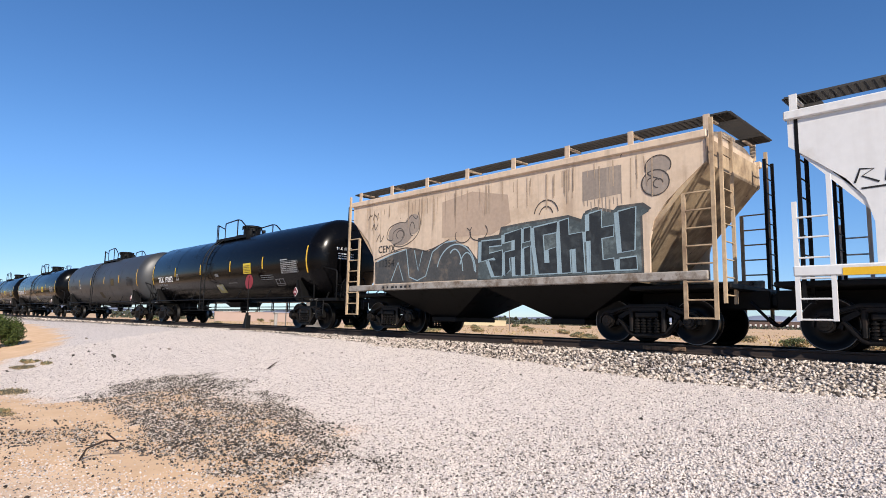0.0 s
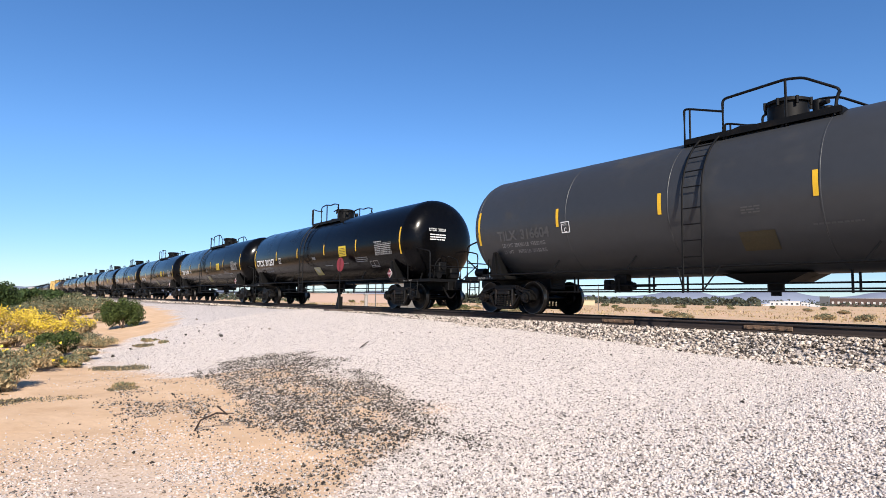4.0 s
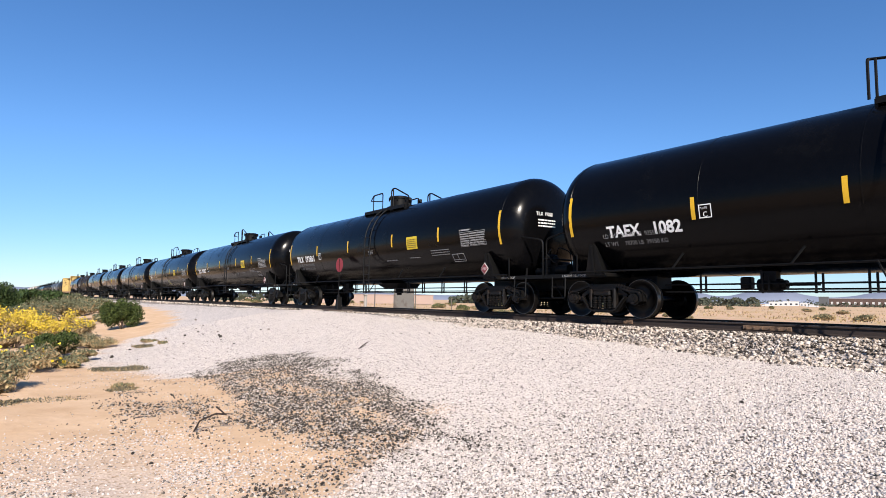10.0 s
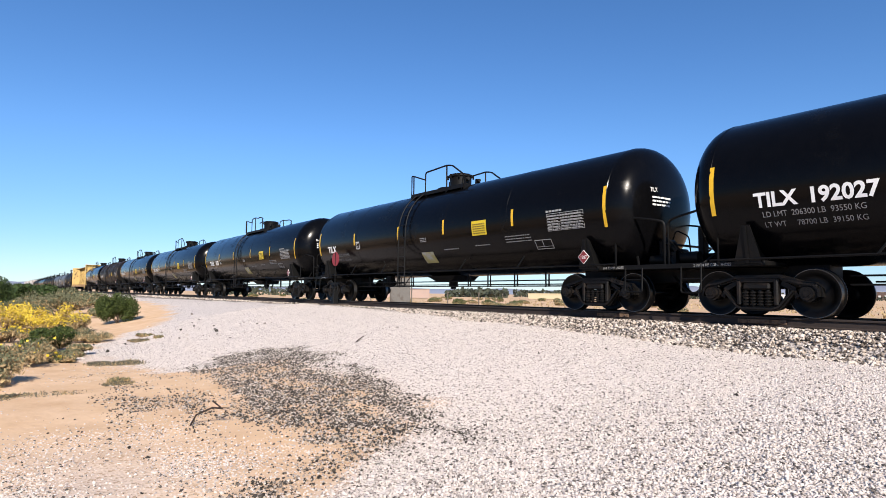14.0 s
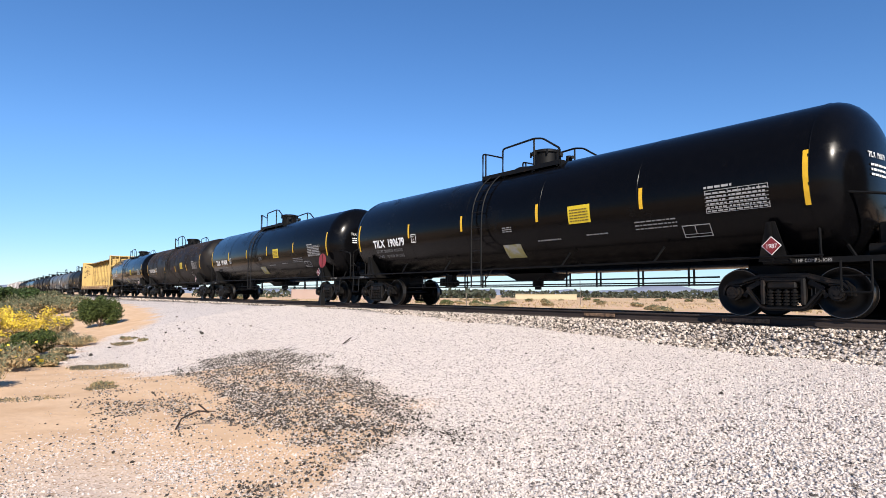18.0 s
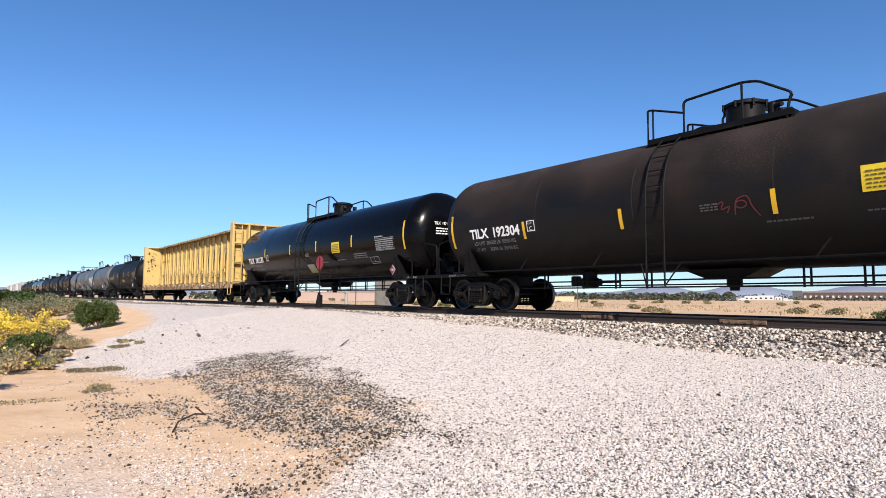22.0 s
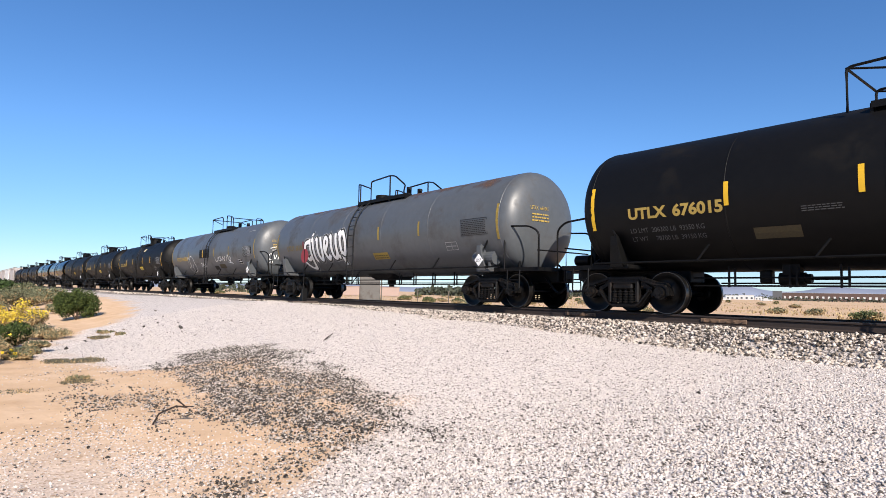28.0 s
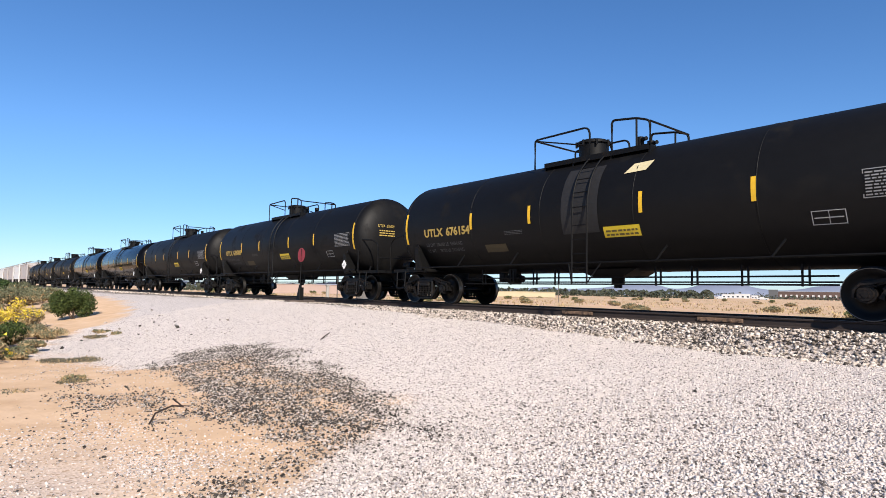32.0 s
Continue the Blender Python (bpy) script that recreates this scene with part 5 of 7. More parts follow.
    def rigging(b):
        L = truck_x - 1.4
        rod(b, (-L, -0.62, 0.62), (L, -0.62, 0.62), 0.018, 6)
        rod(b, (-L, 0.62, 0.70), (L, 0.62, 0.70), 0.018, 6)
        rod(b, (-L, -0.62, 0.78), (L, -0.62, 0.78), 0.018, 6)
        for k, x in enumerate((-0.85, -0.62, -0.45, -0.30, 0.28, 0.45, 0.66, 0.88)):
            box(b, x * L, -0.62, 0.80, 0.035, 0.03, 0.42)
            box(b, x * L + 0.12, -0.62, 0.78, 0.035, 0.03, 0.36)
    put("brake_rigging", shared(("rigging", K), rigging, FRAME), car)

    def cylinder(b):
        rod(b, (-0.22, 0, 0.76), (0.22, 0, 0.76), 0.12, 14)
        rod(b, (0.22, 0, 0.76), (0.32, 0, 0.76), 0.09, 12)
        rod(b, (0.32, 0, 0.76), (0.9, 0, 0.76), 0.025, 8)
        box(b, -0.48, 0.05, 0.80, 0.22, 0.2, 0.26, 0.03)
        box(b, 0, 0, 0.93, 0.3, 0.2, 0.2)
    put("brake_cylinder", shared("brake_cyl", cylinder, FRAME, True), car, Matrix.Translation((-3.5 * half / 8.6, -0.45, 0)))

    def outlet(b):
        plate(b, [(-0.85, -0.55, 0.99), (0.85, -0.55, 0.99), (0.42, -0.45, 0.80), (-0.42, -0.45, 0.80)], (0, 1.0, 0))
        rod(b, (0, 0, 0.84), (0, 0, 0.62), 0.16, 14)
        rod(b, (0, 0, 0.64), (0, 0, 0.54), 0.10, 12)
    put("bottom_outlet", shared("outlet", outlet, FRAME, True), car)

    # side ladder, bent to the shell
    lx = ladder_x if ladder_x is not None else -0.85 if style == "gloss" else 0.0
    def ladder(b):
        for x in (-0.21, 0.21):
            pts = [(x, -r - 0.10, 0.62), (x, -r - 0.10, zc - 0.2)]
            for k in range(1, 9):
                a = k / 9 * 1.25
                pts.append((x, -(r + 0.09) * math.cos(a), zc + (r + 0.09) * math.sin(a)))
            pipe(b, pts, 0.022)
    lad = put("ladder", shared(("ladder", r, zc), ladder, FRAME), car, Matrix.Translation((lx, 0, 0)))
    def rung(b):
        pipe(b, [(-0.21, 0, 0), (0.21, 0, 0)], 0.014)
    for k in range(10):
        z = 0.64 + 0.33 * k
        if z < zc - 0.1:
            y = -r - 0.10
        else:
            a = (z - zc + 0.1) / r
            y, z = -(r + 0.09) * math.cos(a), zc + (r + 0.09) * math.sin(a)
        put("rung", shared("rung", rung, FRAME), lad, Matrix.Translation((0, y, z)))
    for x in (-0.21, 0.21):
        def foot(b):
            pipe(b, [(x, -r - 0.10, 0.62), (x * 2.2, -r + 0.1, 1.1)], 0.016)
        put("ladder_brace", shared(("foot", r, x), foot, FRAME), lad)

    # top platform, rails and fittings
    zt = zc + r
    rails_kind = rails_kind or style
    curled = rails_kind == "curled"
    ox = rails_x if rails_x is not None else 0.0 if style == "gloss" else -0.22
    for y in (-1, 1):
        def platform(b):
            box(b, 0.1, y * 0.72, zt - 0.10, 3.0, 0.30, 0.035)
            box(b, 0.1, y * 0.88, zt - 0.15, 3.0, 0.03, 0.12)
            for x in (-1.4, -0.5, 0.6, 1.6):
                box(b, x, y * 0.72, zt - 0.24, 0.05, 0.28, 0.26)
        put("top_platform", shared(("platform", r, zc, y), platform, FRAME), car, Matrix.Translation((ox, 0, 0)))
    if rails_kind == "gloss":
        def rails(b, y):
            pipe(b, rounded([(-1.43, y, zt - 0.25), (-1.43, y, zt + 0.60), (-1.30, y, zt + 0.58), (-0.56, y, zt + 0.34)], 0.05), 0.026)
            pipe(b, [(-1.30, y, zt - 0.25), (-1.30, y, zt + 0.56)], 0.024)
            pipe(b, rounded([(-0.56, y, zt - 0.25), (-0.56, y, zt + 0.60), (0.69, y, zt + 0.66), (1.0, y, zt + 0.60), (1.62, y, zt + 0.20), (1.55, y, zt + 0.10), (1.50, y, zt - 0.25)], 0.10), 0.028)
            pipe(b, [(0.68, y, zt - 0.25), (0.68, y, zt + 0.65)], 0.026)
    elif rails_kind == "framed":
        def rails(b, y):
            pipe(b, rounded([(-0.73, y, zt - 0.25), (-0.73, y, zt + 0.52), (0.0, y, zt + 0.54), (0.0, y, zt - 0.25)], 0.10), 0.026)
            pipe(b, rounded([(0.0, y, zt + 0.2), (-0.95, y, zt + 0.32), (-0.73, y, zt + 0.52)], 0.08), 0.022)
            pipe(b, rounded([(0.66, y, zt - 0.25), (0.66, y, zt + 0.58), (0.90, y, zt + 0.62), (1.94, y, zt + 0.16), (1.85, y, zt + 0.04), (1.76, y, zt - 0.25)], 0.12), 0.028)
            pipe(b, [(0.80, y, zt - 0.25), (0.80, y, zt + 0.58)], 0.026)
    elif rails_kind == "curled":
        def rails(b, y):
            pipe(b, rounded([(-1.5, y, zt - 0.1), (-1.5, y, zt + 0.62), (-1.5, y * 0.9, zt + 0.64), (-0.9, y, zt + 0.5), (-0.35, y, zt + 0.42)], 0.06), 0.026)
            pipe(b, [(-1.38, y, zt - 0.1), (-1.38, y, zt + 0.60)], 0.024)
            pipe(b, rounded([(-0.45, y, zt - 0.1), (-0.45, y, zt + 0.62), (0.1, y, zt + 0.68), (0.55, y, zt + 0.60), (0.95, y, zt + 0.63), (1.38, y, zt + 0.54), (1.30, y, zt + 0.42), (1.38, y, zt + 0.34), (0.9, y, zt + 0.28)], 0.14), 0.028)
            pipe(b, [(0.15, y, zt - 0.1), (0.15, y, zt + 0.67)], 0.026)
            pipe(b, [(1.34, y, zt - 0.1), (1.34, y, zt + 0.34)], 0.026)
    else:
        def rails(b, y):
            pipe(b, rounded([(-1.75, y, zt - 0.2), (-1.75, y, zt + 0.60), (-0.1, y, zt + 0.62), (0.0, y, zt + 0.52), (0.0, y, zt - 0.2)], 0.10), 0.026)
            pipe(b, [(-1.75, y, zt + 0.58), (0.0, y, zt + 0.15)], 0.020)
            pipe(b, rounded([(0.63, y, zt - 0.2), (0.63, y, zt + 0.64), (1.28, y, zt + 0.56), (1.62, y, zt + 0.44), (1.62, y, zt - 0.10)], 0.10), 0.028)
            pipe(b, [(1.28, y, zt - 0.2), (1.28, y, zt + 0.56)], 0.026)
            pipe(b, [(-1.75, y, zt + 0.58), (-1.75, 0, zt + 0.58)], 0.024)
            pipe(b, [(1.62, y, zt + 0.43), (1.62, 0, zt + 0.43)], 0.024)
    for y in (-0.86, 0.86):
        put("top_rail", shared(("rails", r, zc, rails_kind, y), lambda b: rails(b, y), FRAME, True), car, Matrix.Translation((ox, 0, 0)))
    def nozzle(b):
        if dome:
            lathe(b, [(zt - 0.12, 0.38), (zt + 0.40, 0.38), (zt + 0.40, 0.43), (zt + 0.46, 0.43), (zt + 0.50, 0.34), (zt + 0.51, 0.05)], 24, "z", (0.35, 0, 0))
            for k in range(8):
                a = k * math.tau / 8
                rod(b, (0.35 + 0.44 * math.cos(a), 0.44 * math.sin(a), zt + 0.32), (0.35 + 0.44 * math.cos(a), 0.44 * math.sin(a), zt + 0.47), 0.03, 6)
        else:
            lathe(b, [(zt - 0.12, 0.28), (zt + 0.22, 0.28), (zt + 0.24, 0.20)], 20, "z", (-0.2, 0, 0))
    put("manway", shared(("nozzle", r, zc, dome), nozzle, FRAME, True), car, Matrix.Translation((ox - 0.45 if rails_kind == "framed" else ox if style == "gloss" else ox - 0.85, 0, 0)))
    def cover(b):
        lathe(b, [(zt - 0.1, 0.34), (zt + 0.10, 0.34), (zt + 0.14, 0.26)], 20, "z", (-0.45, 0, 0))
    put("hatch_cover", shared(("cover", r, zc), cover, FRAME, True), car, Matrix.Translation((ox, 0, 0)))
    for vx, vy in ((1.0, -0.25), (0.98, 0.25)):
        def valve(b):
            rod(b, (vx, vy, zt - 0.05), (vx, vy, zt + 0.28), 0.09, 10)
            rod(b, (vx, vy, zt + 0.2), (vx + 0.22, vy - 0.1, zt + 0.2), 0.05, 8)
        put("valve", shared(("valve", r, zc, vx), valve, FRAME, True), car, Matrix.Translation((ox, 0, 0)))

    # reflective tape and lettering on the flank
    if marks:
        tape = [(-cyl + 0.04, -0.54 + min(0, tape_dh + 0.2), 0.44 + min(0, tape_dh + 0.2)), (cyl - 0.04, -0.54, 0.44)] + [(x, -0.25 + tape_dh, 0.21 + tape_dh) for x in (tapes if style == "gloss" or graffiti == 2 else (-3.82, -1.64, 1.51, 3.82) if not graffiti else (-3.65, -1.3, 1.2, 3.5))]
        for x, a, b in tape:
            if (graffiti != 1 or abs(x + 2.5) > 2.2) and not (graffiti == 2 and -2.2 < x < 0):
                tank_decal(car, "reflector", [quad(x - 0.045, a, x + 0.045, b, 4)], YELLOW_FADED if graffiti else YELLOW, r, zc, "yellow reflective tape")
    sz = 0.37 if style == "gloss" else 0.32
    text = (mark + ("     " if mark == "TAEX" else "  ") + number).strip()
    if text:
        big = mark == "CTCX"
        shade = NUMBER_FADED if graffiti == 1 else lettering
        x0 = text_dx - cyl + (0.30 if big else 1.10 if mark == "TAEX" else 0.84 if style == "gloss" else 1.02 if graffiti == 1 else 0.95)
        size, squeeze, hn = sz * (1.2 if big else 0.9 if graffiti == 1 else 1.0), (0.95 if big else 0.96 if style == "gloss" else 0.92 if graffiti == 1 else 1.17 if graffiti == 2 else 1.08), (-0.46 + (tape_dh if mark == "TAEX" else 0)) if style == "gloss" else -0.35
        first = letters(mark, x0, hn, size, squeeze, 0.012)
        gap = (0.75 if mark == "TAEX" else 0.42) * size
        tank_decal(car, "wagon_mark", [first], shade, r, zc)
        if number:
            tank_decal(car, "wagon_number", [letters(number, max(v[0] for v in first[0]) + gap, hn, size, squeeze, 0.012)], shade, r, zc)
        if graffiti == 0:
            tank_decal(car, "weight_stencil", [letters(stencil[0], text_dx - cyl + 0.95, -0.66, 0.15, 0.85), letters(stencil[1], text_dx - cyl + 0.95, -0.86, 0.15, 0.85)], GREY_PAINT if style == "gloss" else GREY_STENCIL, r, zc)
    if style == "gloss":
        plate_x = tapes[0] + (0.33 if mark == "CTCX" else 0.12)
        tank_decal(car, "plate_box", [quad(plate_x, -0.42, plate_x + 0.02, -0.14), quad(plate_x + 0.25, -0.42, plate_x + 0.27, -0.14), quad(plate_x, -0.42, plate_x + 0.27, -0.40), quad(plate_x, -0.16, plate_x + 0.27, -0.14), letters("C", plate_x + 0.08, -0.395, 0.15), letters("PLATE", plate_x + 0.03, -0.235, 0.062, 0.9)], WHITE_PAINT, r, zc)
        tank_decal(car, "warning_board", [quad(2.82 + board_dx, -0.40, 3.48 + board_dx, 0.03, 4)], SIGN_YELLOW if paint is not GREY_DARK else BOARD_DULL, r, zc, "yellow warning board with small black print")
        tank_decal(car, "warning_print", bars(2.88 + board_dx, -0.35, 3.42 + board_dx, -0.02, 5, 6, seed, 0.42), PRINT_BROWN, r, zc, lift=0.012)
        if rails_kind != "framed" and paint is not BROWN_TANK:
            tank_decal(car, "faded_board", [quad(-0.05, -1.22, 0.62, -0.78, 4)], mat_faded if paint is not GREY_DARK else BOARD_DULL, r, zc, "faded yellow and white notice board")
        tank_decal(car, "small_print", bars(4.2, -0.70, 5.2, -0.46, 3, 9, seed + 5, 0.35) + bars(2.85, -0.72, 3.5, -0.67, 1, 7, seed + 6, 0.6) + bars(1.28, -0.76, 2.05, -0.70, 1, 8, seed + 7, 0.6) + bars(0.08, -0.42, 0.44, -0.26, 3, 3, seed + 8, 0.5), GREY_STENCIL if paint in (GREY_DARK, BROWN_TANK) else GREY_PAINT, r, zc)
        tank_decal(car, "inspection_box", [quad(5.27, -0.98, 5.29, -0.70), quad(5.85, -0.98, 5.87, -0.70), quad(5.27, -0.72, 5.87, -0.70), quad(5.27, -0.98, 5.87, -0.96), quad(5.54, -0.90, 5.56, -0.70), quad(5.29, -0.91, 5.85, -0.895)], GREY_STENCIL if paint is GREY_DARK else WHITE_DULL, r, zc)
        tank_decal(car, "test_table", [quad(5.85, -0.50 + 0.0725 * k, 7.05, -0.49 + 0.0725 * k) for k in range(7)] + [quad(x, -0.50, x + 0.012, -0.055) for x in (5.85, 6.30, 6.50, 6.70, 6.88, 7.04)] + bars(5.88, -0.475, 6.28, -0.06, 6, 4, seed + 9, 0.40) + bars(6.33, -0.475, 7.02, -0.06, 6, 8, seed + 19, 0.40) + bars(5.85, -0.02, 6.4, 0.03, 1, 5, seed + 10, 0.9), BLACK_PAINT if paint is GREY_DARK else WHITE_DULL, r, zc)
    elif style == "old":
        wx = 0.65 if graffiti == 1 else 0.52
        if graffiti != 2:
            tank_decal(car, "warning_board", [quad(wx, -0.96 if graffiti else -0.75, wx + 0.92, -0.70 if graffiti else -0.49, 3)], SIGN_YELLOW if not graffiti else SIGN_OLD, r, zc, "yellow notice board with black print")
            tank_decal(car, "warning_print", bars(wx + 0.06, -0.92 if graffiti else -0.71, wx + 0.86, -0.74 if graffiti else -0.53, 2, 7, seed, 0.5), PRINT_BROWN, r, zc, lift=0.012)
        tank_decal(car, "inspection_box", [quad(4.72, -0.78, 5.24, -0.765), quad(4.72, -0.535, 5.24, -0.52), quad(4.72, -0.78, 4.735, -0.52), quad(5.225, -0.78, 5.24, -0.52), quad(4.98, -0.78, 4.99, -0.52), quad(4.76, -0.66, 5.2, -0.64)], WHITE_PAINT if graffiti == 2 else WHITE_DULL, r, zc)
        tank_decal(car, "test_table", [quad(5.5, -0.38, 6.6, -0.365), quad(5.5, 0.08, 6.6, 0.095), quad(5.5, -0.38, 5.515, 0.09), quad(6.585, -0.38, 6.6, 0.09)] + bars(5.54, -0.34, 6.56, 0.07, 8, 11, seed + 9, 0.45), GREY_PAINT if not graffiti else BLACK_PAINT if graffiti == 1 else WHITE_DULL, r, zc)
        if graffiti == 2:
            tank_decal(car, "table_panel", [quad(5.48, -0.40, 6.62, 0.11, 3)], BLACK_DULL, r, zc, "black panel behind the test table", lift=0.003)
            tank_decal(car, "table_panel", [quad(4.70, -0.80, 5.26, -0.50, 2)], BLACK_DULL, r, zc, "black panel behind the inspection box", lift=0.003)
            tank_decal(car, "faded_board", [quad(1.75, -0.98, 2.65, -0.72, 2)], BOARD_DULL, r, zc, "faded brown notice board")
            tank_decal(car, "reflector", [quad(-0.80, -0.24, -0.70, 0.18, 3)], YELLOW, r, zc, "yellow reflective tape", lift=0.012)
        if mark and not graffiti:
            tank_decal(car, "small_print", bars(-2.55, -0.48, -1.9, -0.36, 3, 8, seed + 3, 0.4), GREY_STENCIL, r, zc)
            tank_decal(car, "faded_board", [quad(-3.4, -0.96, -2.6, -0.72, 2)], BOARD_DULL, r, zc, "faded brown notice board")
        if number == "676154":
            tank_decal(car, "notice_board", [([(1.02, 0.70), (1.55, 0.72), (1.68, 0.98), (1.20, 0.96)], [(0, 1, 2, 3)])], BOARD_PALE, r, zc, "pale yellow notice peeling off the tank")
            tank_decal(car, "paint_patch", [quad(-0.62, -0.6, 0.42, 1.1, 20)], BLACK_WORN, r, zc, "lighter patch of worn black paint", lift=0.006)

    if paint is BROWN_TANK:
        tank_decal(car, "rust_streak", [quad(-cyl, -0.2, cyl, 2.5, 36)], BROWN_FILM, r, zc, "brown rust over the upper half of the tank", lift=0.006)
        tank_decal(car, "red_scribble", [ribbon(fine_line(q), 0.022) for q in ([(0.42, -0.32), (0.55, -0.28), (0.5, -0.42), (0.66, -0.38), (0.6, -0.50)], [(0.75, -0.55), (0.8, -0.28), (1.0, -0.22), (1.08, -0.42), (1.2, -0.62)], curl(0.88, -0.36, 0.1, 0.07, 0, 360))], RED_FADED, r, zc, "faded red scribble")
    if style == "gloss" and mark:
        for x in (-half + 0.1, half - 1.35):
            me = bpy.data.meshes.new("sill_words")
            v2, f2 = text_mesh("2 INCH HF COMP SHOES", 0.085, 0.85)
            me.from_pydata([(a + x, -1.106, b + 1.0) for a, b in v2], [], f2)
            me.materials.append(WHITE_DULL)
            tagged(part("sill_words", me, None, car), kind="stuff")
    if graffiti == 1:
        bm = bmesh.new()
        rod(bm, (half - 1.75, -1.12, 1.36), (half - 0.95, -1.12, 1.36), 0.19, 16)
        for x in (half - 1.6, half - 1.1):
            box(bm, x, -1.12, 1.14, 0.06, 0.3, 0.2)
        part("air_reservoir", bm, GREY_WORN, car, "grey air reservoir on the end platform")
    if graffiti:
        tank_graffiti(car, graffiti, r, zc, cyl)

    # hazard placard on the saddle at the front end, on edge
    def diamond(b):
        plate(b, [(0, 0, -0.17), (0.17, 0, 0), (0, 0, 0.17), (-0.17, 0, 0)], (0, -0.012, 0))
    pl = put("placard", shared("diamond_white", diamond, WHITE_PAINT), car, Matrix.Translation((truck_x + 0.03, -r - 0.015, 1.29)), "white edged red hazard placard" if style == "gloss" else "white hazard placard")
    if style == "gloss":
        put("placard_face", shared("diamond_red", lambda b: plate(b, [(0, 0, -0.156), (0.156, 0, 0), (0, 0, 0.156), (-0.156, 0, 0)], (0, -0.004, 0)), RED_SIGN), pl, Matrix.Translation((0, -0.012, 0)))
    vs, fs = text_mesh(placard, 0.115, 0.85)
    me = bpy.data.meshes.new("placard_number")
    w = max(v[0] for v in vs)
    me.from_pydata([(a - w / 2, -0.018, b - 0.045) for a, b in vs], [], fs)
    me.materials.append(WHITE_PAINT if style == "gloss" else BLACK_PAINT)
    part("placard_number", me, None, pl)

    # the mark on the front head
    if end_mark and text:
        me = bpy.data.meshes.new("end_mark")
        vs, fs = [], []
        def on_head(y, z):
            q = min(0.98, math.hypot(y, z) / r)
            return (cyl + head * (1 - q ** 2.7) ** (1 / 2.1) + 0.015, y, zc + z)
        for v2, f2 in [letters(text, -0.75, 0.30, 0.15, 0.75)] + bars(-0.70, -0.02, -0.05, 0.24, 3, 6, seed + 20, 0.45):
            k = len(vs)
            vs += [on_head(a, b) for a, b in v2]
            fs += [tuple(i + k for i in f) for f in f2]
        me.from_pydata(vs, [], fs)
        me.materials.append(lettering)
        tagged(part("end_mark", me, None, car), kind="stuff")
        if graffiti == 2:
            me = bpy.data.meshes.new("end_scrawl")
            vs, fs = [], []
            for q in ([(-0.95, 0.12), (-0.5, 0.24), (-0.1, 0.22)], [(-0.85, 0.0), (-0.3, 0.05)], curl(-0.9, -0.45, 0.12, 0.2, 60, 320), [(-0.7, -0.3), (-0.6, -0.6), (-0.5, -0.3)], [(-0.4, -0.6), (-0.3, -0.25), (-0.2, -0.6)], curl(0.0, -0.4, 0.12, 0.16, 0, 330), [(-0.95, -0.85), (-0.75, -0.75), (-0.8, -1.0)]):
                v2, f2 = ribbon(fine_line([(-0.5 + 0.72 * (a + 0.5), -0.4 + 0.72 * (b + 0.4)) for a, b in q]), 0.028)
                k = len(vs)
                vs += [on_head(a, b) for a, b in v2]
                fs += [tuple(i + k for i in f) for f in f2]
            me.from_pydata(vs, [], fs)
            me.materials.append(WHITE_PAINT)
            part("end_scrawl", me, None, car, "white scrawl on the tank end")
    return car


NUMBER_FADED = mat("nearly worn off yellow number", (0.15, 0.115, 0.055), 0.7, vary=0.4, scale=10)
SIGN_OLD = mat("weathered yellow board", (0.312, 0.208, 0.026), 0.6, vary=0.25, scale=8)
BOARD_DULL = mat("faded brown board", (0.0553, 0.0403, 0.0143), 0.7, vary=0.3, scale=8)
BOARD_PALE = mat("pale yellow board", (0.576, 0.496, 0.288), 0.6, vary=0.15, scale=8)
BLACK_WORN = mat("worn black paint", (0.0195, 0.0189, 0.0189), 0.6, vary=0.2, scale=3, spec=0.25)
PRINT_BROWN = mat("dark print", (0.104, 0.0715, 0.013), 0.6, vary=0.2)
WHITE_DULL = mat("dull white stencil paint", (0.336, 0.336, 0.328), 0.6, vary=0.2, scale=12)
mat_faded = mat("faded yellow notice", (0.325, 0.2925, 0.104), 0.6, vary=0.2, scale=6, dirt=(0.403, 0.403, 0.377), dirt_amount=0.5, dirt_scale=3)
GREY_PALE = mat("pale grey spray paint", (0.325, 0.325, 0.325), 0.7, vary=0.15, scale=8)


def rust_film(name, colour, z0, z1, most, rough_scale=1.4, lo=0.40, hi=0.62):
    """Thin rust that comes and goes over the paint, thicker towards the top of the shell."""
    m = mat(name, colour, 0.85, vary=0.3, scale=6)
    n, l = m.node_tree.nodes, m.node_tree.links
    t = n.new("ShaderNodeTexNoise")
    t.inputs["Scale"].default_value, t.inputs["Detail"].default_value = rough_scale, 8
    co = n.new("ShaderNodeTexCoord")
    l.new(co.outputs["Object"], t.inputs[0])
    x = n.new("ShaderNodeSeparateXYZ")
    l.new(co.outputs["Object"], x.inputs[0])
    g = n.new("ShaderNodeMapRange")
    g.inputs["From Min"].default_value, g.inputs["From Max"].default_value = z0, z1
    g.inputs["To Min"].default_value, g.inputs["To Max"].default_value = -0.28, 0.12
    l.new(x.outputs["Z"], g.inputs[0])
    add_up = n.new("ShaderNodeMath")
    add_up.operation = "ADD"
    l.new(t.outputs[0], add_up.inputs[0])
    l.new(g.outputs[0], add_up.inputs[1])
    r = n.new("ShaderNodeMapRange")
    r.inputs["From Min"].default_value, r.inputs["From Max"].default_value, r.inputs["To Max"].default_value = lo, hi, most
    l.new(add_up.outputs[0], r.inputs[0])
    l.new(r.outputs[0], n["Principled BSDF"].inputs["Alpha"])
    return m


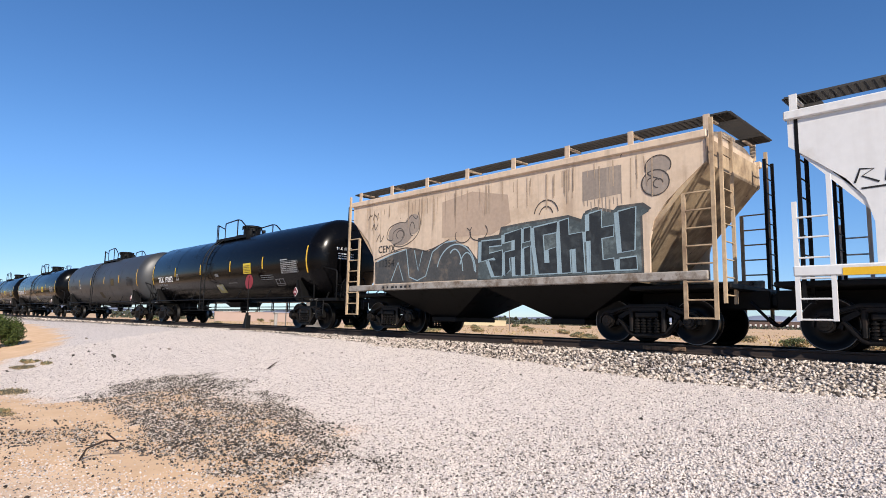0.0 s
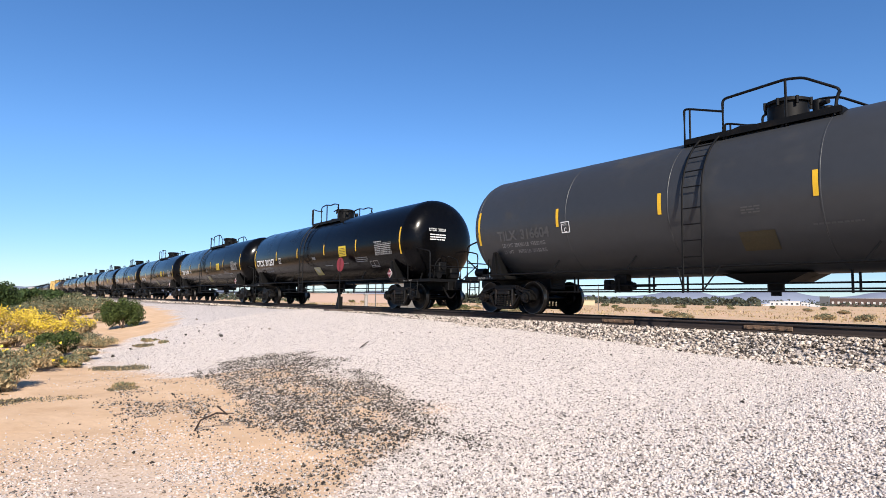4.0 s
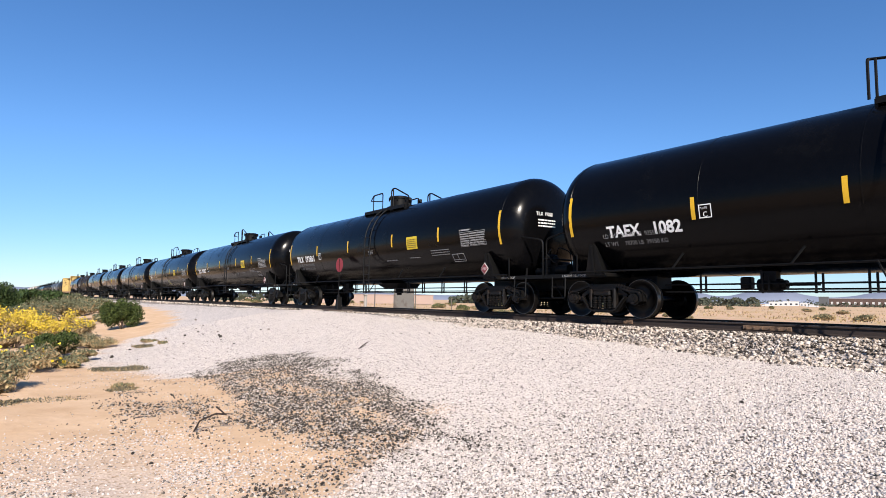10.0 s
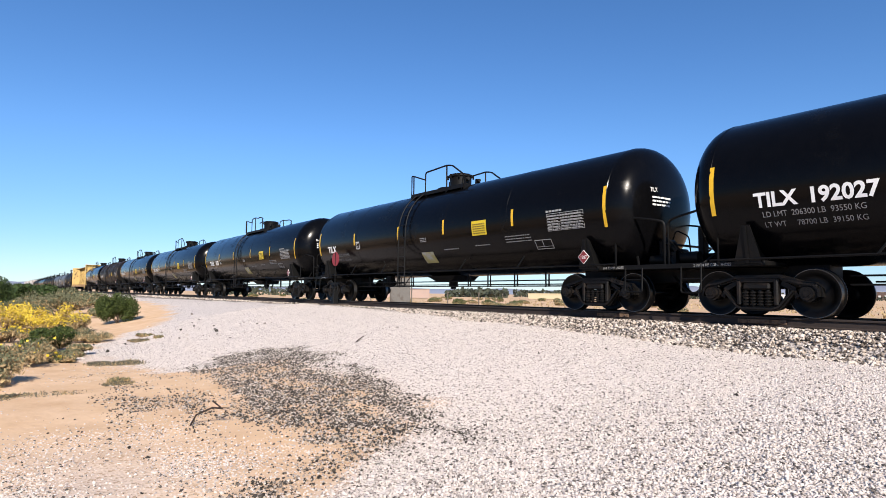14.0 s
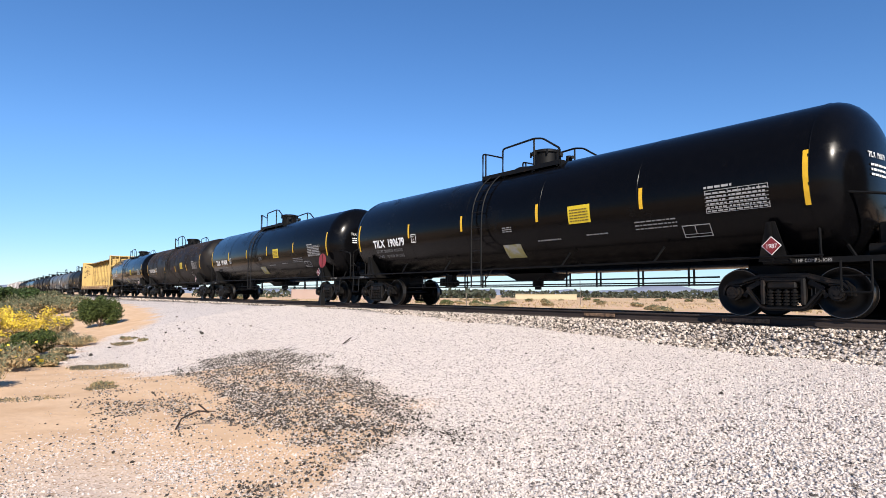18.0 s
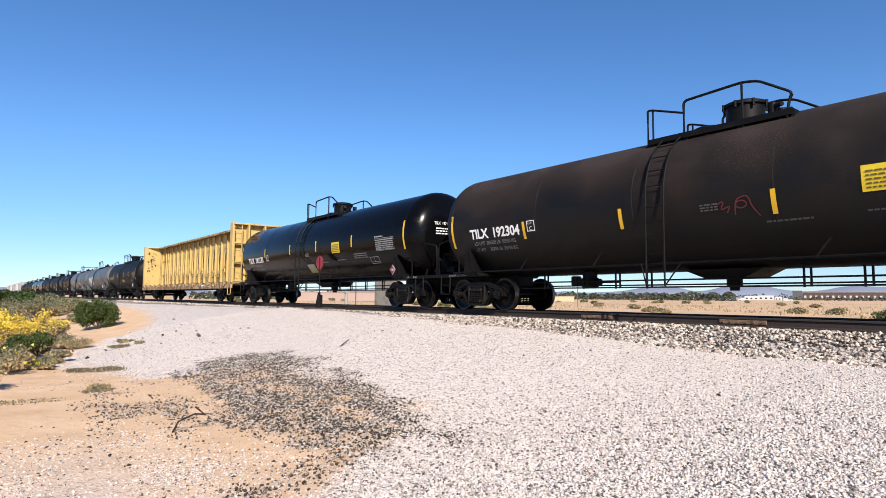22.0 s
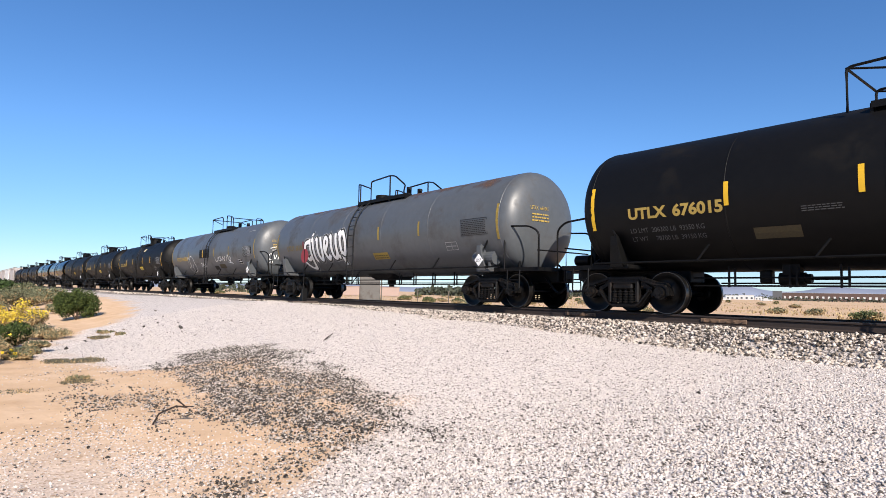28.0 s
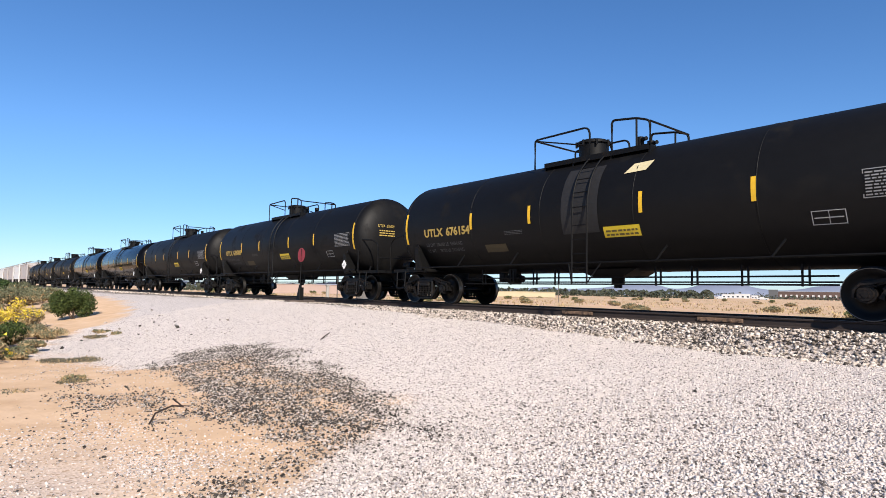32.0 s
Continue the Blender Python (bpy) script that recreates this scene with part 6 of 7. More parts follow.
RUST_FILM = rust_film("patchy rust film", (0.104, 0.052, 0.0312), 3.3, 3.9, 0.8)
BROWN_FILM = rust_film("brown rust film", (0.026, 0.0156, 0.0117), 2.3, 3.6, 0.85, 0.7, 0.25, 0.72)
RED_FADED = mat("faded red paint line", (0.104, 0.013, 0.0163), 0.7, vary=0.2)


# ---- covered hopper wagons ----
def hopper_wagon(coord, half=6.5, paint=TAN, label="", bays=3, ztop=4.0, zsill=1.38, seed=1, frame_paint=None, truck_x=4.9, graffiti=False, short_ladder=False):
    car = new("hopper_wagon")
    tagged(car, label, "hopper wagon", "wagons of the freight train")
    K = ("hop", half, ztop, bays, short_ladder)
    W = 1.52
    fp = frame_paint or paint
    edge = [(half - 1.40, zsill), (half - 1.40, 2.05), (half - 1.30, 2.45), (half - 1.05, 2.80), (half - 0.65, 3.15), (half - 0.25, ztop - 0.52), (half - 0.25, ztop)]
    side = edge + [(-x, z) for x, z in reversed(edge)]
    for s in (-1, 1):
        put("side_sheet", shared((K, "side", s), lambda b: plate(b, [(x, s * W, z) for x, z in side], (0, -s * 0.06, 0)), paint), car)
        put("side_sill", shared((K, "sill", s), lambda b: (box(b, 0, s * (W + 0.02), zsill - 0.06, 2 * half - 0.5, 0.12, 0.18, 0.02)), fp), car)
        put("top_chord", shared((K, "chord", s), lambda b: (box(b, 0, s * (W + 0.01), ztop + 0.02, 2 * half - 0.4, 0.10, 0.16, 0.02)), paint), car)
    def roof(b):
        pts = [(-W, ztop + 0.06), (-0.75, ztop + 0.26), (0.75, ztop + 0.26), (W, ztop + 0.06), (W, ztop), (-W, ztop)]
        plate(b, [(-half + 0.3, y, z) for y, z in pts], (2 * half - 0.6, 0, 0))
    put("roof", shared((K, "roof"), roof, paint), car)
    def hatch(b):
        box(b, 0, 0, ztop + 0.32, 1.6, 0.6, 0.12, 0.03)
    for k in range(-3, 4):
        put("roof_hatch", shared((K, "hatch"), hatch, paint), car, Matrix.Translation((k * half * 0.27, 0, 0)))
    # grated running boards on brackets along the roof edge
    def walkway(b):
        L = half + (0.08 if not short_ladder else -0.15)
        for y0 in (-1.25, 0.75):
            for k in range(11):
                box(b, 0, y0 + 0.05 * k, ztop + 0.45, 2 * L, 0.012, 0.035)
            n = int(2 * L / 0.12)
            for k in range(n):
                box(b, -L + k * 0.12, y0 + 0.25, ztop + 0.45, 0.012, 0.5, 0.03)
        for s in (-1, 1):
            for k in range(49):
                box(b, s * (L - 0.2), -1.2 + 0.05 * k, ztop + 0.45, 0.5, 0.012, 0.03)
    put("running_board", shared((K, "walk"), walkway, GRATE), car)
    for y in (-1, 1):
        def post(b):
            box(b, 0, y * 1.30, ztop + 0.27, 0.12, 0.03, 0.40)
            box(b, 0, y * 1.0, ztop + 0.42, 0.06, 0.5, 0.05)
        for x in np.linspace(-half + 0.3, half - 0.3, 8):
            put("board_bracket", shared((K, "post", y), post, paint), car, Matrix.Translation((float(x), 0, 0)))
    # sloped end sheets, end posts, ladders
    for s in (-1, 1):
        fl = pose(0, 0, 0, 0, 0, 0 if s > 0 else 180)
        def slope(b):
            plate(b, [(half - 0.27, -W + 0.02, ztop - 0.52), (half - 0.27, W - 0.02, ztop - 0.52), (half - 2.2, W - 0.02, zsill - 0.1), (half - 2.2, -W + 0.02, zsill - 0.1)], (-0.09, 0, 0.05))
            plate(b, [(half - 0.27, -W + 0.02, ztop), (half - 0.27, W - 0.02, ztop), (half - 0.27, W - 0.02, ztop - 0.52), (half - 0.27, -W + 0.02, ztop - 0.52)], (-0.05, 0, 0))
        put("end_sheet", shared((K, "slope", paint is TAN), slope, TAN_GRIMY_SHADED if paint is TAN else paint), car, fl)
        def platform(b):
            box(b, half - 0.9, 0, 1.12, 2.0, 2.9, 0.10, 0.02)
            box(b, half - 0.9, 0, 0.90, 2.6, 0.6, 0.36, 0.02)
        put("end_platform", shared((K, "plat"), platform, FRAME), car, fl)
        for y in (-1, 1):
            def ladder(b):
                for x, zz in (((half - 0.12, ztop + 0.3), (half - 0.68, 2.9)) if not short_ladder else ((half - 0.30, 2.5), (half - 0.82, 2.9))):
                    box(b, x, y * 1.56, (zz + 0.5) / 2, 0.07, 0.05, zz - 0.5)
                xa, xb = (half - 0.82, half - 0.30) if short_ladder else (half - 0.68, half - 0.12)
                for k in range(6 if short_ladder else 8):
                    z = 0.52 + 0.34 * k
                    rod(b, (xa, y * 1.57, z), (xb, y * 1.57, z), 0.016, 6)
            put("side_ladder", shared((K, "lad", y), ladder, TAN_GRIMY_SHADED if paint is TAN else paint), car, fl)
            xe = half - 0.38 if short_ladder else half + 0.02
            def end_ladder(b):
                for k in range(10):
                    z = 0.95 + 0.33 * k
                    rod(b, (xe, y * 1.50, z), (xe, y * 0.98, z), 0.014, 6)
                for yy in (0.98, 1.50):
                    box(b, xe, y * yy, (ztop + 0.8) / 2, 0.06, 0.05, ztop - 0.8)
            put("end_ladder", shared((K, "elad", y), end_ladder, (TAN_GRIMY_SHADED if paint is TAN else paint) if y < 0 and not short_ladder else FRAME), car, fl)
        coupler(car, s * (half - 0.05), s)
        truck(car, s * truck_x, coord)
    # discharge hoppers below the sill
    span = 2 * (half - 1.75)
    def bay(b):
        w = span / bays / 2
        for y in (-1, 1):
            plate(b, [(-w, y * W * 0.97, zsill - 0.14), (w, y * W * 0.97, zsill - 0.14), (0.42, y * 0.75, 0.48), (-0.42, y * 0.75, 0.48)], (0, -y * 0.03, 0))
        for s in (-1, 1):
            plate(b, [(s * w, -W * 0.97, zsill - 0.14), (s * w, W * 0.97, zsill - 0.14), (s * 0.42, 0.75, 0.48), (s * 0.42, -0.75, 0.48)], (-s * 0.03, 0, 0))
        box(b, 0, 0, 0.42, 0.95, 1.7, 0.14, 0.02)
    for k in range(bays):
        put("discharge_bay", shared((K, "bay"), bay, FRAME), car, Matrix.Translation(((k - (bays - 1) / 2) * span / bays, 0, 0)))
    if graffiti:
        hopper_graffiti(car, W, zsill, ztop)
    elif paint is WHITE_CAR:
        for x in (-half + 0.95, half - 1.85):
            side_decal(car, "reflector", [quad(x, zsill - 0.15, x + 0.9, zsill - 0.03)], YELLOW, W + 0.08, 0.006, "yellow reflective strip")
        scr = [[(-4.98, 2.70), (-4.9, 2.92), (-4.72, 2.90), (-4.88, 2.80), (-4.66, 2.68)], [(-4.35, 2.90), (-4.55, 2.88), (-4.58, 2.70), (-4.38, 2.68)], [(-4.56, 2.79), (-4.42, 2.80)], [(-4.9, 2.60), (-4.3, 2.62), (-3.6, 2.66)], [(-4.2, 2.68), (-4.1, 2.92), (-4.0, 2.70)], [(-3.9, 2.92), (-3.8, 2.68), (-3.65, 2.92)]]
        side_decal(car, "dark_scrawl", [ribbon(q, 0.03) for q in scr], BLACK_PAINT, W, 0.006)
    return car


def side_decal(car, name, shapes, material, W, lift, label=""):
    """Flat shapes (x, z) on the near side sheet."""
    me = bpy.data.meshes.new(name)
    vs, fs = [], []
    for v2, f2 in shapes:
        k = len(vs)
        lift += 0.0002
        vs += [(x, -W - lift, z) for x, z in v2]
        fs += [tuple(i + k for i in f) for f in f2]
    me.from_pydata(vs, [], fs)
    me.materials.append(material)
    ob = part(name, me, None, car, label)
    if name in ("dark_outline", "throw_up", "warning_text", "instruction_text", "sill_print", "paint_drips", "rust_runs", "pale_outline", "letter_outline", "dark_scrawl"):
        tagged(ob, kind="stuff")
    return ob


TEAL = mat("dark slate spray paint", (0.016, 0.020, 0.022), 0.6, vary=0.35, scale=9, dirt=(0.045, 0.055, 0.06), dirt_amount=0.35, dirt_scale=5)
PALE_BLUE = mat("pale blue spray paint", (0.26, 0.35, 0.39), 0.65, vary=0.2, scale=8)
OUTLINE_GREY = mat("thin dark spray line", (0.0585, 0.0488, 0.0423), 0.7, vary=0.3, scale=8)
FIELD_BLUE = mat("grey-green spray paint", (0.055, 0.072, 0.075), 0.65, vary=0.35, scale=6, dirt=(0.16, 0.20, 0.205), dirt_amount=0.35, dirt_scale=3)
GREY_SPRAY = mat("thin grey spray paint", (0.273, 0.2275, 0.1885), 0.7, vary=0.2, scale=5, streak=0.7, streak_colour=(0.403, 0.325, 0.247))
PEACH = mat("peach spray paint", (0.403, 0.3055, 0.2275), 0.7, vary=0.15, scale=4, streak=0.5, streak_colour=(0.442, 0.351, 0.26))
SLATE = mat("slate grey spray paint", (0.055, 0.057, 0.056), 0.65, vary=0.35, scale=5, dirt=(0.15, 0.125, 0.10), dirt_amount=0.3, dirt_scale=3)

GRIME_RUN = mat("thin brown grime", (0.36, 0.275, 0.195), 0.75, vary=0.3, scale=6)

# outlines of the block letters on a cell 1 wide and 1 high
BLOCK = {
    "S": [[(0.0, 1.0), (0.95, 1.0), (0.95, 0.82), (0.38, 0.82), (0.38, 0.64), (1.0, 0.70), (1.0, 0.0), (0.62, 0.0), (0.35, 0.45), (0.68, 0.45), (0.62, 0.50), (0.0, 0.42)]],
    "A": [[(0.05, 0.92), (1.0, 1.0), (1.0, 0.0), (0.66, 0.0), (0.62, 0.40), (0.36, 0.38), (0.40, 0.12), (0.10, 0.0), (0.05, 0.52), (0.62, 0.56), (0.62, 0.76), (0.05, 0.72)]],
    "I": [[(0.12, 0.56), (0.85, 0.60), (0.90, 0.0), (0.20, 0.0)], [(0.08, 0.98), (0.85, 1.0), (0.85, 0.70), (0.08, 0.68)]],
    "G": [[(0.0, 0.96), (1.0, 1.02), (0.98, 0.80), (0.42, 0.78), (0.50, 0.22), (0.66, 0.22), (0.62, 0.48), (0.98, 0.52), (1.02, 0.0), (0.22, 0.0), (0.05, 0.6)]],
    "H": [[(0.0, 1.02), (0.38, 1.06), (0.40, 0.74), (0.92, 0.76), (1.0, 0.0), (0.66, 0.0), (0.62, 0.45), (0.44, 0.44), (0.48, 0.0), (0.10, 0.0)]],
    "T": [[(0.12, 1.06), (0.58, 1.10), (0.58, 0.78), (1.0, 0.80), (0.98, 0.60), (0.58, 0.58), (0.62, 0.20), (0.98, 0.22), (1.02, 0.0), (0.18, 0.0), (0.16, 0.56), (0.0, 0.55), (0.0, 0.74), (0.12, 0.75)]],
    "!": [[(0.10, 1.0), (0.95, 1.04), (0.88, 0.32), (0.24, 0.30)], [(0.15, 0.20), (0.95, 0.22), (0.98, 0.0), (0.15, 0.0)]],
}


def hopper_graffiti(car, W, zsill, ztop):
    z0 = zsill + 0.08
    cells = [("S", -0.05, 0.66, 0.92), ("A", 0.68, 1.24, 1.12), ("I", 1.27, 1.56, 1.14), ("G", 1.59, 2.26, 1.16), ("H", 2.30, 2.98, 1.16), ("T", 2.99, 3.68, 1.20), ("!", 3.72, 4.20, 1.24)]
    band = [(-0.14, z0 - 0.03), (4.28, z0 - 0.03), (4.26, z0 + 1.10), (4.46, z0 + 1.20), (4.28, z0 + 1.34), (3.70, z0 + 1.34), (3.62, z0 + 1.26), (3.20, z0 + 1.38), (2.94, z0 + 1.32), (2.86, z0 + 1.14), (2.5, z0 + 1.28), (1.3, z0 + 1.24), (0.64, z0 + 1.20), (0.58, z0 + 1.02), (-0.12, z0 + 0.98)]
    rim = [(x + (0.05 if x > 1.5 else -0.05), z + (0.05 if z > z0 else -0.02)) for x, z in band]
    side_decal(car, "letter_rim", [(rim, [tuple(range(len(rim)))])], SLATE, W, 0.004)
    side_decal(car, "letter_field", [(band, [tuple(range(len(band)))])], FIELD_BLUE, W, 0.007, "grey-blue field behind block letters")
    front = []
    for ch, xa, xb, h in cells:
        for pts in BLOCK[ch]:
            front.append(([(xa + a * (xb - xa), z0 + 0.03 + b * h) for a, b in pts], [tuple(range(len(pts)))]))
    lines = []
    for ch, xa, xb, h in cells:
        for pts in BLOCK[ch]:
            q = [(xa + a * (xb - xa), z0 + 0.03 + b * h) for a, b in pts]
            lines.append(ribbon(q + q[:1], 0.03))
    side_decal(car, "letter_outline", lines, PALE_BLUE, W, 0.0125, "thin pale blue letter outlines")
    side_decal(car, "letter_sides", [([(x - 0.095, z - 0.02) for x, z in v], f) for v, f in front], PALE_BLUE, W, 0.0085, "pale blue sides of the letters")
    side_decal(car, "block_letters", front, TEAL, W, 0.010, "dark teal block letters")
    # slate lettering low on the other half, with pale curved outlines
    blob = [(-4.35, z0 - 0.02), (0.0, z0 - 0.02), (-0.1, 1.85), (-0.5, 2.30), (-1.1, 2.50), (-1.7, 2.40), (-2.0, 2.28), (-2.6, 2.42), (-3.4, 2.38), (-3.9, 2.22), (-4.4, 2.10)]
    side_decal(car, "grey_lettering", [(blob, [tuple(range(len(blob)))])], SLATE, W, 0.003, "slate grey bubble lettering")
    lines = [curl(-0.95, 1.62, 0.72, 0.78, 165, 0), curl(-1.0, 1.55, 0.32, 0.72, 120, 10), curl(-0.55, 1.55, 0.28, 0.6, 150, 10), [(-2.95, 2.40), (-2.8, 1.6), (-2.45, 1.48), (-2.1, 1.6), (-1.85, 2.25)], [(-2.6, 2.35), (-2.42, 1.75), (-2.25, 2.32)], [(-4.3, 2.12), (-3.6, 2.3), (-2.95, 2.40)], [(-1.85, 2.25), (-1.4, 2.48), (-0.9, 2.50)], [(-3.6, 1.5), (-3.3, 2.05), (-3.05, 1.5)]]
    side_decal(car, "pale_outline", [ribbon(q, 0.035) for q in lines], PALE_BLUE, W, 0.006)
    # old throw-ups higher up, in thin dark line and fill
    side_decal(car, "buffed_patch", [([(2.92, 3.05), (3.86, 3.10), (3.86, 3.72), (2.92, 3.72)], [(0, 1, 2, 3)])], GREY_SPRAY, W, 0.003, "grey patch over older paint")
    side_decal(car, "buffed_patch", [([(-1.5, 2.62), (0.3, 2.55), (0.9, 2.8), (0.8, 3.5), (-0.4, 3.75), (-1.5, 3.6)], [(0, 1, 2, 3, 4, 5)])], PEACH, W, 0.003, "peach patch over older paint")
    fills = [curl(-3.25, 2.88, 0.55, 0.34, 0, 360), curl(-2.7, 3.12, 0.34, 0.30, 0, 360), curl(4.60, 3.22, 0.28, 0.24, 0, 360), curl(4.66, 3.55, 0.26, 0.2, 0, 360)]
    side_decal(car, "throw_up", [(q[:-1], [tuple(range(len(q) - 1))]) for q in fills], GREY_SPRAY, W, 0.005, "thin grey bubble shapes")
    outl = [[(-2.45, 3.45), (-2.55, 3.25), (-2.75, 3.38), (-3.0, 3.20), (-3.3, 3.22), (-3.75, 3.10), (-3.85, 2.80), (-3.6, 2.72), (-3.55, 2.95), (-3.25, 3.05), (-3.05, 2.85), (-3.25, 2.65), (-3.55, 2.58), (-3.2, 2.50), (-2.75, 2.62), (-2.45, 2.85), (-2.38, 3.15), (-2.45, 3.45)], curl(-3.25, 2.86, 0.16, 0.12, -60, 240), curl(-2.72, 2.98, 0.1, 0.2, 0, 300), curl(4.60, 3.22, 0.29, 0.26, 0, 360), curl(4.66, 3.55, 0.27, 0.22, -30, 250), curl(4.55, 3.26, 0.12, 0.07, 0, 180), curl(4.66, 3.20, 0.10, 0.09, 0, 270), curl(-0.7, 2.62, 0.28, 0.20, 150, 420), curl(-0.15, 2.66, 0.3, 0.22, 140, 400), curl(1.95, 2.85, 0.34, 0.36, 10, 170), curl(1.95, 2.80, 0.2, 0.26, 20, 160), [(-4.8, 3.45), (-4.7, 3.62)], [(-4.75, 3.55), (-4.6, 3.58)], [(-4.55, 3.42), (-4.5, 3.60), (-4.38, 3.50)], [(-4.35, 3.40), (-4.3, 3.62)], [(-4.6, 3.1), (-4.5, 3.3), (-4.42, 3.12), (-4.3, 3.3)], [(-4.35, 2.75), (-4.2, 2.95), (-4.15, 2.72), (-4.0, 2.9)], [(-4.4, 2.18), (-3.6, 2.36), (-2.95, 2.45), (-2.1, 2.30), (-1.2, 2.55)]]
    side_decal(car, "dark_outline", [ribbon(fine_line(q), 0.024) for q in outl], OUTLINE_GREY, W, 0.008)
    side_decal(car, "wagon_number", [letters("CEMX", -4.25, 2.38, 0.30), letters("11354", -4.22, 1.94, 0.30)], BLACK_PAINT, W, 0.012)
    rnd = random.Random(17)
    runs = []
    for k in range(70):
        x, z = rnd.uniform(-5.0, 4.9), ztop - rnd.uniform(0.12, 0.3)
        runs.append(ribbon([(x, z), (x + rnd.uniform(-0.02, 0.02), z - rnd.uniform(0.15, 0.9))], rnd.uniform(0.008, 0.03)))
    side_decal(car, "rust_runs", runs, GRIME_RUN, W, 0.0025, "thin brown runs below the roof edge")
    rnd = random.Random(7)
    side_decal(car, "sill_print", [quad(x, zsill - 0.09, x + rnd.uniform(0.06, 0.16), zsill - 0.03) for x in np.arange(-3.9, -2.6, 0.2)], BLACK_PAINT, W, 0.085)
    drips = [ribbon([(x, 3.1 + rnd.uniform(-0.1, 0.1)), (x + 0.01, 3.1 - rnd.uniform(0.15, 0.5))], 0.02) for x in np.arange(2.95, 3.86, 0.09)]
    side_decal(car, "paint_drips", drips, GREY_SPRAY, W, 0.004)


# ---- centre-beam flat wagon with bulkheads ----
def centerbeam_wagon(coord, half=11.8, label=""):
    car = new("centerbeam_wagon")
    tagged(car, label, "flat wagon", "wagons of the freight train")
    z0, z1 = 1.12, 4.46
    W = 1.40
    put("center_sill", shared("cb_sill", lambda b: box(b, 0, 0, 1.0, 2 * half, 0.7, 0.5, 0.02), FRAME), car)
    put("deck", shared("cb_deck", lambda b: box(b, 0, 0, z0 - 0.03, 2 * half, 2 * W - 0.1, 0.07), CAR_YELLOW_RUSTY), car)
    for s in (-1, 1):
        put("side_sill", shared(("cb_side", s), lambda b: box(b, 0, s * W, 0.97, 2 * half, 0.10, 0.36, 0.02), CAR_YELLOW_RUSTY), car)
    # end bulkheads with ribs
    for s in (-1, 1):
        fl = pose(0, 0, 0, 0, 0, 0 if s > 0 else 180)
        zm, zh = (z0 + z1) / 2 + 0.05, z1 - z0 + 0.1
        bulk = put("bulkhead", shared("cb_bulk", lambda b: box(b, half - 0.45, 0, zm, 0.06, 2 * W, zh), CAR_YELLOW), car, fl)
        for y in (-W, -0.48, 0.48, W):
            put("bulkhead_post", shared(("cb_bpost", y), lambda b: box(b, half - 0.21, y, zm, 0.42, 0.09, zh, 0.01), CAR_YELLOW), bulk)
        for z in (z0 + 0.1, 2.25, 3.4, z1 + 0.05):
            put("bulkhead_rib", shared(("cb_brib", z), lambda b: box(b, half - 0.24, 0, z, 0.36, 2 * W - 0.1, 0.09, 0.01), CAR_YELLOW), bulk)
        def ladder(b):
            for k in range(10):
                rod(b, (half + 0.0, -1.34, z0 + 0.2 + 0.33 * k), (half + 0.0, -0.90, z0 + 0.2 + 0.33 * k), 0.014, 6)
            for y in (-1.34, -0.90):
                box(b, half, y, (z0 + z1) / 2, 0.05, 0.04, z1 - z0 - 0.1)
            pipe(b, rounded([(half - 0.1, -1.42, 1.0), (half - 0.1, -1.44, 0.45), (half - 0.6, -1.44, 0.45), (half - 0.6, -1.42, 1.0)], 0.06), 0.02)
        put("ladder", shared("cb_ladder", ladder, CAR_YELLOW), car, fl)
        put("brake_housing", shared("cb_brake", lambda b: (box(b, half + 0.14, 0.1, 1.45, 0.24, 0.8, 0.75, 0.02), box(b, half + 0.1, 0, 1.02, 0.5, 2.5, 0.12, 0.01)), SHOE_BROWN), car, fl, "dark red-brown brake housing on the end platform")
        coupler(car, s * (half - 0.05), s)
        truck(car, s * (half - 3.01), coord)
        # gusset plates where the chord meets the bulkhead
        for y in (-1, 1):
            put("gusset", shared(("cb_gusset", y), lambda b: plate(b, [(half - 0.48, y * (W - 0.1), z1 + 0.04), (half - 0.95, y * 0.46, z1 + 0.03), (half - 0.48, y * 0.46, z1 + 0.03)], (0, 0, -0.05)), CAR_YELLOW), bulk)
    # the beam: posts, top chord, panels with tall oval holes
    inner = half - 0.48
    bayw = 1.215
    n_oval = 13
    a0 = 7.75 - n_oval * bayw
    xs = [-inner, a0 - 2.43, a0 - 1.20, a0 - 0.60, a0] + [a0 + bayw * k for k in range(1, n_oval)] + [7.75, 8.35, 8.95, 10.18, inner]
    def chord(b):
        box(b, 0, 0, z1, 2 * (half - 0.5), 0.84, 0.08, 0.02)
        box(b, 0, -0.42, z1 - 0.03, 2 * (half - 0.5), 0.04, 0.13, 0.01)
        box(b, 0, 0.42, z1 - 0.03, 2 * (half - 0.5), 0.04, 0.13, 0.01)
    put("top_chord", shared("cb_chord", chord, CAR_YELLOW_CHIPPED), car, None, "yellow top chord with chipped, rusty edges")
    def post(b):
        plate(b, [(-0.02, -0.18, z0), (-0.02, 0.18, z0), (-0.02, 0.16, z1 - 0.05), (-0.02, -0.16, z1 - 0.05)], (0.04, 0, 0))
    def flange(b):
        for s in (-1, 1):
            plate(b, [(-0.05, s * 0.188, z0), (0.05, s * 0.188, z0), (0.042, s * 0.168, z1 - 0.08), (-0.042, s * 0.168, z1 - 0.08)], (0, -s * 0.01, 0))
    for x in xs:
        p = put("post", shared("cb_post", post, CAR_YELLOW), car, Matrix.Translation((x, 0, 0)))
        put("post_flange", shared("cb_flange", flange, POST_EDGE_SHADE), p, Matrix.Translation((0, -0.008, 0)), "dark rusty post edge")
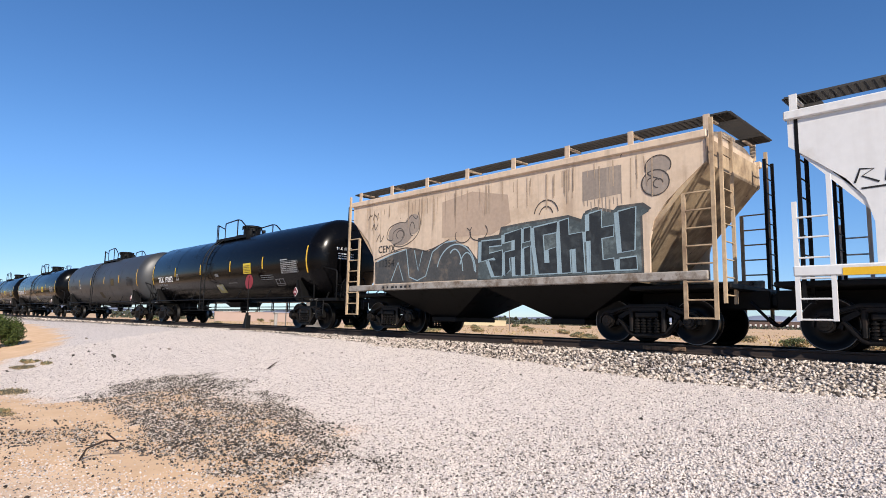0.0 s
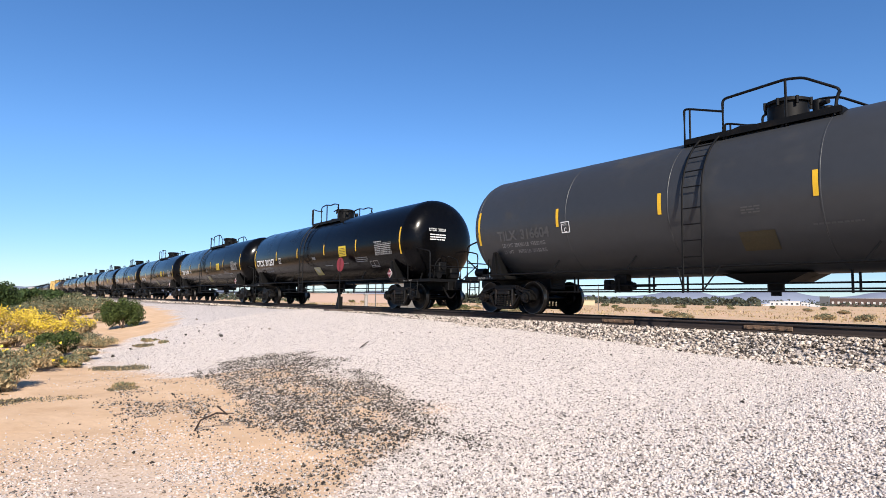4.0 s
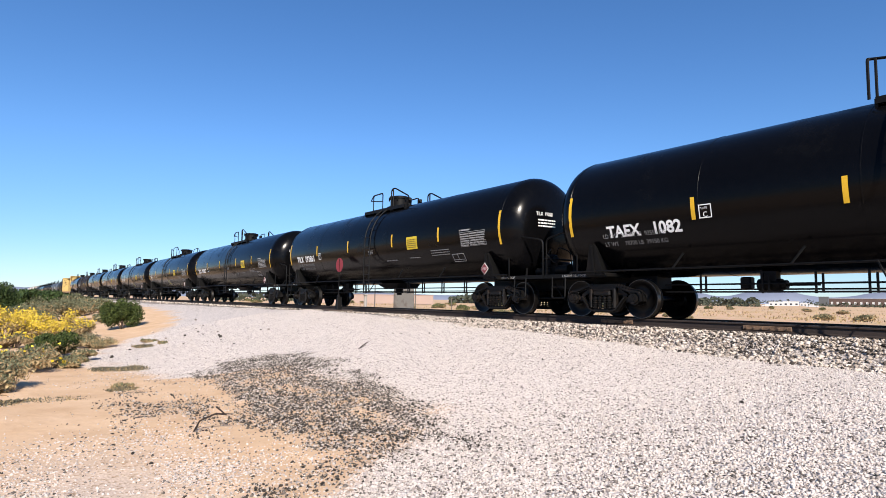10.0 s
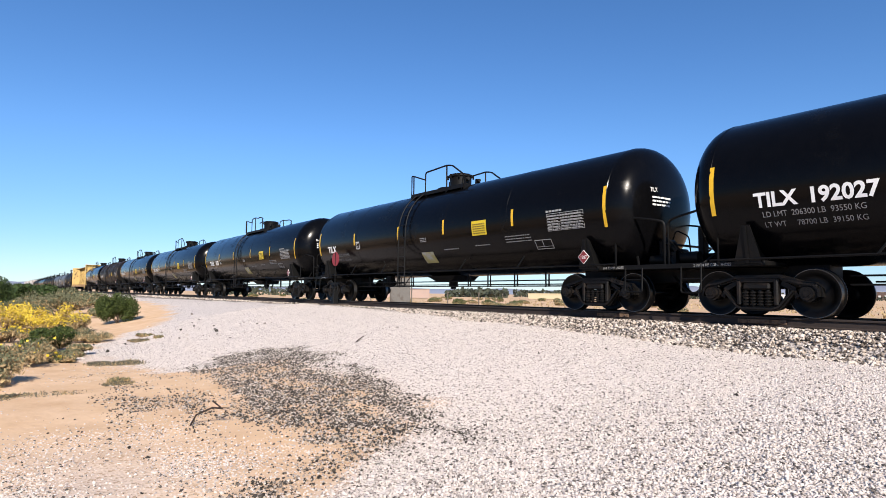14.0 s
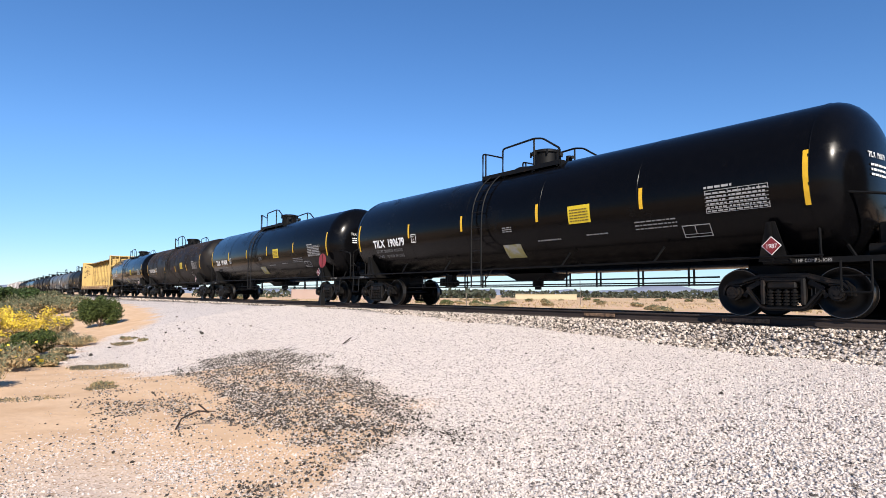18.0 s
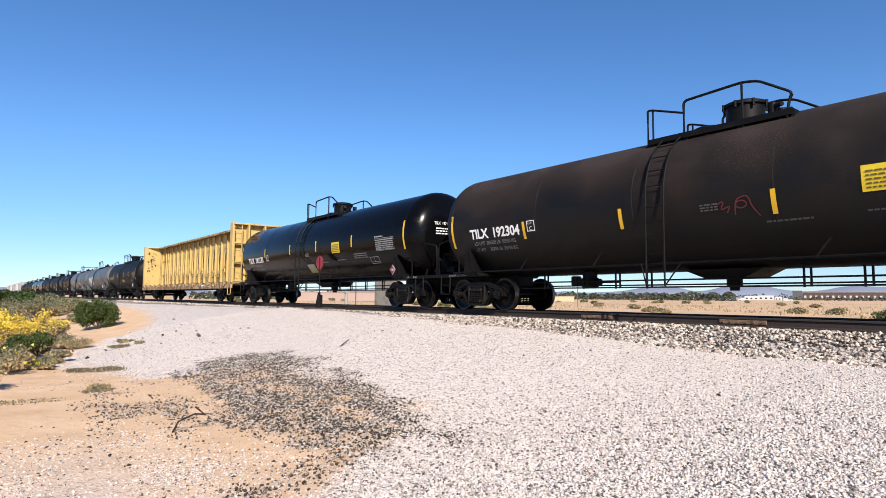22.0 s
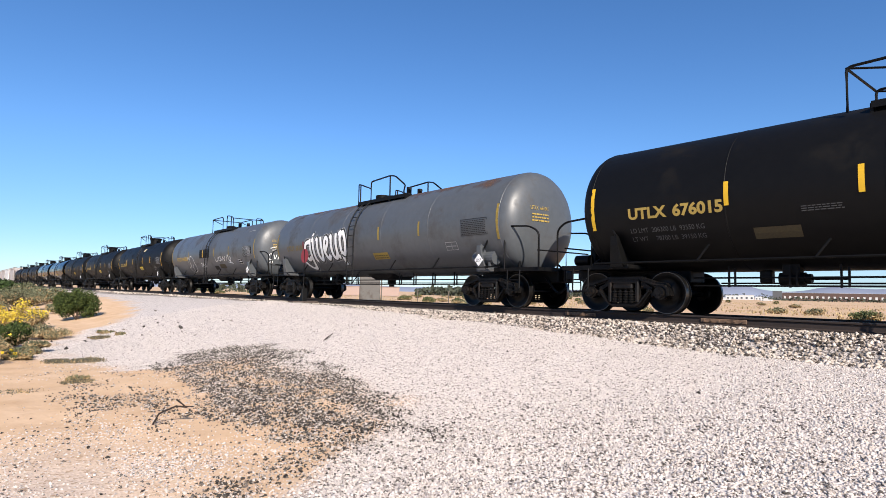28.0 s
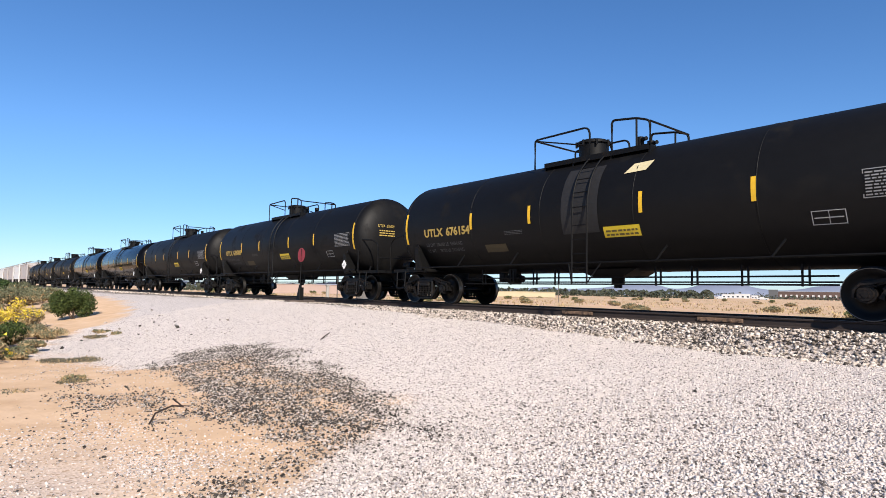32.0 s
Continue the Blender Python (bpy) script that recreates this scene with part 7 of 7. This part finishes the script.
    def oval_panel(w):
        def f(b):
            h0, h1 = z0 + 0.05, z1 - 0.1
            hw = w / 2
            cz, rx, rz = 2.70, 0.33, 0.79
            n = 24
            ring = [(rx * math.cos(k * math.tau / n) * (1 - 0.10 * math.sin(k * math.tau / n)), cz + rz * math.sin(k * math.tau / n)) for k in range(n)]
            # outer points of the rectangle along the same angles
            outer = []
            for k in range(n):
                c, s_ = math.cos(k * math.tau / n), math.sin(k * math.tau / n)
                t = min(hw / abs(c) if abs(c) > 1e-6 else 1e9, ((h1 - cz) if s_ > 0 else (cz - h0)) / abs(s_) if abs(s_) > 1e-6 else 1e9)
                outer.append([c * t, cz + s_ * t])
            for tx, tz in ((hw, h1), (-hw, h1), (-hw, h0), (hw, h0)):
                k = min(range(n), key=lambda i: (outer[i][0] - tx) ** 2 + (outer[i][1] - tz) ** 2)
                outer[k] = [tx, tz]
            for y in (-0.035, 0.035):
                a = [b.verts.new((x, y, z)) for x, z in ring]
                o = [b.verts.new((x, y, z)) for x, z in outer]
                for k in range(n):
                    q = (a[k], o[k], o[(k + 1) % n], a[(k + 1) % n])
                    b.faces.new(q if y < 0 else q[::-1])
                if y < 0:
                    a0_ = a
                else:
                    for k in range(n):
                        b.faces.new((a0_[k], a0_[(k + 1) % n], a[(k + 1) % n], a[k]))
        return f
    for k, (xa, xb) in enumerate(zip(xs, xs[1:])):
        w = xb - xa
        c = (xa + xb) / 2
        if xa >= a0 - 0.01 and xb <= a0 + bayw * n_oval + 0.01:
            put("beam_panel", shared(("cb_oval", round(w, 2)), oval_panel(w), CAR_YELLOW), car, Matrix.Translation((c, 0, 0)))
        else:
            def solid(b):
                box(b, 0, 0, (z0 + z1) / 2, w, 0.07, z1 - z0 - 0.1)
            pn = put("beam_panel", shared(("cb_solid", round(w, 2)), solid, CAR_YELLOW), car, Matrix.Translation((c, 0, 0)))
            for z in (2.1, 3.3):
                for s in (-1, 1):
                    put("panel_rib", shared(("cb_rib", round(w, 2), z, s), lambda b: box(b, 0, s * 0.075, z, w - 0.1, 0.08, 0.05), CAR_YELLOW), pn)
    # load winches along the sill and slack tie-down cables
    for s in (-1, 1):
        def winch(b):
            box(b, 0, s * (W + 0.08), 1.05, 0.18, 0.12, 0.22, 0.02)
            rod(b, (-0.18, s * (W + 0.11), 1.08), (0.18, s * (W + 0.11), 1.08), 0.055, 10)
            box(b, 0.12, s * (W + 0.04), 1.18, 0.10, 0.12, 0.10, 0.02)
        for k in range(14):
            put("winch", shared(("cb_winch", s), winch, CAR_YELLOW_RUSTY), car, Matrix.Translation((-inner + 0.6 + k * (2 * inner - 1.2) / 13, 0, 0)))
    # warnings on the panels
    def panel_words(name, shapes):
        side_decal(car, name, shapes, BLACK_PAINT, 0.035, 0.004)
    for k in (3, 7, 10):
        x = a0 + bayw * (k + 0.14)
        panel_words("warning_text", [letters("SAFETY FIRST" if k == 10 else "WARNING", x, 1.72, 0.105 if k == 10 else 0.13, 0.95)] + bars(x, 1.30, x + 0.85, 1.66, 4, 7, k, 0.45))
    panel_words("instruction_text", bars(a0 + bayw * 12.15, 3.72, a0 + bayw * 12.85, 3.86, 2, 8, 33, 0.5))
    side_decal(car, "stencil_frame", [quad(6.9, 0.93, 7.5, 0.95), quad(6.9, 1.10, 7.5, 1.12), quad(6.9, 0.93, 6.92, 1.12), quad(7.48, 0.93, 7.5, 1.12), quad(7.18, 0.93, 7.2, 1.12)] + bars(5.6, 0.96, 6.4, 1.06, 1, 5, 12, 0.8), WHITE_PAINT, W + 0.05, 0.004)
    side_decal(car, "reflector", [quad(8.0, 0.94, 8.55, 1.06)], YELLOW, W + 0.05, 0.004)
    side_decal(car, "reflector", [quad(half - 0.47, 1.75, half - 0.38, 2.3)], YELLOW, W + 0.05, 0.004)
    rnd = random.Random(11)
    for s in (-1, 1):
        vs, fs = [], []
        for k in range(26):
            cy, cz, rr = rnd.uniform(-1.25, -0.55), rnd.uniform(2.3, 4.1), rnd.uniform(0.02, 0.075)
            k0 = len(vs)
            vs += [(s * (half - 0.484 - 0.0004 * k), cy + rr * rnd.uniform(0.6, 1.4) * math.cos(q * 0.785), cz + rr * rnd.uniform(0.7, 2.2) * math.sin(q * 0.785)) for q in range(8)]
            fs.append(tuple(range(k0, k0 + 8)))
        me = bpy.data.meshes.new("rust_blot")
        me.from_pydata(vs, [], fs)
        me.materials.append(RUST)
        tagged(part("rust_blot", me, None, car, "dark rust where the paint has flaked off"), kind="stuff")
    rnd = random.Random(4)
    for k in range(12):
        bm = bmesh.new()
        box(bm, a0 + bayw * (k + rnd.uniform(0.5, 0.9)), -0.16, rnd.uniform(1.5, 2.1), 0.16, 0.05, 0.06, 0.015, None)
        part("cable_clamp", bm, GRATE, car, "dark clamp on a tie-down cable")
        for j in range(2):
            x = a0 + bayw * (k + rnd.uniform(0.0, 0.15))
            za, zb = 1.55 + rnd.uniform(-0.2, 0.5), 2.15 + rnd.uniform(-0.35, 0.35)
            if rnd.random() < 0.4:
                za, zb = zb, za
            bm = bmesh.new()
            pipe(bm, [(x, -0.20, za), (x + 0.55, -0.195, (za + zb) / 2 - rnd.uniform(0.02, 0.10)), (x + 1.1, -0.20, zb)], 0.008)
            part("tie_cable", bm, GRATE, car, "slack dark tie-down cable")
    return car


# ---- the train ----
# how far the train has come, every half second
TRAIN_WAY = [
    -231.58, -226.79, -221.97, -217.25, -212.56, -207.85, -203.08, -198.28, -193.37, -188.28, -183.06, -177.84, -172.74,
    -167.85, -162.98, -158.26, -153.34, -148.22, -143.23, -138.28, -133.59, -128.68, -123.58, -118.61, -113.65, -108.82,
    -103.82, -98.72, -93.60, -88.44, -83.25, -78.06, -72.89, -67.78, -62.71, -57.61, -52.44, -47.14, -41.95,
    -36.93, -31.69, -26.28, -20.87, -15.62, -10.55, -5.29, 0.09, 5.40, 10.67, 15.73, 21.15, 26.67,
    32.23, 37.82, 43.44, 49.12, 54.85, 60.35, 65.57, 70.95, 76.45, 82.02, 87.49, 92.78, 98.24,
]


def train_at(t):
    """Smooth way of the train at t seconds (cubic through the half seconds)."""
    ss, u = TRAIN_WAY, 2 * t
    i = max(0, min(len(ss) - 2, int(u)))
    def slope(k):
        a, b = max(k - 1, 0), min(k + 1, len(ss) - 1)
        return (ss[b] - ss[a]) / (b - a)
    u -= i
    a, b = slope(i), slope(i + 1)
    return ss[i] * (2 * u ** 3 - 3 * u ** 2 + 1) + a * (u ** 3 - 2 * u ** 2 + u) + ss[i + 1] * (-2 * u ** 3 + 3 * u ** 2) + b * (u ** 3 - u ** 2)


WAGONS = []


def add(car, coord):
    WAGONS.append((car, coord))


# places of the short tapes along a wagon, which differ a little
TAPES = {0: (-4.50, -1.53, 1.12, 4.15), 1: (-4.74, -1.77, 1.46, 4.40), 2: (-4.58, -1.68, 1.19, 4.36), 3: (-4.40, -1.65, 1.38, 4.42), 5: (-4.50, -1.27, 1.40, 4.57), 6: (-4.56, -1.61, 1.84, 4.71), 7: (-4.60, -1.61, 1.84, 4.71), 8: (-4.42, -1.69, 1.34, 4.29), 9: (-4.48, -1.79, 1.23, 4.21), 10: (-4.39, -1.64, 1.38, 4.35), 12: (-4.54, -1.48, 1.60, 4.45)}
GLOSS = "glossy black tank wagon with yellow reflective tape and white lettering"
CENTRE = {12: 205.68, 11: 187.65, 10: 167.88, 9: 149.75, 8: 131.42, 7: 113.44, 6: 95.18, 5: 77.24, 4: 59.04, 3: 40.67, 2: 22.60, 1: 4.50, 0: -13.45}
add(hopper_wagon(234.58, 6.15, short_ladder=True, paint=WHITE_CAR, label="clean white covered hopper wagon with a roof walkway", truck_x=4.7), 234.58)
add(hopper_wagon(221.68, 5.85, TAN, "weathered tan covered hopper wagon covered in teal and grey graffiti", truck_x=4.15, bays=2, frame_paint=SILL_GREY, graffiti=True), 221.68)
for k, a, b in ((12, "TILX", "192952"), (10, "CTCX", "301257"), (9, "TILX", "191778"), (8, "TAEX", "1082"), (7, "TILX", "192861"), (6, "TILX", "192027"), (5, "TILX", ""), (4, "TAEX", "1073"), (3, "TILX", "190679"), (2, "TILX", "191404"), (0, "TILX", "192175")):
    add(tank_wagon(CENTRE[k], paint=BLACK, mark=a, number=b, label=GLOSS, seed=k + 1, rails_kind="curled" if k in (4, 8, 10) else "framed" if k in (6, 7) else None, ladder_x=0.2 if k in (6, 7) else -0.48 if k == 0 else None, rails_x=0.25 if k == 0 else None, text_dx={0: 0.12, 3: 0.20}.get(k, 0.0), tape_dh={8: -0.18}.get(k, 0.0), tapes=TAPES.get(k, (-4.55, -1.65, 1.40, 4.42)), board_dx={0: -0.3, 2: -0.85, 3: -0.42, 8: -0.06, 9: -0.15}.get(k, 0.0)), CENTRE[k])
add(tank_wagon(CENTRE[11], half=8.31, head=0.60, paint=GREY_DARK, label="dark grey tank wagon with yellow reflective tape", mark="TILX", number="316604", lettering=GREY_STENCIL, seed=40), CENTRE[11])
add(tank_wagon(CENTRE[1], paint=BROWN_TANK, mark="TILX", number="192304", label="black tank wagon with brown rust over its upper half", seed=41, tape_dh=-0.36, tapes=TAPES[1]), CENTRE[1])
add(centerbeam_wagon(-34.49, 11.4, label="worn yellow centre-beam flat wagon with oval openings and bulkheads"), -34.49)
OLD = dict(r=1.46, zc=2.38, truck_x=6.3, couple=8.25, style="old", lettering=YELLOW_PAINT, placard="3257")
add(tank_wagon(-56.18, head=0.58, half=7.48, paint=BLACK_DULL, mark="UTLX", number="676015", label="dull black tank wagon with yellow lettering and tall top rails", seed=50, **OLD), -56.18)
add(tank_wagon(-73.15, head=0.58, half=7.62, ladder_x=-0.48, rails_kind="gloss", rails_x=0.3, paint=GREY_WORN, mark="UTLX", number="661041", label="worn grey tank wagon with rust along its top and white graffiti", dome=False, seed=51, graffiti=1, **OLD), -73.15)
add(tank_wagon(-89.93, head=0.55, half=7.55, ladder_x=0.25, rails_x=0.8, text_dx=0.23, tapes=(-3.40, -0.70, 1.2, 3.5), paint=GREY_WORN, mark="UTLX", number="643805", label="worn grey tank wagon with scrawled white graffiti", dome=False, seed=52, graffiti=2, **OLD), -89.93)
for i, (c, num) in enumerate(((-106.64, "676154"), (-123.65, "676009"), (-139.8, ""), (-156.0, ""), (-172.4, ""), (-189.0, ""), (-205.8, ""), (-222.4, ""))):
    add(tank_wagon(c, head=0.58, half=7.48, paint=BLACK_DULL if i not in (3, 4) else BLACK, mark="UTLX" if num else "", number=num, label="dull black tank wagon with yellow tape and a tall top rail", seed=60 + i, **OLD), c)
for i in range(8):
    c = -239.2 - 16.0 * i
    add(hopper_wagon(c, 7.2, PALE_CAR if i % 3 != 1 else WHITE_CAR, "dusty white covered hopper wagon", truck_x=5.5), c)


def motions():
    for car, coord in WAGONS:
        walk(car, [(0.5 * k, pose(coord + train_at(0.5 * k), TRACK_Y, RAIL)) for k in range(65)])
    # wheels turn while their wagon is anywhere near
    step = 1 / FPS
    for ws, coord in WHEELSETS:
        x0 = ws.matrix_basis.translation.copy()
        rows, last = [], None
        for i in range(0, 32 * FPS + 1):
            t = i * step
            p = coord + train_at(t)
            if -75 < p < 18:
                rows.append((t, Matrix.Translation(x0) @ Matrix.Rotation((p / WHEEL_R) % math.tau, 4, "Y")))
        if rows:
            if rows[0][0] > 0.01:
                rows.insert(0, (0.0, rows[0][1]))
            if rows[-1][0] < 31.99:
                rows.append((32.0, rows[-1][1]))
            walk(ws, rows)


motions()
